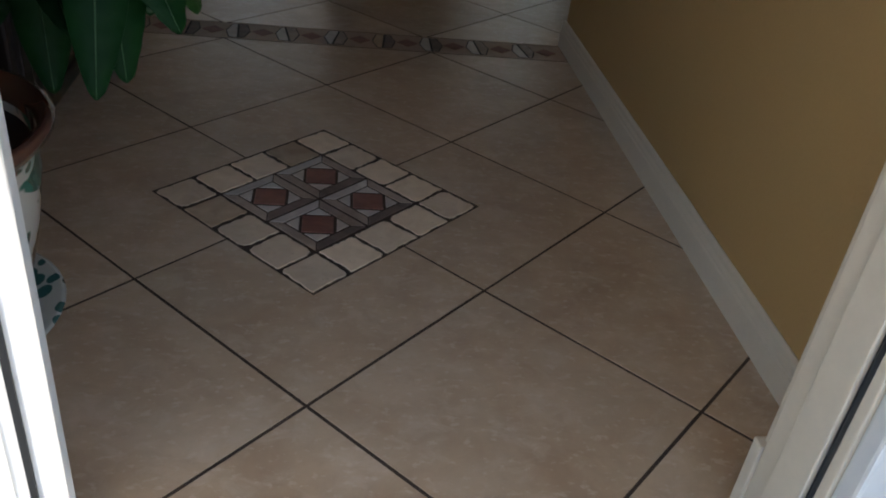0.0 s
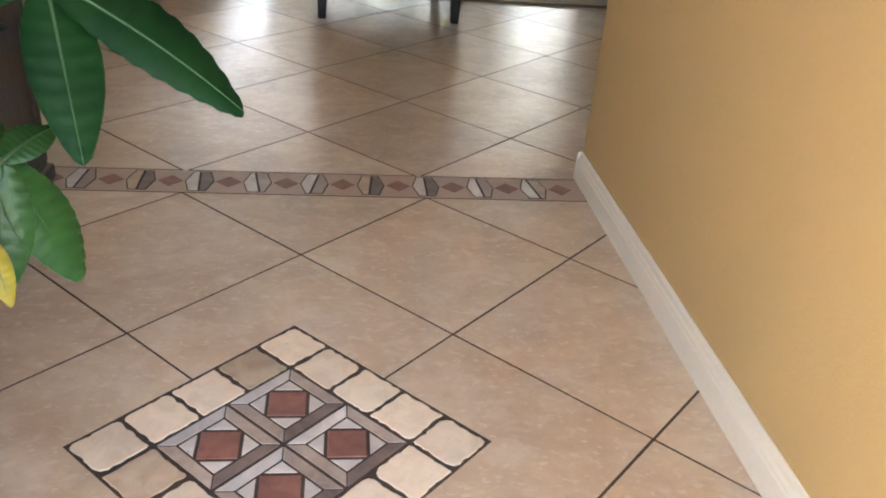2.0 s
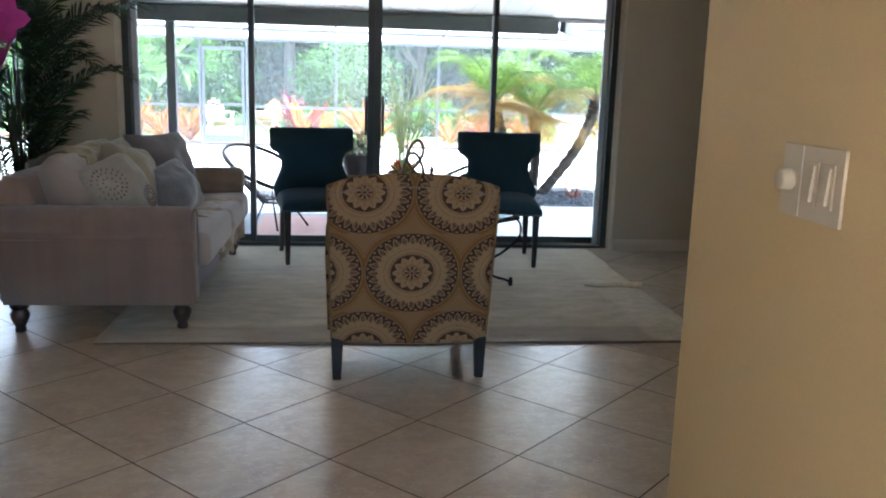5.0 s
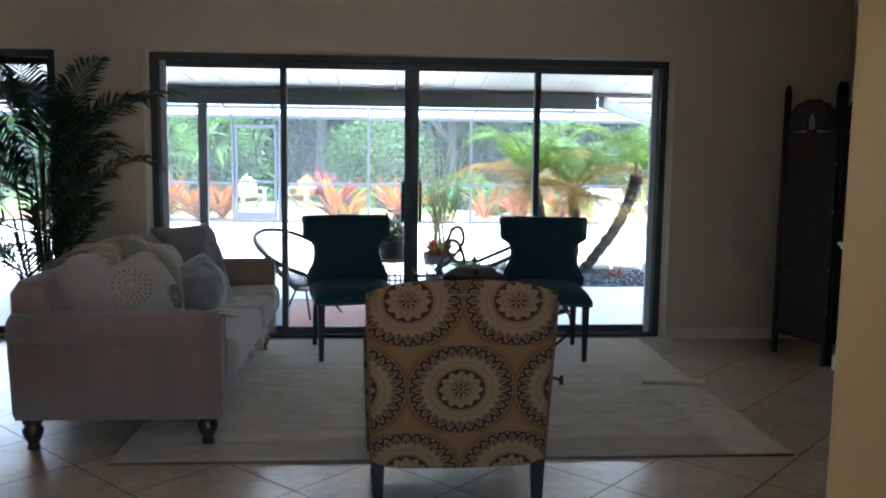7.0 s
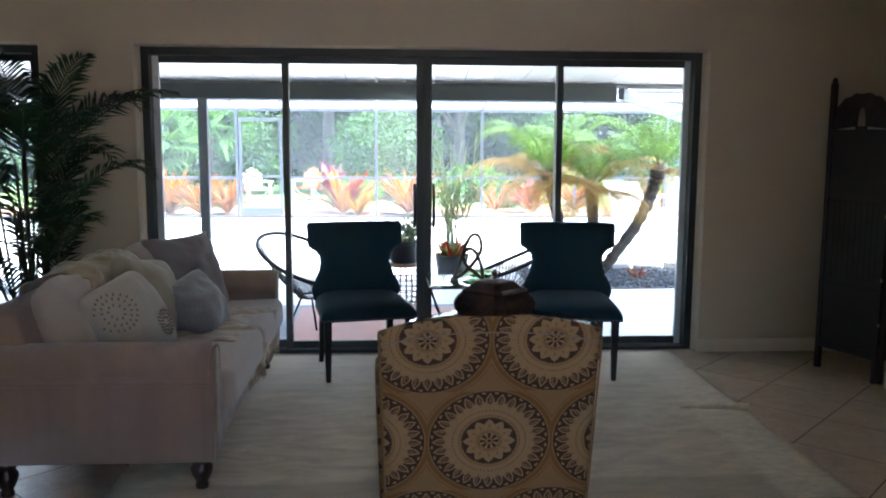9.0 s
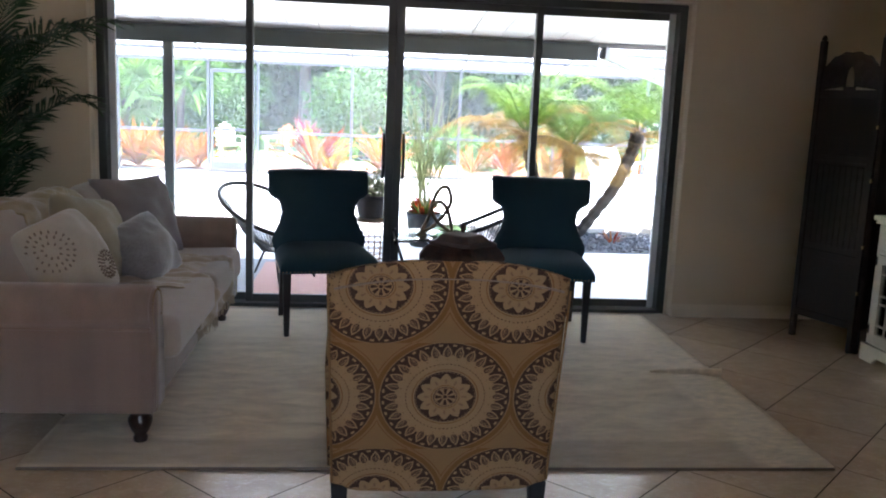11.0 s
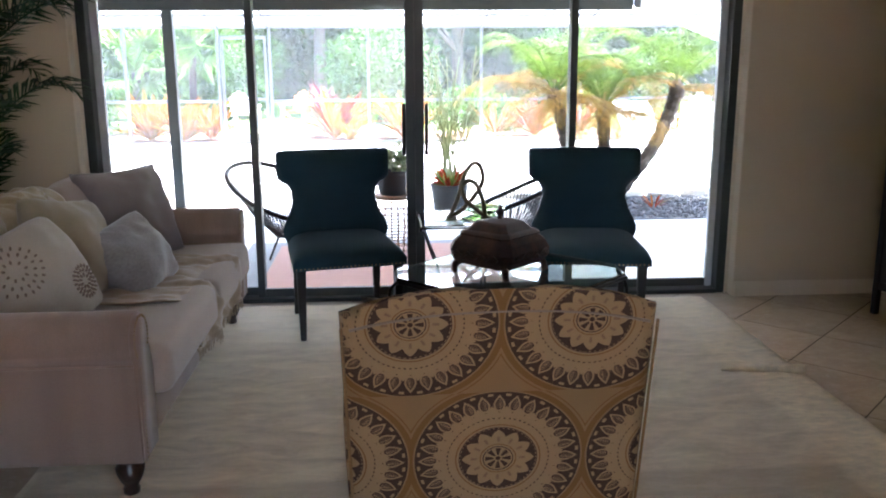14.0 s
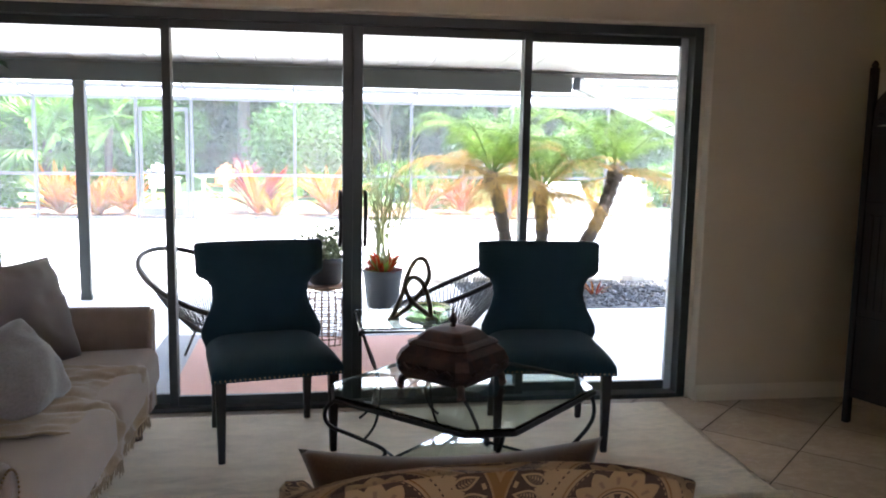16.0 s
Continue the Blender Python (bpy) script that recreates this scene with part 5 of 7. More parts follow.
M.update({
    "money_leaf": leaf_mat("glossy_dark_green_leaf", (0.0035, 0.017, 0.005), (0.006, 0.027, 0.006), 0.5, 0.0, 0.06),
    "young_leaf": leaf_mat("fresh_green_leaf", (0.011, 0.045, 0.009), (0.018, 0.06, 0.012), 0.38, 0.05),
    "yellow_leaf": leaf_mat("yellowing_leaf", (0.24, 0.18, 0.015), (0.17, 0.16, 0.025), 0.5, 0.1),
    "dry_leaf": leaf_mat("dry_cream_leaf", (0.46, 0.40, 0.27), (0.36, 0.30, 0.19), 0.7, 0.0),
    "leaf_rib": plain("pale_green_midrib", (0.018, 0.055, 0.014), 0.6),
    "stem": plain("green_brown_stem", (0.05, 0.06, 0.022), 0.7, 0, 40, 0.2, 0.3),
    "palm_leaf": leaf_mat("dark_palm_leaf", (0.016, 0.04, 0.016), (0.028, 0.066, 0.026), 0.45, 0.05),
    "console": wood_mat("near_black_console_wood", (0.028, 0.019, 0.015), (0.012, 0.008, 0.007), 0.4),
    "petal": leaf_mat("magenta_petal", (0.13, 0.008, 0.055), (0.20, 0.016, 0.09), 0.6, 0.0),
    "soil": plain("dark_potting_soil", (0.03, 0.02, 0.014), 0.95, 0, 60, 0.4, 0.6),
    "plate": plain("ivory_plastic", (0.46, 0.34, 0.20), 0.6, 0, 60, 0.03, 0.03),
})


def glaze_mat():
    """White glazed pottery painted with green leaves and brown bands."""
    n = Nodes("painted_glazed_pottery")
    v = n.coords()
    s = n.sep(v)
    leafy = n.noise(v, 11, 2, 0.4, 0, 1.0)
    c = n.mix(n.ramp(leafy, (0.50, 0.0), (0.53, 1.0)), (0.62, 0.58, 0.50), (0.05, 0.16, 0.11))
    red = n.noise(n.scaled(v, (1, 1, 0.8)), 9, 2, 0.4, 0, 1.4)
    c = n.mix(n.ramp(red, (0.58, 0.0), (0.6, 1.0)), c, (0.22, 0.06, 0.04))
    c = n.mix(n.m("GREATER_THAN", s[2], 0.315), c, (0.13, 0.06, 0.04))
    c = n.mix(n.m("LESS_THAN", s[2], 0.05), c, n.mix(n.m("GREATER_THAN", n.voronoi(v, 26), 0.42), (0.045, 0.13, 0.12), (0.55, 0.55, 0.5)))
    return n.done(c, 0.15, 0.0, Coat_Weight=0.5)


M["glaze"] = glaze_mat()

# money tree in its painted pot
POT = Vector((-0.935, -2.235, 0))
saucer = thing("pot_saucer", "green and white painted ceramic saucer on the tiles", "saucer", POT)
local("saucer_body", lathe([(0.13, 0.0), (0.17, 0.004), (0.208, 0.022), (0.213, 0.030), (0.205, 0.033), (0.165, 0.016), (0.001, 0.014)], 40), "glaze", saucer, "", True)
tree = thing("money_tree", "money tree with glossy palmate leaves in a painted ceramic pot", "potted plant", POT + Vector((0, 0, 0.015)))
local("pot", lathe([(0.13, 0.0), (0.15, 0.01), (0.172, 0.08), (0.196, 0.18), (0.208, 0.26), (0.206, 0.30), (0.218, 0.315), (0.236, 0.335), (0.238, 0.350), (0.224, 0.354), (0.204, 0.33), (0.20, 0.30)], 40), "glaze", tree, "painted glazed pot", True)
local("soil", lathe([(0.19, 0.27), (0.2015, 0.300), (0.12, 0.306), (0.001, 0.31)], 24), "soil", tree, "", True)
rnd = random.Random(11)
base = Vector((0, 0, 0.30))
for k in range(3):
    a = 2.1 * k
    pts = [base + Vector((0.025 * math.cos(a + z * 9), 0.025 * math.sin(a + z * 9), z)) for z in [0.05 * q for q in range(9)]]
    local("trunk", tube(pts, 0.016, 8), "stem", tree, "braided brown trunk", True)
crown = Vector((0, 0, 0.72))
FACE = (0.30, -0.55, 0.75)


def leaf_hand(centre, leaflets, mat="money_leaf"):
    """A palmate leaf: a stalk from the crown and leaflets spreading from one point; leaflets: (way, length, width, droop)."""
    c = Vector(centre) - POT - Vector((0, 0, 0.015))
    m = (crown + c) / 2 + Vector((0, 0, 0.06))
    local("leaf_stalk", tube(spline([crown, m, c], 5), 0.0045, 6), "stem", tree, "", True)
    for way, length, width, droop in leaflets:
        bm = bmesh.new()
        blade(bm, c, way, length, width, droop, 0.12, FACE, 36, 0.022 * width)
        lf = local("leaf", bm, mat, tree, "", True)
        md = lf.modifiers.new("body", "SOLIDIFY")
        md.thickness = 0.0012
        rb = bmesh.new()
        d = Vector(way).normalized()
        p, line = c.copy(), []
        for k in range(17):
            s = k / 16
            line.append(p + Vector((0, 0, 0.0012)))
            p = p + (d - Vector((0, 0, 1)) * droop * s * 1.6).normalized() * length / 16
        tube(line, [0.0022 * (1 - 0.8 * k / 16) for k in range(17)], 5, bm=rb)
        local("midrib", rb, "leaf_rib", lf, "", True)


leaf_hand((-0.512, -2.0, 0.805), [((0.80, -0.10, -0.38), 0.225, 0.086, 0.22), ((0.18, -0.42, -0.62), 0.185, 0.080, 0.10), ((0.9, 0.55, 0.10), 0.150, 0.05, 0.35), ((0.1, 0.6, 0.55), 0.085, 0.055, 0.1), ((-0.7, 0.35, 0.30), 0.13, 0.075, 0.2), ((-0.75, -0.45, 0.05), 0.16, 0.08, 0.2)])
leaf_hand((-0.562, -2.055, 0.635), [((0.05, 0.02, -0.14), 0.160, 0.074, 0.05), ((-0.012, -0.03, -0.13), 0.145, 0.070, 0.05), ((-0.09, -0.02, -0.07), 0.135, 0.07, 0.1), ((0.04, 0.06, 0.03), 0.07, 0.045, 0.2), ((-0.06, 0.05, 0.04), 0.11, 0.06, 0.2)], "young_leaf")
leaf_hand((-0.572, -2.10, 0.575), [((0.022, -0.025, -0.07), 0.075, 0.030, 0.05)], "yellow_leaf")
leaf_hand((-0.560, -2.365, 0.775), [((0.092, -0.056, -0.184), 0.215, 0.090, 0.02), ((0.028, -0.064, -0.247), 0.258, 0.086, 0.0), ((0.004, -0.11, -0.253), 0.275, 0.084, 0.0), ((-0.14, -0.08, -0.15), 0.23, 0.085, 0.1), ((-0.2, 0.06, -0.03), 0.20, 0.08, 0.2), ((0.02, 0.16, -0.05), 0.16, 0.07, 0.2)])
leaf_hand((-0.690, -2.22, 0.650), [((0.02, -0.05, -0.2), 0.22, 0.085, 0.05), ((-0.10, -0.05, -0.16), 0.21, 0.085, 0.05), ((0.09, 0.0, -0.16), 0.20, 0.08, 0.05), ((0.07, 0.10, -0.10), 0.18, 0.075, 0.1), ((-0.15, 0.02, -0.05), 0.19, 0.08, 0.1), ((0.06, -0.10, -0.05), 0.18, 0.08, 0.3)])
leaf_hand((-0.650, -2.30, 0.82), [((0.10, -0.10, -0.12), 0.20, 0.085, 0.1), ((-0.05, -0.12, -0.14), 0.21, 0.085, 0.1), ((0.12, 0.08, -0.08), 0.19, 0.08, 0.2), ((-0.15, 0.0, -0.08), 0.20, 0.085, 0.1), ((0.0, 0.15, 0.0), 0.17, 0.08, 0.2)])
leaf_hand((-0.640, -2.20, 0.615), [((0.055, 0.0, -0.07), 0.095, 0.017, 0.0)], "dry_leaf")
leaf_hand((-0.74, -2.12, 0.66), [((0.05, -0.55, -0.2), 0.17, 0.08, 0.15), ((0.4, 0.25, 0.3), 0.14, 0.07, 0.3), ((-0.5, -0.4, 0.2), 0.16, 0.08, 0.3)])
leaf_hand((-0.72, -1.86, 0.70), [((0.25, -0.4, -0.5), 0.15, 0.07, 0.1), ((0.3, 0.8, 0.1), 0.16, 0.08, 0.3), ((-0.6, 0.3, 0.1), 0.15, 0.07, 0.2)])
leaf_hand((-0.74, -2.02, 0.88), [((0.9, -0.1, -0.1), 0.20, 0.09, 0.25), ((0.2, -0.9, -0.2), 0.21, 0.09, 0.3), ((0.1, 0.9, 0.1), 0.2, 0.09, 0.3), ((-0.8, 0.2, 0.2), 0.18, 0.08, 0.3), ((-0.5, -0.6, 0.1), 0.18, 0.08, 0.3)])
leaf_hand((-0.80, -2.30, 0.70), [((0.5, -0.7, -0.3), 0.22, 0.10, 0.2), ((0.8, 0.1, -0.45), 0.20, 0.09, 0.2), ((-0.3, -0.8, -0.2), 0.2, 0.09, 0.2), ((-0.8, 0.1, 0.0), 0.18, 0.08, 0.2)])
leaf_hand((-0.98, -2.10, 0.95), [((0.6, -0.6, 0.0), 0.2, 0.09, 0.3), ((-0.6, -0.5, 0.0), 0.2, 0.09, 0.3), ((0.2, 0.8, 0.0), 0.2, 0.09, 0.3), ((-0.7, 0.5, 0.0), 0.2, 0.09, 0.3)])

# ---- dark console in the hall, with an orchid ----
cons = thing("console_cabinet", "near-black panelled console cabinet against the hall wall", "console", (-1.14, -1.30, 0))
KX0, KX1, KY0, KY1 = -1.345, -0.930, -1.72, -0.885
part("body", box(KX0, KX1, KY0, KY1, 0.09, 0.90, 0.006), "console", cons)
part("top", box(KX0, KX1 + 0.022, KY0 - 0.02, KY1 + 0.02, 0.900, 0.932, 0.01, 3), "console", cons)
part("base_moulding", box(KX0, KX1 + 0.012, KY0 - 0.012, KY1 + 0.012, 0.075, 0.115, 0.008, 2), "console", cons)
for y in (KY0 + 0.03, KY1 - 0.03):
    for x in (KX0 + 0.04, KX1 - 0.02):
        part("bracket_foot", lathe([(0.022, 0.0), (0.032, 0.015), (0.034, 0.04), (0.026, 0.06), (0.036, 0.078)], 14, (x, y, 0)), "console", cons, "", True)
for k in range(2):
    a = KY0 + 0.03 + k * (KY1 - KY0 - 0.04) / 2
    b = a + (KY1 - KY0 - 0.08) / 2
    for z0, z1, nm in ((0.14, 0.66, "door"), (0.69, 0.87, "drawer")):
        d = part(nm, box(KX1 - 0.004, KX1 + 0.012, a, b, z0, z1, 0.003), "console", cons)
        for q in ((a + 0.04, a + 0.052, z0 + 0.04, z1 - 0.04), (b - 0.052, b - 0.04, z0 + 0.04, z1 - 0.04), (a + 0.052, b - 0.052, z0 + 0.04, z0 + 0.052), (a + 0.052, b - 0.052, z1 - 0.052, z1 - 0.04)):
            part("panel_moulding", box(KX1 + 0.012, KX1 + 0.018, *q, 0.002, 1), "console", d)
        part("knob", moved(lathe([(0.006, 0.0), (0.005, 0.01), (0.012, 0.016), (0.010, 0.024), (0.001, 0.026)], 12), Matrix.Translation((KX1 + 0.0122, (a + b) / 2 if nm == "drawer" else (b - 0.02 if k == 0 else a + 0.02), (z0 + z1) / 2)) @ pose(0, 0, 0, 0, 90, 0)), "brass", d, "small aged brass knob", True)
orch = thing("orchid", "magenta silk orchid in a dark pot on the console", "potted plant", (-1.135, -0.98, 0.9325))
local("pot", lathe([(0.05, 0.0), (0.06, 0.02), (0.07, 0.08), (0.072, 0.11), (0.062, 0.112), (0.058, 0.09), (0.001, 0.088)], 20), "console", orch, "", True)
for k in range(5):
    bm = bmesh.new()
    a = k * 1.3
    blade(bm, (0, 0, 0.09), (math.cos(a), math.sin(a), 0.5), 0.2, 0.055, 0.45, 0.15, (0, 0, 1), 8)
    local("leaf", bm, "money_leaf", orch, "", True)
rnd = random.Random(5)
for s, ex, ey in ((0, 0.30, 0.0), (1, 0.24, 0.07)):
    line = spline([(0, 0, 0.09), (0.03, 0.01, 0.30), (0.12, ey * 0.5, 0.53), (ex - 0.01, ey, 0.46), (ex + 0.025, ey, 0.26)], 6)
    local("flower_stem", tube(line, 0.003, 5), "stem", orch, "", True)
    for k in range(10):
        q = line[min(len(line) - 1, 12 + int(k * 1.2))] + Vector((rnd.uniform(-0.025, 0.025), rnd.uniform(-0.03, 0.03), rnd.uniform(-0.03, 0.02)))
        bm = bmesh.new()
        ya = rnd.uniform(-70, 10)
        m = Matrix.Translation(q) @ pose(0, 0, 0, 75 + rnd.uniform(-20, 20), 0, ya)
        for j in range(5):
            a = 2 * math.pi * j / 5
            blade(bm, (0.004 * math.cos(a), 0.004 * math.sin(a), 0), (math.cos(a), math.sin(a), 0.15), 0.042, 0.038, -0.1, 0.1, (0, 0, 1), 4)
        local("flower", moved(bm, m), "petal", orch, "magenta flower", True)

# ---- tall areca palm behind the sofa ----
areca = thing("areca_palm", "tall dark green areca palm in the corner behind the sofa", "potted plant", (-2.47, 3.60, 0))
local("pot", lathe([(0.13, 0.0), (0.15, 0.01), (0.18, 0.28), (0.19, 0.30), (0.175, 0.30), (0.165, 0.26), (0.001, 0.25)], 28), "console", areca, "dark round pot", True)
rnd = random.Random(8)
for k in range(26):
    a = rnd.uniform(0, 6.28)
    h = 0.35 + 1.15 * (k / 25) ** 0.9
    r = rnd.uniform(0.02, 0.10)
    b0 = Vector((r * math.cos(a), r * math.sin(a), 0.25))
    lean = rnd.uniform(0.05, 0.16)
    b1 = b0 + Vector((lean * math.cos(a), lean * math.sin(a) * 0.6, h - 0.2))
    if k % 2 == 0:
        local("cane", tube([b0, (b0 + b1) / 2, b1], 0.008, 6), "stem", areca, "", True)
    bm = bmesh.new()
    wy = math.sin(a) * 0.5 - 0.15
    frond(bm, b1, (math.cos(a) * 0.75, wy, 0.85), rnd.uniform(0.55, 0.8), 26, 0.27, 0.022, rnd.uniform(0.35, 0.7), 0, rnd, 0.25, 0.12)
    for v in bm.verts:
        v.co.y = min(v.co.y, 0.39)
    local("frond", bm, "palm_leaf", areca)
for way, b1, ln in (((0.75, -0.1, 0.72), (0.10, 0.0, 1.25), 0.95), ((0.35, -0.2, 0.95), (0.05, 0, 1.2), 0.85), ((-0.35, -0.1, 0.95), (-0.05, 0, 1.3), 0.8), ((-0.8, -0.2, 0.6), (-0.05, 0, 1.0), 0.9), ((-0.9, -0.2, 0.3), (-0.05, 0, 0.8), 0.9)):
    local("cane", tube([(0, 0, 0.25), b1], 0.008, 6), "stem", areca, "", True)
    bm = bmesh.new()
    frond(bm, b1, way, ln, 34, 0.28, 0.022, 0.42, 0, rnd, 0.2, 0.12)
    local("frond", bm, "palm_leaf", areca)

# ---- light switches on the hall wall ----
sw = thing("light_switch", "ivory switch plate with a round dimmer and two rockers", "light switch", (0.4825, -1.10, 1.13))
part("cover_plate", box(0.4770, 0.4825, -1.195, -1.010, 1.07, 1.19, 0.002), "plate", sw)
part("plate_joint", box(0.4762, 0.4772, -1.075, -1.072, 1.072, 1.188), "trim", sw)
part("dimmer_knob", moved(lathe([(0.017, 0.0), (0.018, 0.004), (0.0165, 0.02), (0.012, 0.022), (0.001, 0.0225)], 24), Matrix.Translation((0.4768, -1.042, 1.13)) @ pose(0, 0, 0, 0, -90, 0)), "plate", sw, "round ivory dimmer knob", True)
for y in (-1.108, -1.155):
    rk = part("rocker_frame", box(0.4742, 0.4768, y - 0.018, y + 0.018, 1.095, 1.165, 0.001), "plate", sw)
    part("rocker", moved(box(-0.004, 0.002, -0.010, 0.010, -0.029, 0.029, 0.001), Matrix.Translation((0.4732, y, 1.13)) @ pose(0, 0, 0, 0, 5, 0)), "plate", rk)

# ---- entrance door frame ----
df = thing("door_3", "white painted entrance door frame with black weatherstrip", "door frame", (0, 0, 0), 0, "", "structure")
for s, x in ((-1, DOOR_L), (1, DOOR_R)):
    a, b = (x - 0.04, x) if s < 0 else (x, x + 0.04)
    part("jamb", box(a, b, DOOR_Y0 + 0.001, DOOR_Y1 - 0.001, 0.0, 2.06, 0.003), "door_white" if s < 0 else "trim", df)
    c0, c1 = (x - 0.075, x - 0.008) if s < 0 else (x + 0.008, x + 0.075)
    part("casing", box(c0, c1, DOOR_Y1, DOOR_Y1 + 0.016, 0.0, 2.12, 0.004), "trim", df)
    if s > 0:
        part("plinth_block", box(c0 - (0.0 if s < 0 else 0.012), c1 + (0.012 if s < 0 else 0.0), DOOR_Y1, DOOR_Y1 + 0.022, 0.0, 0.13, 0.003), "trim", df)
    st = (x - 0.0, x + 0.012) if s < 0 else (x - 0.012, x)
    part("door_stop", box(*st, DOOR_Y0 + 0.026, DOOR_Y1 - 0.05, 0.0, 2.05, 0.002), "door_white" if s < 0 else "trim", df)
    ws = (x + 0.0, x + 0.008) if s < 0 else (x - 0.008, x)
    part("weatherstrip", box(*ws, DOOR_Y0 + 0.018, DOOR_Y0 + 0.022, 0.0, 2.05, 0.001), "black_gap", df, "black rubber weatherstrip")
    e0, e1 = (x - 0.11, x - 0.004) if s < 0 else (x + 0.004, x + 0.11)
    part("brickmould", box(e0, e1, DOOR_Y0 - 0.035, DOOR_Y0, 0.0, 2.13, 0.006, 2), "door_white", df)
part("head_jamb", box(DOOR_L, DOOR_R, DOOR_Y0 + 0.001, DOOR_Y1 - 0.001, 2.02, 2.06, 0.003), "door_white", df)
part("head_casing", box(DOOR_L - 0.075, DOOR_R + 0.075, DOOR_Y1, DOOR_Y1 + 0.0155, 2.121, 2.19, 0.004), "trim", df)
part("threshold", box(DOOR_L + 0.001, DOOR_R - 0.001, DOOR_Y0 - 0.06, DOOR_Y1, -0.03, 0.004, 0.003), "bright_alu", df, "aluminium threshold")
tagged(part("wall_front_porch", box(-9, DOOR_L - 0.041, DOOR_Y0 - 0.2, DOOR_Y0 - 0.0005, -0.1, 2.87), "white_wall"), "pale stucco front of the house", "wall", "", "structure")
tagged(part("wall_front_porch", box(DOOR_R + 0.1105, 6.0, DOOR_Y0 - 0.2, DOOR_Y0 - 0.0005, -0.1, 2.87), "white_wall"), "pale stucco front of the house", "wall", "", "structure")
# unseen pale slab, added to bounce sunlight through the door
tagged(part("pavement_front", box(-6, 6, -11.0, DOOR_Y0 - 0.001, GZ - 0.3, GZ + 0.03), "concrete"), "unseen pale concrete slab added to bounce light into the hall", "pavement", "", "structure")
# unseen roof, added to keep sun and sky light out of the hall
tagged(part("roof_eave", box(-9, 6, DOOR_Y0 - 2.3, DOOR_Y0 - 0.2, 2.60, 2.72), "lanai_ceiling"), "unseen white roof added to hold back light at the entrance", "roof", "", "structure")

# ---- pool cage ----
def mesh_screen(name, cloth_type, colour, cover):
    """Open woven screen: mostly clear, the threads catching some light."""
    m = bpy.data.materials.new(name)
    m.use_nodes = True
    t = m.node_tree
    t.nodes.remove(t.nodes["Principled BSDF"])
    clear, cloth, mix = t.nodes.new("ShaderNodeBsdfTransparent"), t.nodes.new(cloth_type), t.nodes.new("ShaderNodeMixShader")
    cloth.inputs[0].default_value = (*colour, 1)
    mix.inputs[0].default_value = cover
    t.links.new(clear.outputs[0], mix.inputs[1])
    t.links.new(cloth.outputs[0], mix.inputs[2])
    t.links.new(mix.outputs[0], t.nodes["Material Output"].inputs[0])
    return m


M["screen"] = mesh_screen("insect_screen", "ShaderNodeBsdfDiffuse", (0.36, 0.38, 0.37), 0.07)
M["roof_screen"] = mesh_screen("roof_insect_screen", "ShaderNodeBsdfTranslucent", (0.62, 0.63, 0.66), 0.24)
CY = 14.5
cage = thing("pool_cage", "pale grey aluminium pool cage with grey insect screen", "screen enclosure", (0, CY, GZ))
POSTS = (-8.6, -6.5, -4.73, -3.145, -2.265, -0.57, 1.42, 3.2, 4.955, 6.9, 8.9)
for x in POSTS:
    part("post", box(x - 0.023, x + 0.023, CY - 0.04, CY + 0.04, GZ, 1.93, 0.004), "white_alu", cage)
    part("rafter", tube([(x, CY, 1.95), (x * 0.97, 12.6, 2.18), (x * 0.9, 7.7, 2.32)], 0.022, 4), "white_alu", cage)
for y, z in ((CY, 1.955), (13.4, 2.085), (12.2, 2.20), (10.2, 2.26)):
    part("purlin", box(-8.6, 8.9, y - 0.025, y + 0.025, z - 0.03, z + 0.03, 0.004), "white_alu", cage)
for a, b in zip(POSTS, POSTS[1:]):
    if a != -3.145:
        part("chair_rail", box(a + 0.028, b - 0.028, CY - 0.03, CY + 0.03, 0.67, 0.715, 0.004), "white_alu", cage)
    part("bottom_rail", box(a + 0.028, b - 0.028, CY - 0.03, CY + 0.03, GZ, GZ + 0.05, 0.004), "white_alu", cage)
part("screen_cloth", box(-8.6, 8.9, CY + 0.004, CY + 0.006, GZ + 0.04, 1.93), "screen", cage, "grey insect screen")
slope = [(CY, 1.99), (13.4, 2.12), (12.2, 2.235), (10.2, 2.295), (7.72, 2.36)]
part("roof_cloth", moved(prism(slope + [(y, z + 0.002) for y, z in slope[::-1]], -8.6, 8.9), YZX), "roof_screen", cage, "pale insect screen of the cage roof")
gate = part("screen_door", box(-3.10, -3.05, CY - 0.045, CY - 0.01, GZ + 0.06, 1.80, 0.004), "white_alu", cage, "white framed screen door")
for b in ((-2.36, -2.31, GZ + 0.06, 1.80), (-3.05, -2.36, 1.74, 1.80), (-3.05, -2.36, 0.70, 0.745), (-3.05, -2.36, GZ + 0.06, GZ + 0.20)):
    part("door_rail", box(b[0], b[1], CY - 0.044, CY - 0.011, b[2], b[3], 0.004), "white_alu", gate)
part("door_brace", tube([(-3.06, CY - 0.05, 0.86), (-2.80, CY - 0.05, 0.68)], 0.012, 6), "black_iron", gate)
for x in (-8.6, 8.9):
    part("side_screen", box(x - 0.002, x + 0.002, 7.7, CY, GZ + 0.04, 1.95), "screen", cage)
    for y in (7.75, 10.0, 12.2):
        part("side_post", box(x - 0.03, x + 0.03, y - 0.03, y + 0.03, GZ, 2.1, 0.004), "white_alu", cage)

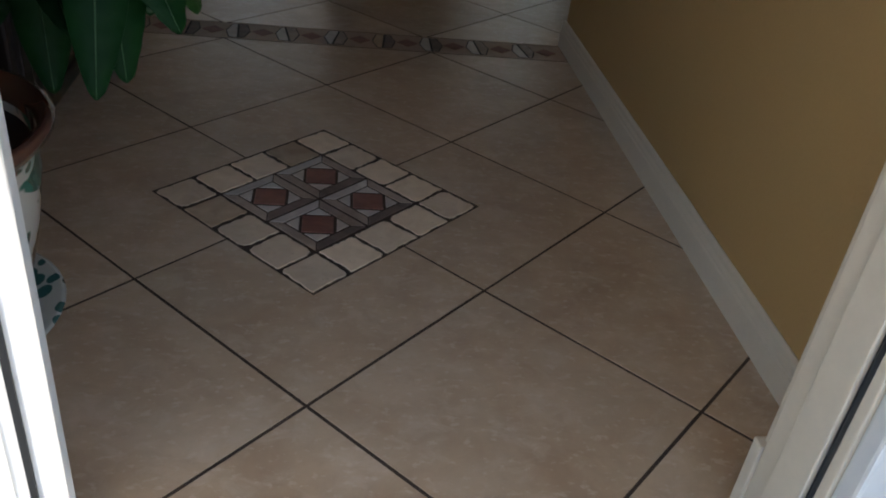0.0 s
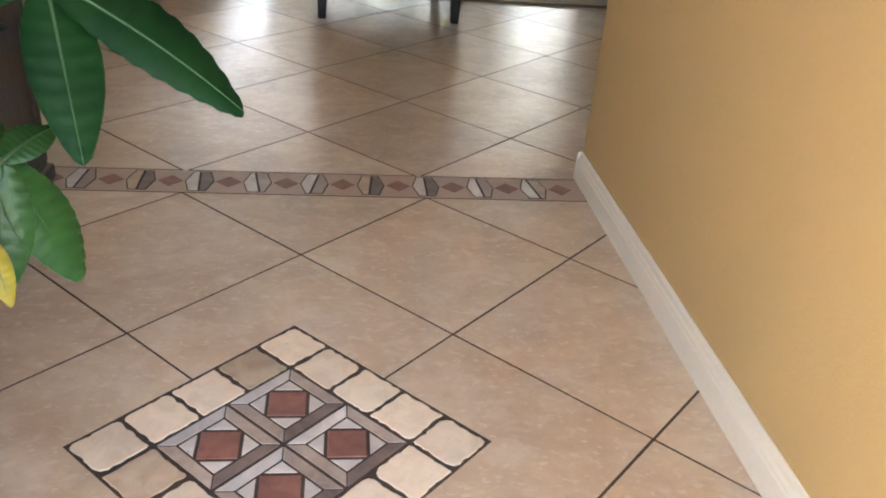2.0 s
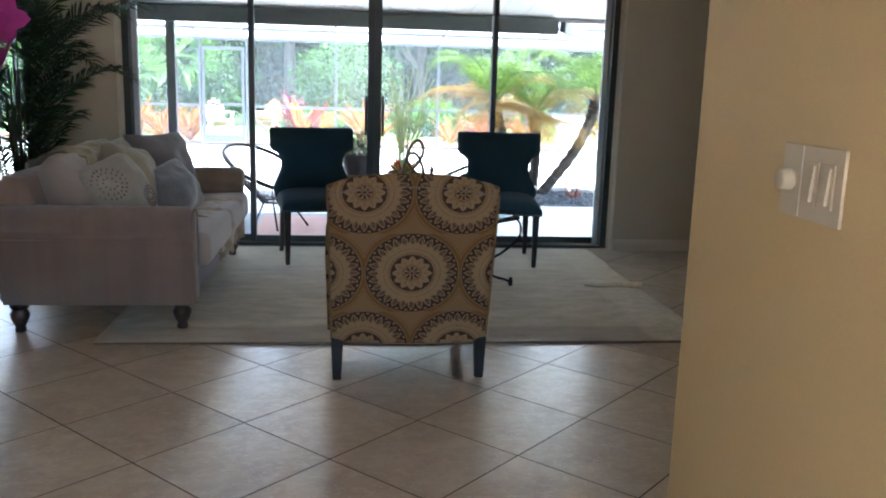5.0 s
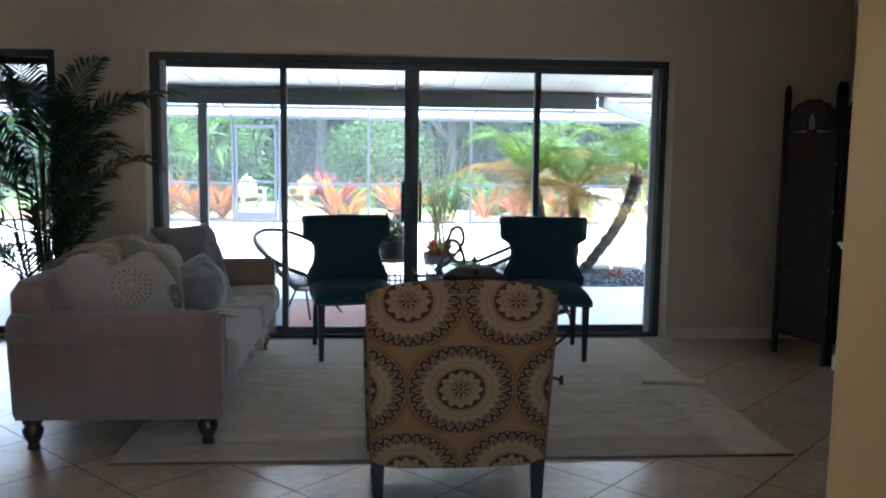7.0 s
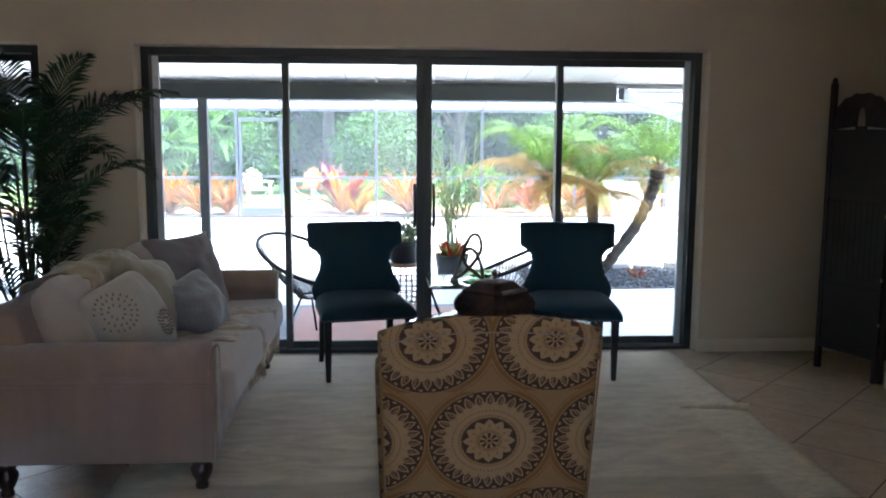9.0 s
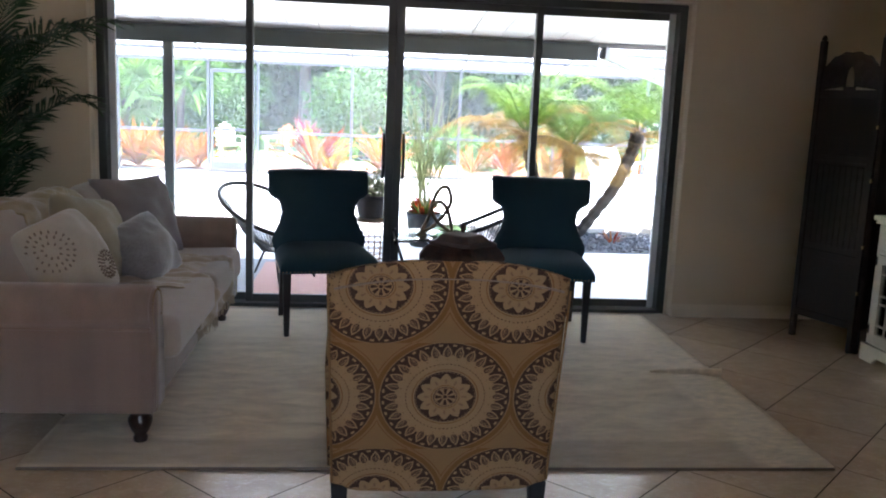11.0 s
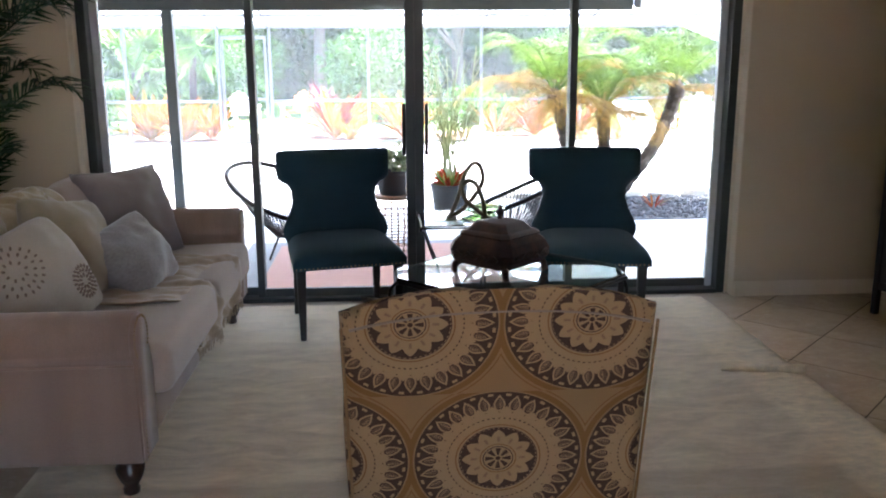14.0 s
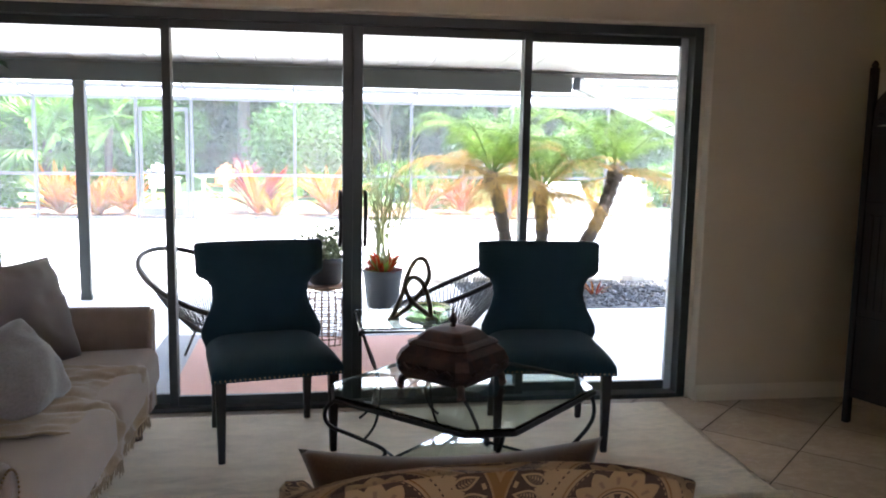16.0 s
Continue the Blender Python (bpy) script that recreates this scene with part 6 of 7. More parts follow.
# ---- planting ----
M.update({
    "hedge": leaf_mat("shrub_leaf", (0.034, 0.078, 0.017), (0.066, 0.128, 0.030), 0.5, 0.0, 0.1, 0.33),
    "tree_leaf": leaf_mat("dark_tree_leaf", (0.016, 0.034, 0.010), (0.032, 0.060, 0.016), 0.5, 0.0, 0.1, 0.33),
    "bright_leaf": leaf_mat("bright_leaf", (0.055, 0.13, 0.025), (0.10, 0.19, 0.04), 0.5, 0.0, 0.1, 0.33),
    "bark": plain("grey_brown_bark", (0.11, 0.085, 0.065), 0.9, 0, 25, 0.35, 0.8),
    "palm_bark": plain("fibrous_palm_trunk", (0.026, 0.018, 0.013), 0.95, 0, 45, 0.45, 0.9),
    "date_green": leaf_mat("date_palm_green", (0.062, 0.125, 0.028), (0.125, 0.185, 0.045), 0.5, 0.0, 0.1, 0.33),
    "date_gold": leaf_mat("date_palm_gold", (0.25, 0.135, 0.042), (0.21, 0.145, 0.045), 0.5, 0.0, 0.1, 0.33),
    "brom_orange": leaf_mat("orange_bromeliad", (0.24, 0.06, 0.008), (0.28, 0.11, 0.012), 0.5, 0.0, 0.1, 0.33),
    "brom_red": leaf_mat("red_bromeliad", (0.20, 0.014, 0.008), (0.25, 0.045, 0.01), 0.5, 0.0, 0.1, 0.33),
    "brom_yellow": leaf_mat("yellow_bromeliad", (0.30, 0.14, 0.012), (0.30, 0.19, 0.03), 0.5, 0.0, 0.1, 0.33),
    "cordyline": leaf_mat("burgundy_leaf", (0.15, 0.025, 0.05), (0.24, 0.045, 0.07), 0.45, 0.0, 0.1),
    "cactus": plain("pencil_cactus_green", (0.19, 0.21, 0.065), 0.5, 0, 60, 0.15, 0.1),
    "resin": plain("white_resin", (0.55, 0.55, 0.54), 0.45, 0, 40, 0.04, 0.05),
    "orange_cloth": fabric_mat("orange_towel", (0.55, 0.14, 0.04), 0.95, 200, 0.2, 0.3),
    "gravel": stone_mat("grey_river_gravel", (0.105, 0.105, 0.11), (0.04, 0.04, 0.045), 30, 0.7),
    "flagstone": stone_mat("pale_flagstone", (0.50, 0.46, 0.40), (0.34, 0.30, 0.26), 6, 0.8),
    "terracotta_mat": fabric_mat("terracotta_outdoor_rug", (0.40, 0.20, 0.15), 0.95, 180, 0.25, 0.1),
    "shadow_mat": fabric_mat("grey_rug_shadow", (0.20, 0.20, 0.21), 0.95, 180, 0.25, 0.1),
    "black_cord": plain("black_vinyl_cord", (0.02, 0.02, 0.022), 0.4),
    "rattan": plain("brown_woven_rattan", (0.16, 0.085, 0.05), 0.6, 0, 80, 0.25, 0.3),
    "grey_pot": plain("charcoal_planter", (0.012, 0.013, 0.015), 0.7, 0, 50, 0.15, 0.1),
    "small_leaf": leaf_mat("small_grey_green_leaf", (0.12, 0.16, 0.08), (0.22, 0.24, 0.14), 0.6, 0.0, 0.1),
})


def leaf_cloud(n, lobes, size, seed, aspect=0.55):
    """Many small leaves scattered in the skins of overlapping lobes; lobes: (centre, radii)."""
    g = np.random.default_rng(seed)
    which = g.integers(0, len(lobes), n)
    c = np.array([l[0] for l in lobes], float)[which]
    r = np.array([l[1] for l in lobes], float)[which]
    d = g.normal(size=(n, 3))
    d /= np.linalg.norm(d, axis=1)[:, None]
    rad = 0.55 + 0.5 * g.random(n) ** 0.6
    p = c + d * r * rad[:, None]
    a = g.normal(size=(n, 3)) + d * 0.5
    a[:, 2] -= 0.35
    a /= np.linalg.norm(a, axis=1)[:, None]
    b = np.cross(a, d + 0.3 * g.normal(size=(n, 3)))
    b /= np.linalg.norm(b, axis=1)[:, None] + 1e-9
    s = size * (0.6 + 0.8 * g.random(n))[:, None]
    v = np.stack([p, p + a * s * 0.5 + b * s * aspect * 0.5, p + a * s, p + a * s * 0.5 - b * s * aspect * 0.5], 1).reshape(-1, 3)
    f = np.arange(4 * n).reshape(-1, 4)
    me = bpy.data.meshes.new("crown")
    me.from_pydata(v.tolist(), [], f.tolist())
    return me


def shrub(name, label, at, lobes, n, size, mat, seed, stems=4, group=""):
    ob = thing(name, label, "shrub" if name == "shrub" else "tree", at, 0, group)
    me = leaf_cloud(n, lobes, size, seed)
    me.materials.append(M[mat])
    cr = new("crown", me)
    cr.parent = ob
    rr = random.Random(seed)
    for k in range(stems):
        l = rr.choice(lobes)[0]
        local("stem", tube(spline([(l[0] * 0.25, l[1] * 0.25, 0), (l[0] * 0.5, l[1] * 0.5, l[2] * 0.5), tuple(l)], 4), [0.03 - 0.0025 * q for q in range(9)], 5), "bark", ob, "", True)
    return ob


rnd = random.Random(31)


def lobes_of(w, d, h, n, rr):
    out = []
    for _ in range(n):
        z = h * rr.uniform(0.2, 0.85)
        k = rr.uniform(0.22, 0.38)
        out.append(((rr.uniform(-w, w) * 0.55, rr.uniform(-d, d) * 0.5, z), (w * k * 1.3, d * k * 1.3, h * k * 0.75)))
    return out


# hedge of broad shrubs behind the cage
HEDGE = "garden hedge"
first = shrub("shrub", "tall leafy green shrub behind the pool cage", (-4.3, 21.8, GZ), lobes_of(1.5, 1.2, 2.4, 16, rnd), 8500, 0.14, "hedge", 1, 5, HEDGE)
second = shrub("shrub", "tall leafy green shrub behind the pool cage", (-0.3, 19.6, GZ), lobes_of(1.6, 1.2, 2.3, 16, rnd), 8500, 0.14, "hedge", 2, 5, HEDGE)
for k, (x, y, s) in enumerate(((-6.0, 21.6, 1.05), (-8.6, 22.3, 1.2), (-11.5, 22.5, 1.3), (6.8, 21.8, 0.9), (9.2, 21.5, 1.1), (4.6, 23.6, 0.95))):
    o = copy_thing((first, second)[k % 2], pose(x, y, GZ, 0, 0, 70 * k + 20))
    o.scale = (s, s, s)
# low plants at the hedge's foot
low1 = shrub("shrub", "low green border plant in the mulch", (0.4, 17.6, GZ), lobes_of(0.7, 0.5, 0.6, 7, rnd), 700, 0.13, "bright_leaf", 3, 2, "border plants")
for k, (x, y, s) in enumerate(((2.4, 17.0, 1.1), (4.2, 17.8, 1.2), (5.9, 16.6, 1.0), (-6.4, 17.0, 1.2), (1.5, 18.6, 1.4), (7.5, 17.5, 1.5), (-0.9, 17.9, 0.9))):
    o = copy_thing(low1, pose(x, y, GZ, 0, 0, 55 * k))
    o.scale = (s, s, s)


def big_tree(at, height, spread, seed, mat="tree_leaf", radius=0.22):
    rr = random.Random(seed)
    ob = thing("tree", "tall shade tree with a dark trunk behind the garden", "tree", at, 0, "trees behind the garden")
    lean = rr.uniform(-0.4, 0.4)
    line = spline([(0, 0, 0), (lean * 0.4, 0.1, height * 0.3), (lean, 0, height * 0.65)], 6)
    local("trunk", tube(line, [radius * (1 - 0.5 * q / 12) for q in range(13)], 9), "bark", ob, "dark bark trunk", True)
    lobes = []
    for k in range(13):
        a, z = rr.uniform(0, 6.28), height * rr.uniform(0.36, 0.95)
        r = spread * rr.uniform(0.3, 0.95)
        tip = Vector((lean + r * math.cos(a), r * math.sin(a), z))
        st = line[rr.randrange(5, 12)]
        local("limb", tube(spline([st, (st + tip) / 2 + Vector((0, 0, 0.3)), tip], 4), [0.07 - 0.006 * q for q in range(9)], 5), "bark", ob, "", True)
        k2 = rr.uniform(0.3, 0.5) * spread
        lobes.append((tuple(tip), (k2, k2, k2 * 0.7)))
    me = leaf_cloud(5200, lobes, 0.26, seed)
    me.materials.append(M[mat])
    cr = new("crown", me)
    cr.parent = ob
    return ob


big_tree((1.7, 22.6, GZ), 6.5, 2.6, 41, "tree_leaf", 0.20)
for k, (x, y, h, s) in enumerate(((-2.2, 25.0, 7.5, 3.2), (-6.5, 26.5, 8, 3.6), (-11.5, 27.5, 8, 4), (5.5, 27.0, 8, 3.6), (10.5, 26.0, 8, 3.8), (1.5, 30, 9, 4.0), (15.5, 28, 9, 4.5), (-17, 29, 9, 4.5), (-0.2, 24.2, 7, 2.6))):
    big_tree((x, y, GZ), h, s, 50 + k)
back_hedge = thing("hedge", "dense dark green hedge closing off the garden", "hedge", (0, 31, GZ))
me = leaf_cloud(26000, [((rnd.uniform(-26, 26), rnd.uniform(-1, 1), rnd.uniform(0.6, 4.2)), (1.8, 1.2, 1.3)) for _ in range(120)], 0.34, 77)
me.materials.append(M["tree_leaf"])
hb = new("foliage", me)
hb.parent = back_hedge
hb["kind"] = "stuff"
local("hedge_core", box(-28, 28, 0.5, 1.2, 0, 4.0), "tree_leaf", back_hedge)


def bromeliad(at, size, mat, seed, n=48, group="bromeliads in the mulch", label="orange bromeliad with arching strap leaves in mulch"):
    ob = thing("bromeliad", label, "plant", at, 0, group)
    rr = random.Random(seed)
    for k in range(n):
        a = rr.uniform(0, 6.28)
        up = rr.uniform(0.6, 2.8)
        bm = bmesh.new()
        blade(bm, (0.03 * math.cos(a), 0.03 * math.sin(a), 0.0), (math.cos(a), math.sin(a), up), size * rr.uniform(0.7, 1.2), size * 0.13, rr.uniform(0.05, 0.4), 0.2, (0, 0, 1), 6)
        pick = rr.random()
        local("leaf", bm, mat if pick < 0.65 or mat == "cordyline" else "brom_yellow" if pick < 0.88 else "brom_orange", ob)
    return ob


bromeliad((-4.65, 15.5, GZ), 0.88, "brom_orange", 1)
bromeliad((-4.0, 15.35, GZ), 0.85, "brom_orange", 2)
bromeliad((-3.55, 15.6, GZ), 0.76, "brom_orange", 3)
bromeliad((-1.25, 15.6, GZ), 0.98, "brom_red", 4, 50, label="red bromeliad with upright strap leaves in mulch")
bromeliad((-0.95, 15.2, GZ), 0.49, "brom_yellow", 5, 34)
bromeliad((0.05, 15.5, GZ), 0.95, "brom_orange", 6)
bromeliad((2.6, 15.8, GZ), 0.79, "brom_red", 7, 36, label="red bromeliad with upright strap leaves in mulch")
bromeliad((3.6, 16.2, GZ), 0.76, "brom_red", 8, 36, label="red bromeliad with upright strap leaves in mulch")
bromeliad((1.9, 16.2, GZ), 0.67, "brom_orange", 9, 22)
bromeliad((5.3, 15.7, GZ), 0.67, "brom_orange", 10, 20)
cord = bromeliad((-1.50, 16.2, GZ + 0.001), 0.46, "cordyline", 12, 64, "burgundy shrubs", "burgundy cordyline shrub among the bromeliads")
for k, ch in enumerate(cord.children):
    ch.location.z += 0.34 + 0.30 * (k % 7) / 6
local("cane", tube([(0, 0, 0), (0.01, 0, 0.62)], 0.02, 6), "bark", cord)


# fan palms at the hedge
def fan_palm(at, h, seed):
    ob = thing("fan_palm", "bright green fan palm behind the pool cage", "palm", at, 0, "fan palms")
    rr = random.Random(seed)
    local("trunk", tube([(0, 0, 0), (0, 0, h * 0.5), (0.02, 0, h)], 0.09, 8), "palm_bark", ob, "", True)
    for k in range(34):
        a = rr.uniform(0, 6.28)
        d = Vector((math.cos(a), math.sin(a), rr.uniform(-0.5, 1.0))).normalized()
        c = Vector((0, 0, h)) + d * rr.uniform(0.5, 0.8)
        bm = bmesh.new()
        tube([Vector((0, 0, h)), c], 0.010, 4, bm=bm)
        flat = d.cross(Vector((0, 0, 1))).normalized()
        tip = rr.uniform(-1.3, 1.3)
        side = flat * math.cos(tip) + flat.cross(d) * math.sin(tip)
        for q in range(17):
            t = math.radians(-125 + 250 * q / 16)
            blade(bm, c, d * math.cos(t) + side * math.sin(t), 0.62 - 0.12 * abs(math.sin(t)), 0.095, 0.22, 0.2, (0, 0, 1), 4)
        local("fan_leaf", bm, "bright_leaf", ob)
    return ob


fan_palm((-5.4, 17.4, GZ), 1.25, 3)
fan_palm((-6.9, 18.4, GZ), 1.7, 4)
fan_palm((-4.6, 19.0, GZ), 1.6, 5)


# three-stemmed date palm in the gravel bed
def date_palm(line, crown_at, seed, n, gold):
    ob = thing("date_palm", "pygmy date palm with green and golden fronds in gravel", "palm", tuple(line[0]), 0, "date palms by the patio")
    o = Vector(line[0])
    pts = spline([Vector(p) - o for p in line], 6)
    rr = random.Random(seed)
    bm = bmesh.new()
    tube(pts, [0.055 + 0.012 * (q % 2) + 0.012 * q / len(pts) for q in range(len(pts))], 9, bm=bm)
    local("trunk", bm, "palm_bark", ob, "rough fibrous trunk")
    c = Vector(crown_at) - o
    local("crown_boss", tube([c - Vector((0, 0, 0.10)), c, c + Vector((0, 0, 0.10))], [0.075, 0.085, 0.03], 9), "palm_bark", ob, "", True)
    for k in range(n):
        a = 6.28 * k / n * 2.4 + rr.uniform(-0.3, 0.3)
        s = k / n
        up = 1.8 - 2.15 * s
        bm = bmesh.new()
        frond(bm, c + Vector((0, 0, 0.06 - 0.1 * s)), (math.cos(a), math.sin(a), up), rr.uniform(0.95, 1.25), 40, 0.24, 0.009, rr.uniform(0.6, 0.95) + 0.25 * s, 0, rr, 0.0, 0.14, 0.45)
        local("frond", bm, "date_gold" if s > gold + rr.uniform(-0.1, 0.1) else "date_green", ob)
    return ob


date_palm([(1.66, 8.0, GZ), (1.63, 8.0, 0.35), (1.55, 8.0, 0.75), (1.48, 8.0, 0.98)], (1.47, 8.0, 1.02), 5, 40, 0.38)
date_palm([(2.05, 8.25, GZ), (2.06, 8.22, 0.4), (2.03, 8.2, 0.80)], (2.03, 8.2, 0.86), 6, 34, 0.38)
date_palm([(2.02, 7.72, GZ), (2.22, 7.8, 0.16), (2.50, 7.92, 0.50), (2.68, 8.0, 0.85), (2.73, 8.0, 1.05)], (2.74, 8.0, 1.09), 7, 26, 0.6)

# gravel bed with its stone edge
bed = thing("gravel_bed", "grey river gravel bed edged with pale flagstones", "gravel bed", (2.6, 7.5, GZ))
rr = random.Random(17)
ver, fac = [], []
for k in range(2600):
    x, y = rr.uniform(1.15, 4.6), rr.uniform(6.82, 8.05)
    r = rr.uniform(0.014, 0.034)
    z = GZ + r * 0.55 + 0.012 * rr.random()
    b = len(ver)
    an = rr.uniform(0, 3)
    ex, ey = r * math.cos(an), r * math.sin(an)
    q = rr.uniform(0.55, 0.9)
    ver += [(x + ex, y + ey, z), (x - ey * q, y + ex * q, z), (x - ex, y - ey, z), (x + ey * q, y - ex * q, z), (x, y, z + r * 0.6), (x, y, z - r * 0.6)]
    fac += [(b, b + 1, b + 4), (b + 1, b + 2, b + 4), (b + 2, b + 3, b + 4), (b + 3, b, b + 4), (b + 1, b, b + 5), (b + 2, b + 1, b + 5), (b + 3, b + 2, b + 5), (b, b + 3, b + 5)]
me = bpy.data.meshes.new("gravel")
me.from_pydata(ver, [], fac)
me.materials.append(M["gravel"])
gv = new("gravel", me)
gv.parent = bed
gv.matrix_parent_inverse = bed.matrix_basis.inverted()
gv["kind"] = "stuff"
part("bed_base", box(1.12, 4.62, 6.80, 8.08, GZ + 0.001, GZ + 0.010), "gravel", bed)
for k in range(9):
    x = 1.1 + 0.40 * k
    pts = [(x + 0.19 * math.cos(t) * rr.uniform(0.9, 1.1), 8.16 + 0.10 * math.sin(t) * rr.uniform(0.85, 1.15)) for t in [6.283 * q / 9 for q in range(9)]]
    part("edge_stone", prism(pts, GZ, GZ + rr.uniform(0.05, 0.09), 0.015), "flagstone", bed)
bromeliad((1.55, 7.15, GZ + 0.01), 0.20, "brom_red", 21, 14, "red bedding plants", "small red bedding plant in the gravel")
bromeliad((2.35, 7.35, GZ + 0.01), 0.18, "brom_red", 22, 14, "red bedding plants", "small red bedding plant in the gravel")

# ---- patio furniture ----
mat_rug = thing("outdoor_rug", "terracotta outdoor rug with a grey shadow margin on the patio", "rug", (-0.2, 5.2, GZ))
# grey sheet under the field, standing in for the shadow at its edge
part("border", box(-1.35, 0.95, 4.40, 6.05, GZ + 0.0005, GZ + 0.007, 0.002), "shadow_mat", mat_rug, "dark grey margin painted as shadow")
part("field", box(-1.10, 0.72, 4.48, 5.90, GZ + 0.0075, GZ + 0.012, 0.002), "terracotta_mat", mat_rug, "terracotta field")


def string_chair(at, turn):
    """A pear-shaped chair of black cords strung over an iron hoop on splayed legs."""
    ob = thing("string_chair", "black corded lounge chair with an open hoop frame", "chair", at, turn, "string chairs on the patio")
    hoop, low = [], []
    n = 44
    for k in range(n):
        a = 2 * math.pi * k / n
        u, v = math.cos(a), math.sin(a)
        back = (1 - u) / 2
        w = 0.36 + 0.05 * back
        hoop.append(Vector((0.40 * u - 0.05 * back, w * v * (0.82 + 0.18 * back), 0.34 + 0.36 * back**1.25)))
        low.append(Vector((0.02 + 0.12 * u, 0.12 * v, 0.22)))
    local("hoop", tube(hoop, 0.017, 8, True), "black_iron", ob, "", True)
    local("seat_ring", tube(low, 0.008, 6, True), "black_iron", ob, "", True)
    for k in range(n):
        a, b = hoop[k], low[k]
        m = a.lerp(b, 0.5) + Vector((0, 0, -0.05))
        for e in (0, 1):
            a2 = a.lerp(hoop[(k + 1) % n], 0.5 * e)
            b2 = b.lerp(low[(k + 1) % n], 0.5 * e)
            local("cord", tube([a2, a2.lerp(b2, 0.5) + Vector((0, 0, -0.03)), b2], 0.0040, 4), "black_cord", ob)
    for x, y in ((0.24, 0.2), (0.24, -0.2), (-0.22, 0.0)):
        local("leg", tube([(x * 0.4, y * 0.5, 0.24), (x, y, 0.0)], 0.009, 6), "black_iron", ob, "", True)
    mid = hoop[n // 4].lerp(low[n // 4], 0.45)
    return ob


sc = string_chair((-0.96, 5.30, GZ + 0.012), -38)
copy_thing(sc, pose(0.62, 5.15, GZ + 0.012, 0, 0, 172))

stool = thing("rattan_stool", "open-weave brown rattan drum table on the patio", "side table", (-0.205, 5.72, GZ + 0.012))
local("top", lathe([(0.145, 0.40), (0.155, 0.405), (0.155, 0.425), (0.145, 0.43), (0.001, 0.43)], 28), "rattan", stool, "", True)
prof = lambda z: 0.148 + 0.035 * math.sin(math.pi * z / 0.42)
for k in range(22):
    for s in (1,):
        pts = [(prof(z) * math.cos(6.283 * k / 22), prof(z) * math.sin(6.283 * k / 22), z) for z in (0.0, 0.1, 0.2, 0.3, 0.4)]
        local("rattan_rib", tube(pts, 0.004, 4), "rattan", stool)
for q in range(9):
    z = 0.01 + 0.047 * q
    local("rattan_hoop", tube([(prof(z) * math.cos(6.283 * k / 22), prof(z) * math.sin(6.283 * k / 22), z) for k in range(22)], 0.004, 4, True), "rattan", stool)
planter = thing("planter", "charcoal bowl planter of small flowering plants on the rattan table", "planter", (-0.205, 5.72, GZ + 0.4425))
local("bowl", lathe([(0.10, 0.0), (0.118, 0.02), (0.148, 0.15), (0.158, 0.19), (0.145, 0.19), (0.138, 0.165), (0.001, 0.16)], 28), "grey_pot", planter, "", True)
me = leaf_cloud(900, [((rr.uniform(-0.17, 0.17), rr.uniform(-0.12, 0.12), rr.uniform(0.20, 0.36)), (0.075, 0.07, 0.06)) for _ in range(15)], 0.036, 5)
me.materials.append(M["small_leaf"])
pf = new("foliage", me)
pf.parent = planter

pot2 = thing("planter", "charcoal pot with red bromeliad and tall pencil cactus", "planter", (0.31, 7.0, GZ))
local("bowl", lathe([(0.12, 0.0), (0.135, 0.02), (0.165, 0.26), (0.178, 0.33), (0.165, 0.335), (0.155, 0.30), (0.001, 0.29)], 28), "grey_pot", pot2, "", True)
for k in range(80):
    a = rr.uniform(0, 6.28)
    bm = bmesh.new()
    blade(bm, (0.05 * math.cos(a), 0.05 * math.sin(a), 0.29), (math.cos(a), math.sin(a), rr.uniform(0.5, 2.4)), rr.uniform(0.16, 0.30), 0.030, 0.3, 0.2, (0, 0, 1), 5)
    local("red_leaf", bm, "brom_red" if k % 4 else "date_green", pot2)
for k in range(28):
    a = rr.uniform(0, 6.28)
    p0 = Vector((0.05 * math.cos(a), 0.05 * math.sin(a), 0.29))
    tip = p0 + Vector((rr.uniform(-0.24, 0.30), rr.uniform(-0.18, 0.18), rr.uniform(0.5, 1.3)))
    m = (p0 + tip) / 2 + Vector((rr.uniform(-0.05, 0.05), 0, 0.05))
    bm = bmesh.new()
    line = spline([p0, m, tip], 5)
    tube(line, 0.005, 5, bm=bm)
    for j in range(5):
        q = line[4 + j]
        tube([q, q + Vector((rr.uniform(-0.12, 0.12), rr.uniform(-0.08, 0.08), rr.uniform(0.08, 0.22)))], 0.0035, 4, bm=bm)
    local("cactus_stem", bm, "cactus", pot2)


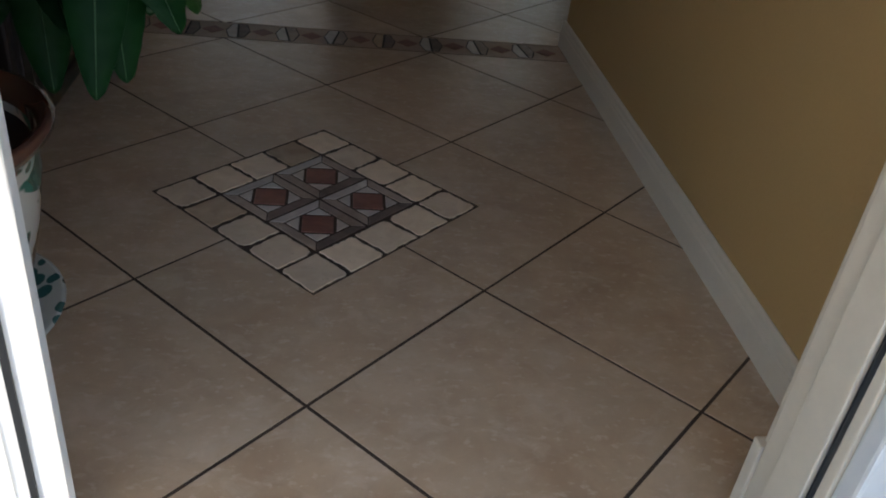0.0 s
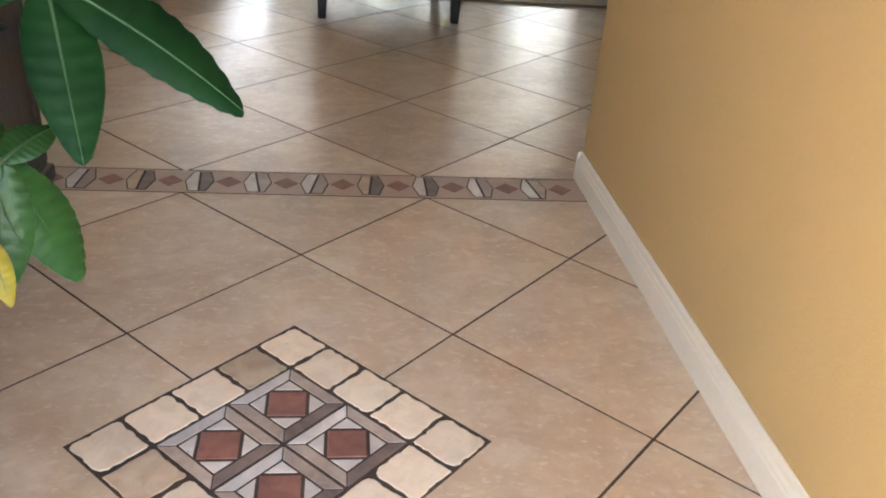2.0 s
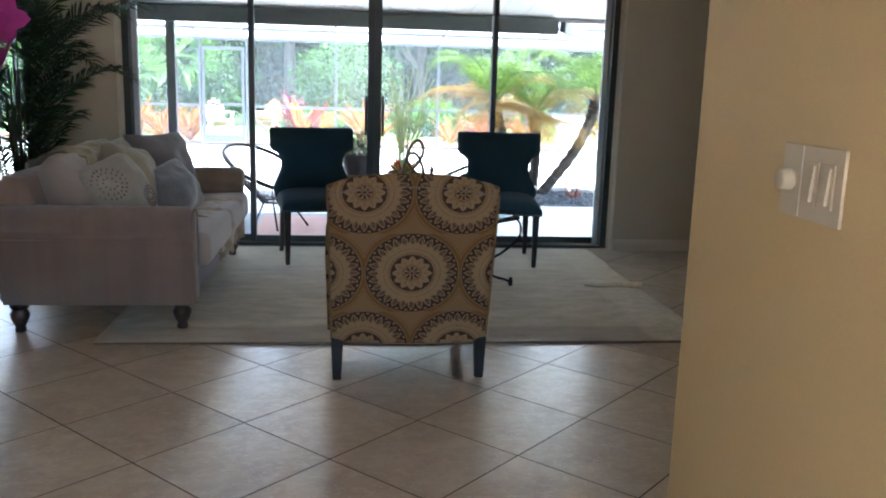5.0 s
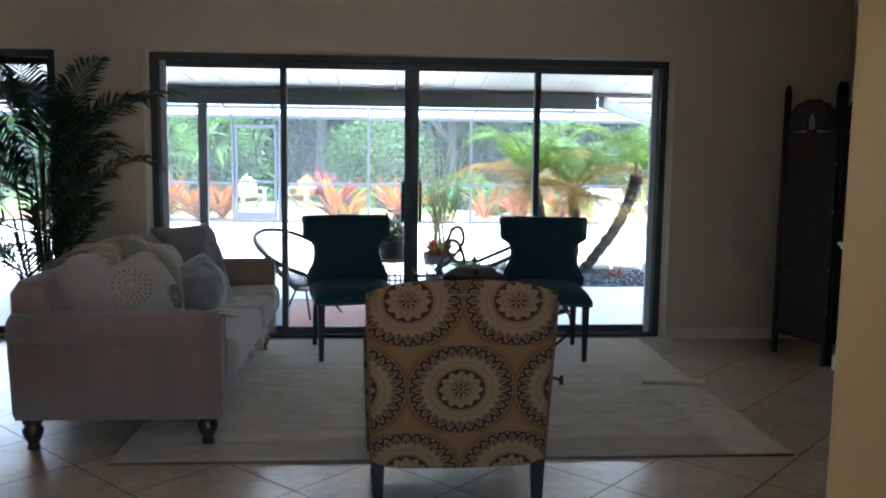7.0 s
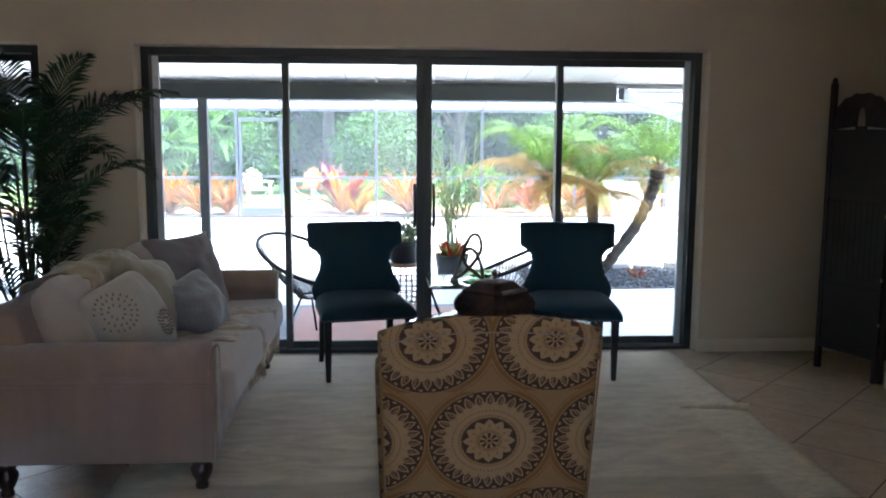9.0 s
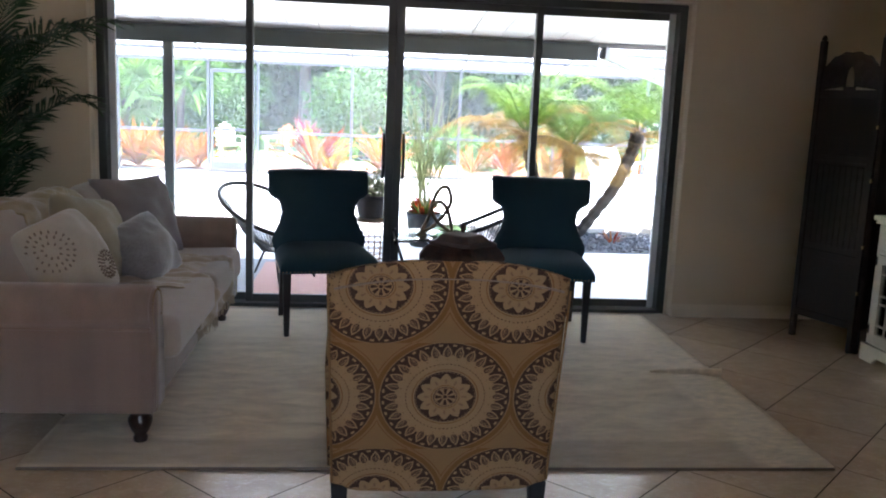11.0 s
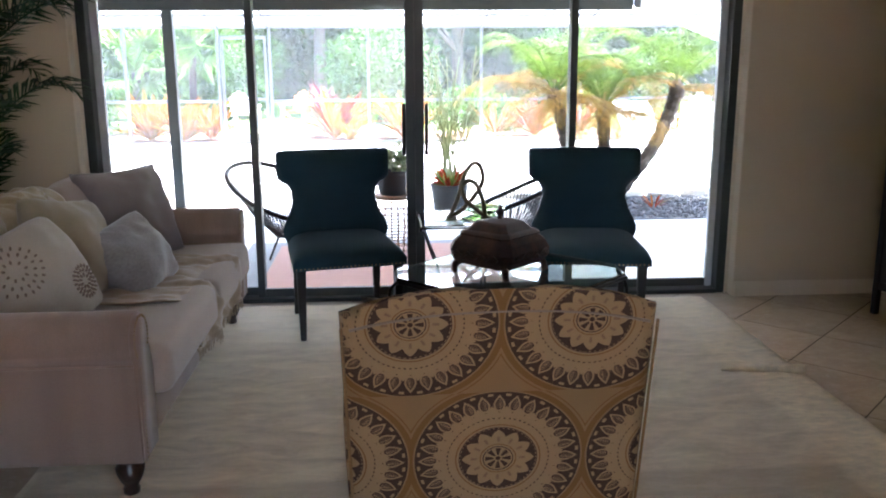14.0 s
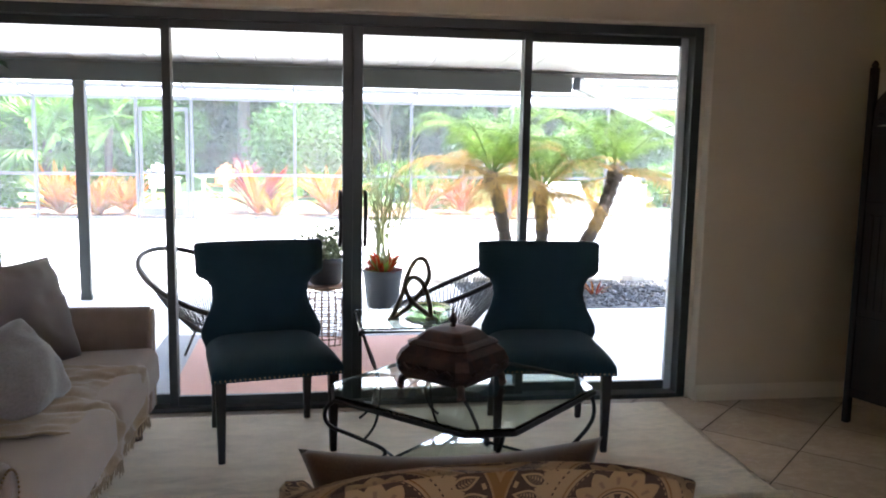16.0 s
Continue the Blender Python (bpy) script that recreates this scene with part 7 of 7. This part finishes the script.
def adirondack(at, turn, s=0.85, seat_mat="resin", label="white resin adirondack chair on the lawn"):
    ob = thing("garden_chair", label, "chair", at, turn, "white garden chairs")
    for k in range(5):
        x = -0.22 + 0.11 * k
        top = 0.95 - 0.06 * abs(k - 2) ** 1.4
        local("back_slat", moved(box(-0.048, 0.048, -0.01, 0.01, 0, top - 0.28, 0.004, 1), Matrix.Translation((x, 0.24, 0.28)) @ pose(0, 0, 0, -18, 0, 0)), seat_mat, ob)
        local("seat_slat", moved(box(-0.27, 0.27, -0.045, 0.045, -0.01, 0.01, 0.004, 1), Matrix.Translation((0, -0.30 + 0.115 * k, 0.37 - 0.02 * k)) @ pose(0, 0, 0, -8, 0, 0)), seat_mat, ob)
    for sx in (-1, 1):
        local("arm", box(sx * 0.33 - 0.06, sx * 0.33 + 0.06, -0.36, 0.30, 0.54, 0.565, 0.006, 1), "resin", ob)
        local("front_leg", box(sx * 0.31 - 0.04, sx * 0.31 + 0.04, -0.34, -0.26, 0.0, 0.54, 0.006, 1), "resin", ob)
        local("rear_leg", tube([(sx * 0.28, -0.25, 0.34), (sx * 0.28, 0.42, 0.0)], 0.035, 4), "resin", ob)
    ob.scale = (s, s, s)
    return ob


adirondack((-3.5, 19.0, GZ - 0.02), 25)
adirondack((-2.35, 19.6, GZ - 0.02), -20, 0.85, "orange_cloth", "white garden chair draped with an orange towel")
adirondack((4.50, 12.3, GZ), -30, 1.0, "resin", "white resin adirondack chair on the pool deck")
lounger = thing("pool_lounger", "white resin pool lounger on the sunlit deck", "lounger", (3.75, 11.6, GZ), 10, "pool loungers")
for k in range(9):
    local("slat", box(-0.30, 0.30, -0.75 + 0.145 * k, -0.63 + 0.145 * k, 0.30, 0.325, 0.005, 1), "resin", lounger)
for sx in (-1, 1):
    local("side_rail", box(sx * 0.31 - 0.025, sx * 0.31 + 0.025, -0.78, 0.62, 0.25, 0.33, 0.01, 2), "resin", lounger)
    for y in (-0.65, 0.45):
        local("leg", box(sx * 0.31 - 0.03, sx * 0.31 + 0.03, y - 0.04, y + 0.04, 0.0, 0.25, 0.008, 1), "resin", lounger)
local("backrest", moved(box(-0.30, 0.30, 0, 0.65, -0.015, 0.015, 0.008, 2), Matrix.Translation((0, 0.55, 0.32)) @ pose(0, 0, 0, 45, 0, 0)), "resin", lounger)

# ---- floor ----
P = 0.4605
D = P * 2**-0.5
STRIP0, STRIP1 = -0.788, -0.643
floor = tagged(part("floor", box(ROOM_L, ROOM_R, -2.9, WALL_Y + 0.076, -0.12, -0.0006), "grout"), "beige diagonal porcelain floor tiles with dark grout", "floor", "", "structure")


def clipped(poly, axis, value, keep_above):
    """An outline cut by a line x = value or y = value."""
    out = []
    s = 1 if keep_above else -1
    for k in range(len(poly)):
        a, b = poly[k], poly[(k + 1) % len(poly)]
        da, db = s * (a[axis] - value), s * (b[axis] - value)
        if da >= 0:
            out.append(a)
        if (da >= 0) != (db >= 0):
            f = da / (da - db)
            out.append((a[0] + f * (b[0] - a[0]), a[1] + f * (b[1] - a[1])))
    return out


def area(poly):
    return abs(sum(a[0] * b[1] - b[0] * a[1] for a, b in zip(poly, poly[1:] + poly[:1]))) / 2


def shrunk(poly, g):
    """A convex outline moved in by g."""
    n = len(poly)
    sign = 1 if sum(a[0] * b[1] - b[0] * a[1] for a, b in zip(poly, poly[1:] + poly[:1])) > 0 else -1
    lines = []
    for k in range(n):
        a, b = Vector(poly[k]), Vector(poly[(k + 1) % n])
        d = (b - a).normalized()
        nrm = Vector((-d.y, d.x)) * sign
        lines.append((a + nrm * g, d))
    out = []
    for k in range(n):
        (p, d), (q, e) = lines[k - 1], lines[k]
        cr = d.x * e.y - d.y * e.x
        if abs(cr) < 1e-6:
            out.append((q.x, q.y))
            continue
        s = ((q.x - p.x) * e.y - (q.y - p.y) * e.x) / cr
        out.append((p.x + d.x * s, p.y + d.y * s))
    return out


full = mesh_of("tile", prism(shrunk([(0, -D), (D, 0), (0, D), (-D, 0)], 0.0027), -0.008, 0.0, 0.0005))
full.materials.append(M["tile"])
MOS = (-0.313, -1.765)
MH = 0.355
rest = bmesh.new()


def lay_tile(cx, cy, y_low, y_high, near):
    poly = [(cx, cy - D), (cx + D, cy), (cx, cy + D), (cx - D, cy)]
    if cx + D < ROOM_L or cx - D > ROOM_R:
        return
    cut = poly
    for axis, value, above in ((1, y_low, True), (1, y_high, False), (0, ROOM_L, True), (0, ROOM_R, False)):
        cut = clipped(cut, axis, value, above) if len(cut) > 2 else []
    if len(cut) < 3 or area(cut) < 0.002:
        return
    notch = abs(cx - MOS[0]) < D * 1.1 and abs(cy - MOS[1]) < D * 1.1 and y_high < 0
    whole = area(cut) > 0.999 * P * P
    if notch:
        # the four tiles round the mosaic lose their inner corner
        ax = Vector((MOS[0] - cx, MOS[1] - cy)).normalized()
        ay = Vector((-ax.y, ax.x))
        c = Vector((cx, cy))
        g, r = 0.0027, D
        edge = MH * 1.0 + 0.003
        tip = (Vector(MOS) - ax * edge - c).dot(ax)
        # outline in (along ax, along ay), tile corners at +-D
        k = (r - g * 1.414)
        inner = tip
        side = (k - inner) / 2
        pts = [(-k, 0), (0, -k), (k - side - (k - side - inner) * 0.0, -side), (inner, 0), (k - side, side), (0, k)]
        ob = part("tile", prism([tuple(c + ax * a + ay * b) for a, b in pts], -0.008, 0.0), "tile", floor)
        return
    if whole and near:
        ob = new("tile", full)
        ob.location = (cx, cy, 0)
        ob.parent = floor
    elif near:
        part("tile", prism(shrunk(cut, 0.0027), -0.008, 0.0, 0.001), "tile", floor)
    else:
        prism(shrunk(cut, 0.0027), -0.008, 0.0, 0.001, bm=rest)


for i in range(-20, 14):
    for j in range(-10, 14):
        if (i + j) % 2:
            x, y = i * D, j * D
            if y + D > STRIP1 and y - D < WALL_Y + 0.07:
                lay_tile(x, y, STRIP1, WALL_Y + 0.07, -2.6 < x < 2.9)
            x, y = -0.313 + i * D, -1.113 + j * D
            if -2.95 < y + D and y - D < STRIP0 and -1.5 < x + D and x - D < 0.6:
                lay_tile(x, y, -2.62, STRIP0, True)
part("tile_rest", rest, "tile", floor)["kind"] = "stuff"

# border strip across the hall
strip = tagged(part("trim_floor_border", box(-1.36, 0.463, STRIP0 + 0.003, STRIP1 - 0.003, -0.02, -0.0001), plain("tan_border_stone", (0.40, 0.28, 0.20), 0.5, 0, 60, 0.15, 0.2)), "stone listello border with red diamonds and marble hexagons", "floor border", "", "structure")
PER = 0.1545
SY = (STRIP0 + STRIP1) / 2
for k in range(12):
    cx = 0.402 - k * PER
    part("diamond", prism(shrunk([(cx - 0.036, SY), (cx, SY - 0.037), (cx + 0.036, SY), (cx, SY + 0.037)], 0.001), -0.008, 0.0010, 0.0008), "red_stone", strip)
    hx = cx - PER / 2
    left, right = (("white_stone", "taupe_stone"), ("white_stone", "taupe_stone"), ("white_stone", "dark_stone"), ("taupe_light", "dark_stone"))[k % 4]
    sk = 0.010 * ((k % 5) - 2) / 2
    part("half_hexagon", prism(shrunk([(hx - 0.038, SY - 0.002), (hx - 0.023, SY - 0.061), (hx - 0.001 - sk, SY - 0.061), (hx - 0.001 + sk, SY + 0.061), (hx - 0.023, SY + 0.061)], 0.0022), -0.008, 0.0012, 0.0004), left, strip)
    part("half_hexagon", prism(shrunk([(hx + 0.001 - sk, SY - 0.061), (hx + 0.023, SY - 0.061), (hx + 0.038, SY + 0.002), (hx + 0.023, SY + 0.061), (hx + 0.001 + sk, SY + 0.061)], 0.0022), -0.008, 0.0012, 0.0004), right, strip)
    part("hexagon_joint", prism([(hx - 0.039, SY), (hx - 0.024, SY - 0.062), (hx + 0.024, SY - 0.062), (hx + 0.039, SY), (hx + 0.024, SY + 0.062), (hx - 0.024, SY + 0.062)], -0.008, 0.0004), "black_gap", strip)

# mosaic medallion set into the hall floor, turned with the tiles
mosaic = thing("floor_mosaic", "square stone mosaic of tumbled travertine round red marble squares", "floor mosaic", (MOS[0], MOS[1], 0), 45, "", "structure")
S = MH * 2**0.5
local("bed", box(-S / 2 + 0.002, S / 2 - 0.002, -S / 2 + 0.002, S / 2 - 0.002, -0.003, -0.0012), "grout", mosaic)
c5 = S / 5
rnd = random.Random(4)
for a in range(5):
    for b in range(5):
        if a in (0, 4) or b in (0, 4):
            x, y = -S / 2 + (a + 0.5) * c5, -S / 2 + (b + 0.5) * c5
            h = c5 / 2 - 0.0032
            pts = []
            for sx, sy in ((-1, -1), (1, -1), (1, 1), (-1, 1)):
                r = 0.004 + rnd.random() ** 2 * 0.016
                e1, e2 = (sx * h, sy * (h - r)), (sx * (h - r), sy * h)
                order = (e1, e2) if sx * sy > 0 else (e2, e1)
                mid = (sx * (h - r * 0.3), sy * (h - r * 0.3))
                for q in (order[0], mid, order[1]):
                    pts.append((x + q[0] + rnd.uniform(-0.0012, 0.0012), y + q[1] + rnd.uniform(-0.0012, 0.0012)))
            worn = []
            for u, w in zip(pts, pts[1:] + pts[:1]):
                worn.append(u)
                if abs(u[0] - w[0]) + abs(u[1] - w[1]) > 0.03:
                    for f in (0.12, 0.25, 0.38, 0.5, 0.62, 0.75, 0.88):
                        bite = 0.0 if rnd.random() < 0.45 else rnd.uniform(0.01, 0.075)
                        mx, my = u[0] + (w[0] - u[0]) * f, u[1] + (w[1] - u[1]) * f
                        worn.append((mx + (x - mx) * bite, my + (y - my) * bite))
            local("travertine_stone", prism(worn, -0.008, 0.001, 0.0015), "taupe_light" if (a, b) in ((3, 4), (0, 3)) else "travertine", mosaic)
q = 3 * c5 / 4
for sx in (-1, 1):
    for sy in (-1, 1):
        x, y = sx * q, sy * q
        o, i2 = q - 0.002, q * 0.66
        quads = ([(-o, -o), (o, -o), (i2, -i2), (-i2, -i2)], [(o, -o), (o, o), (i2, i2), (i2, -i2)], [(o, o), (-o, o), (-i2, i2), (i2, i2)], [(-o, o), (-o, -o), (-i2, -i2), (-i2, i2)])
        for quad, mt in zip(quads, ("dark_stone", "taupe_stone", "white_stone", "taupe_stone")):
            local("marble_strip", prism(shrunk([(x + u, y + v) for u, v in quad], 0.0012), -0.008, 0.0004, 0.001), mt, mosaic)
        local("red_square", prism([(x + u * (i2 - 0.003), y + v * (i2 - 0.003)) for u, v in ((0, -1), (1, 0), (0, 1), (-1, 0))], -0.008, 0.0008, 0.001), "red_stone", mosaic)
        for u, v in ((-1, -1), (1, -1), (1, 1), (-1, 1)):
            k = i2 - 0.001
            local("marble_triangle", prism(shrunk([(x + u * k, y + v * k), (x + u * 0.004, y + v * k), (x + u * k, y + v * 0.004)], 0.002), -0.008, 0.0004, 0.001), "white_stone", mosaic)
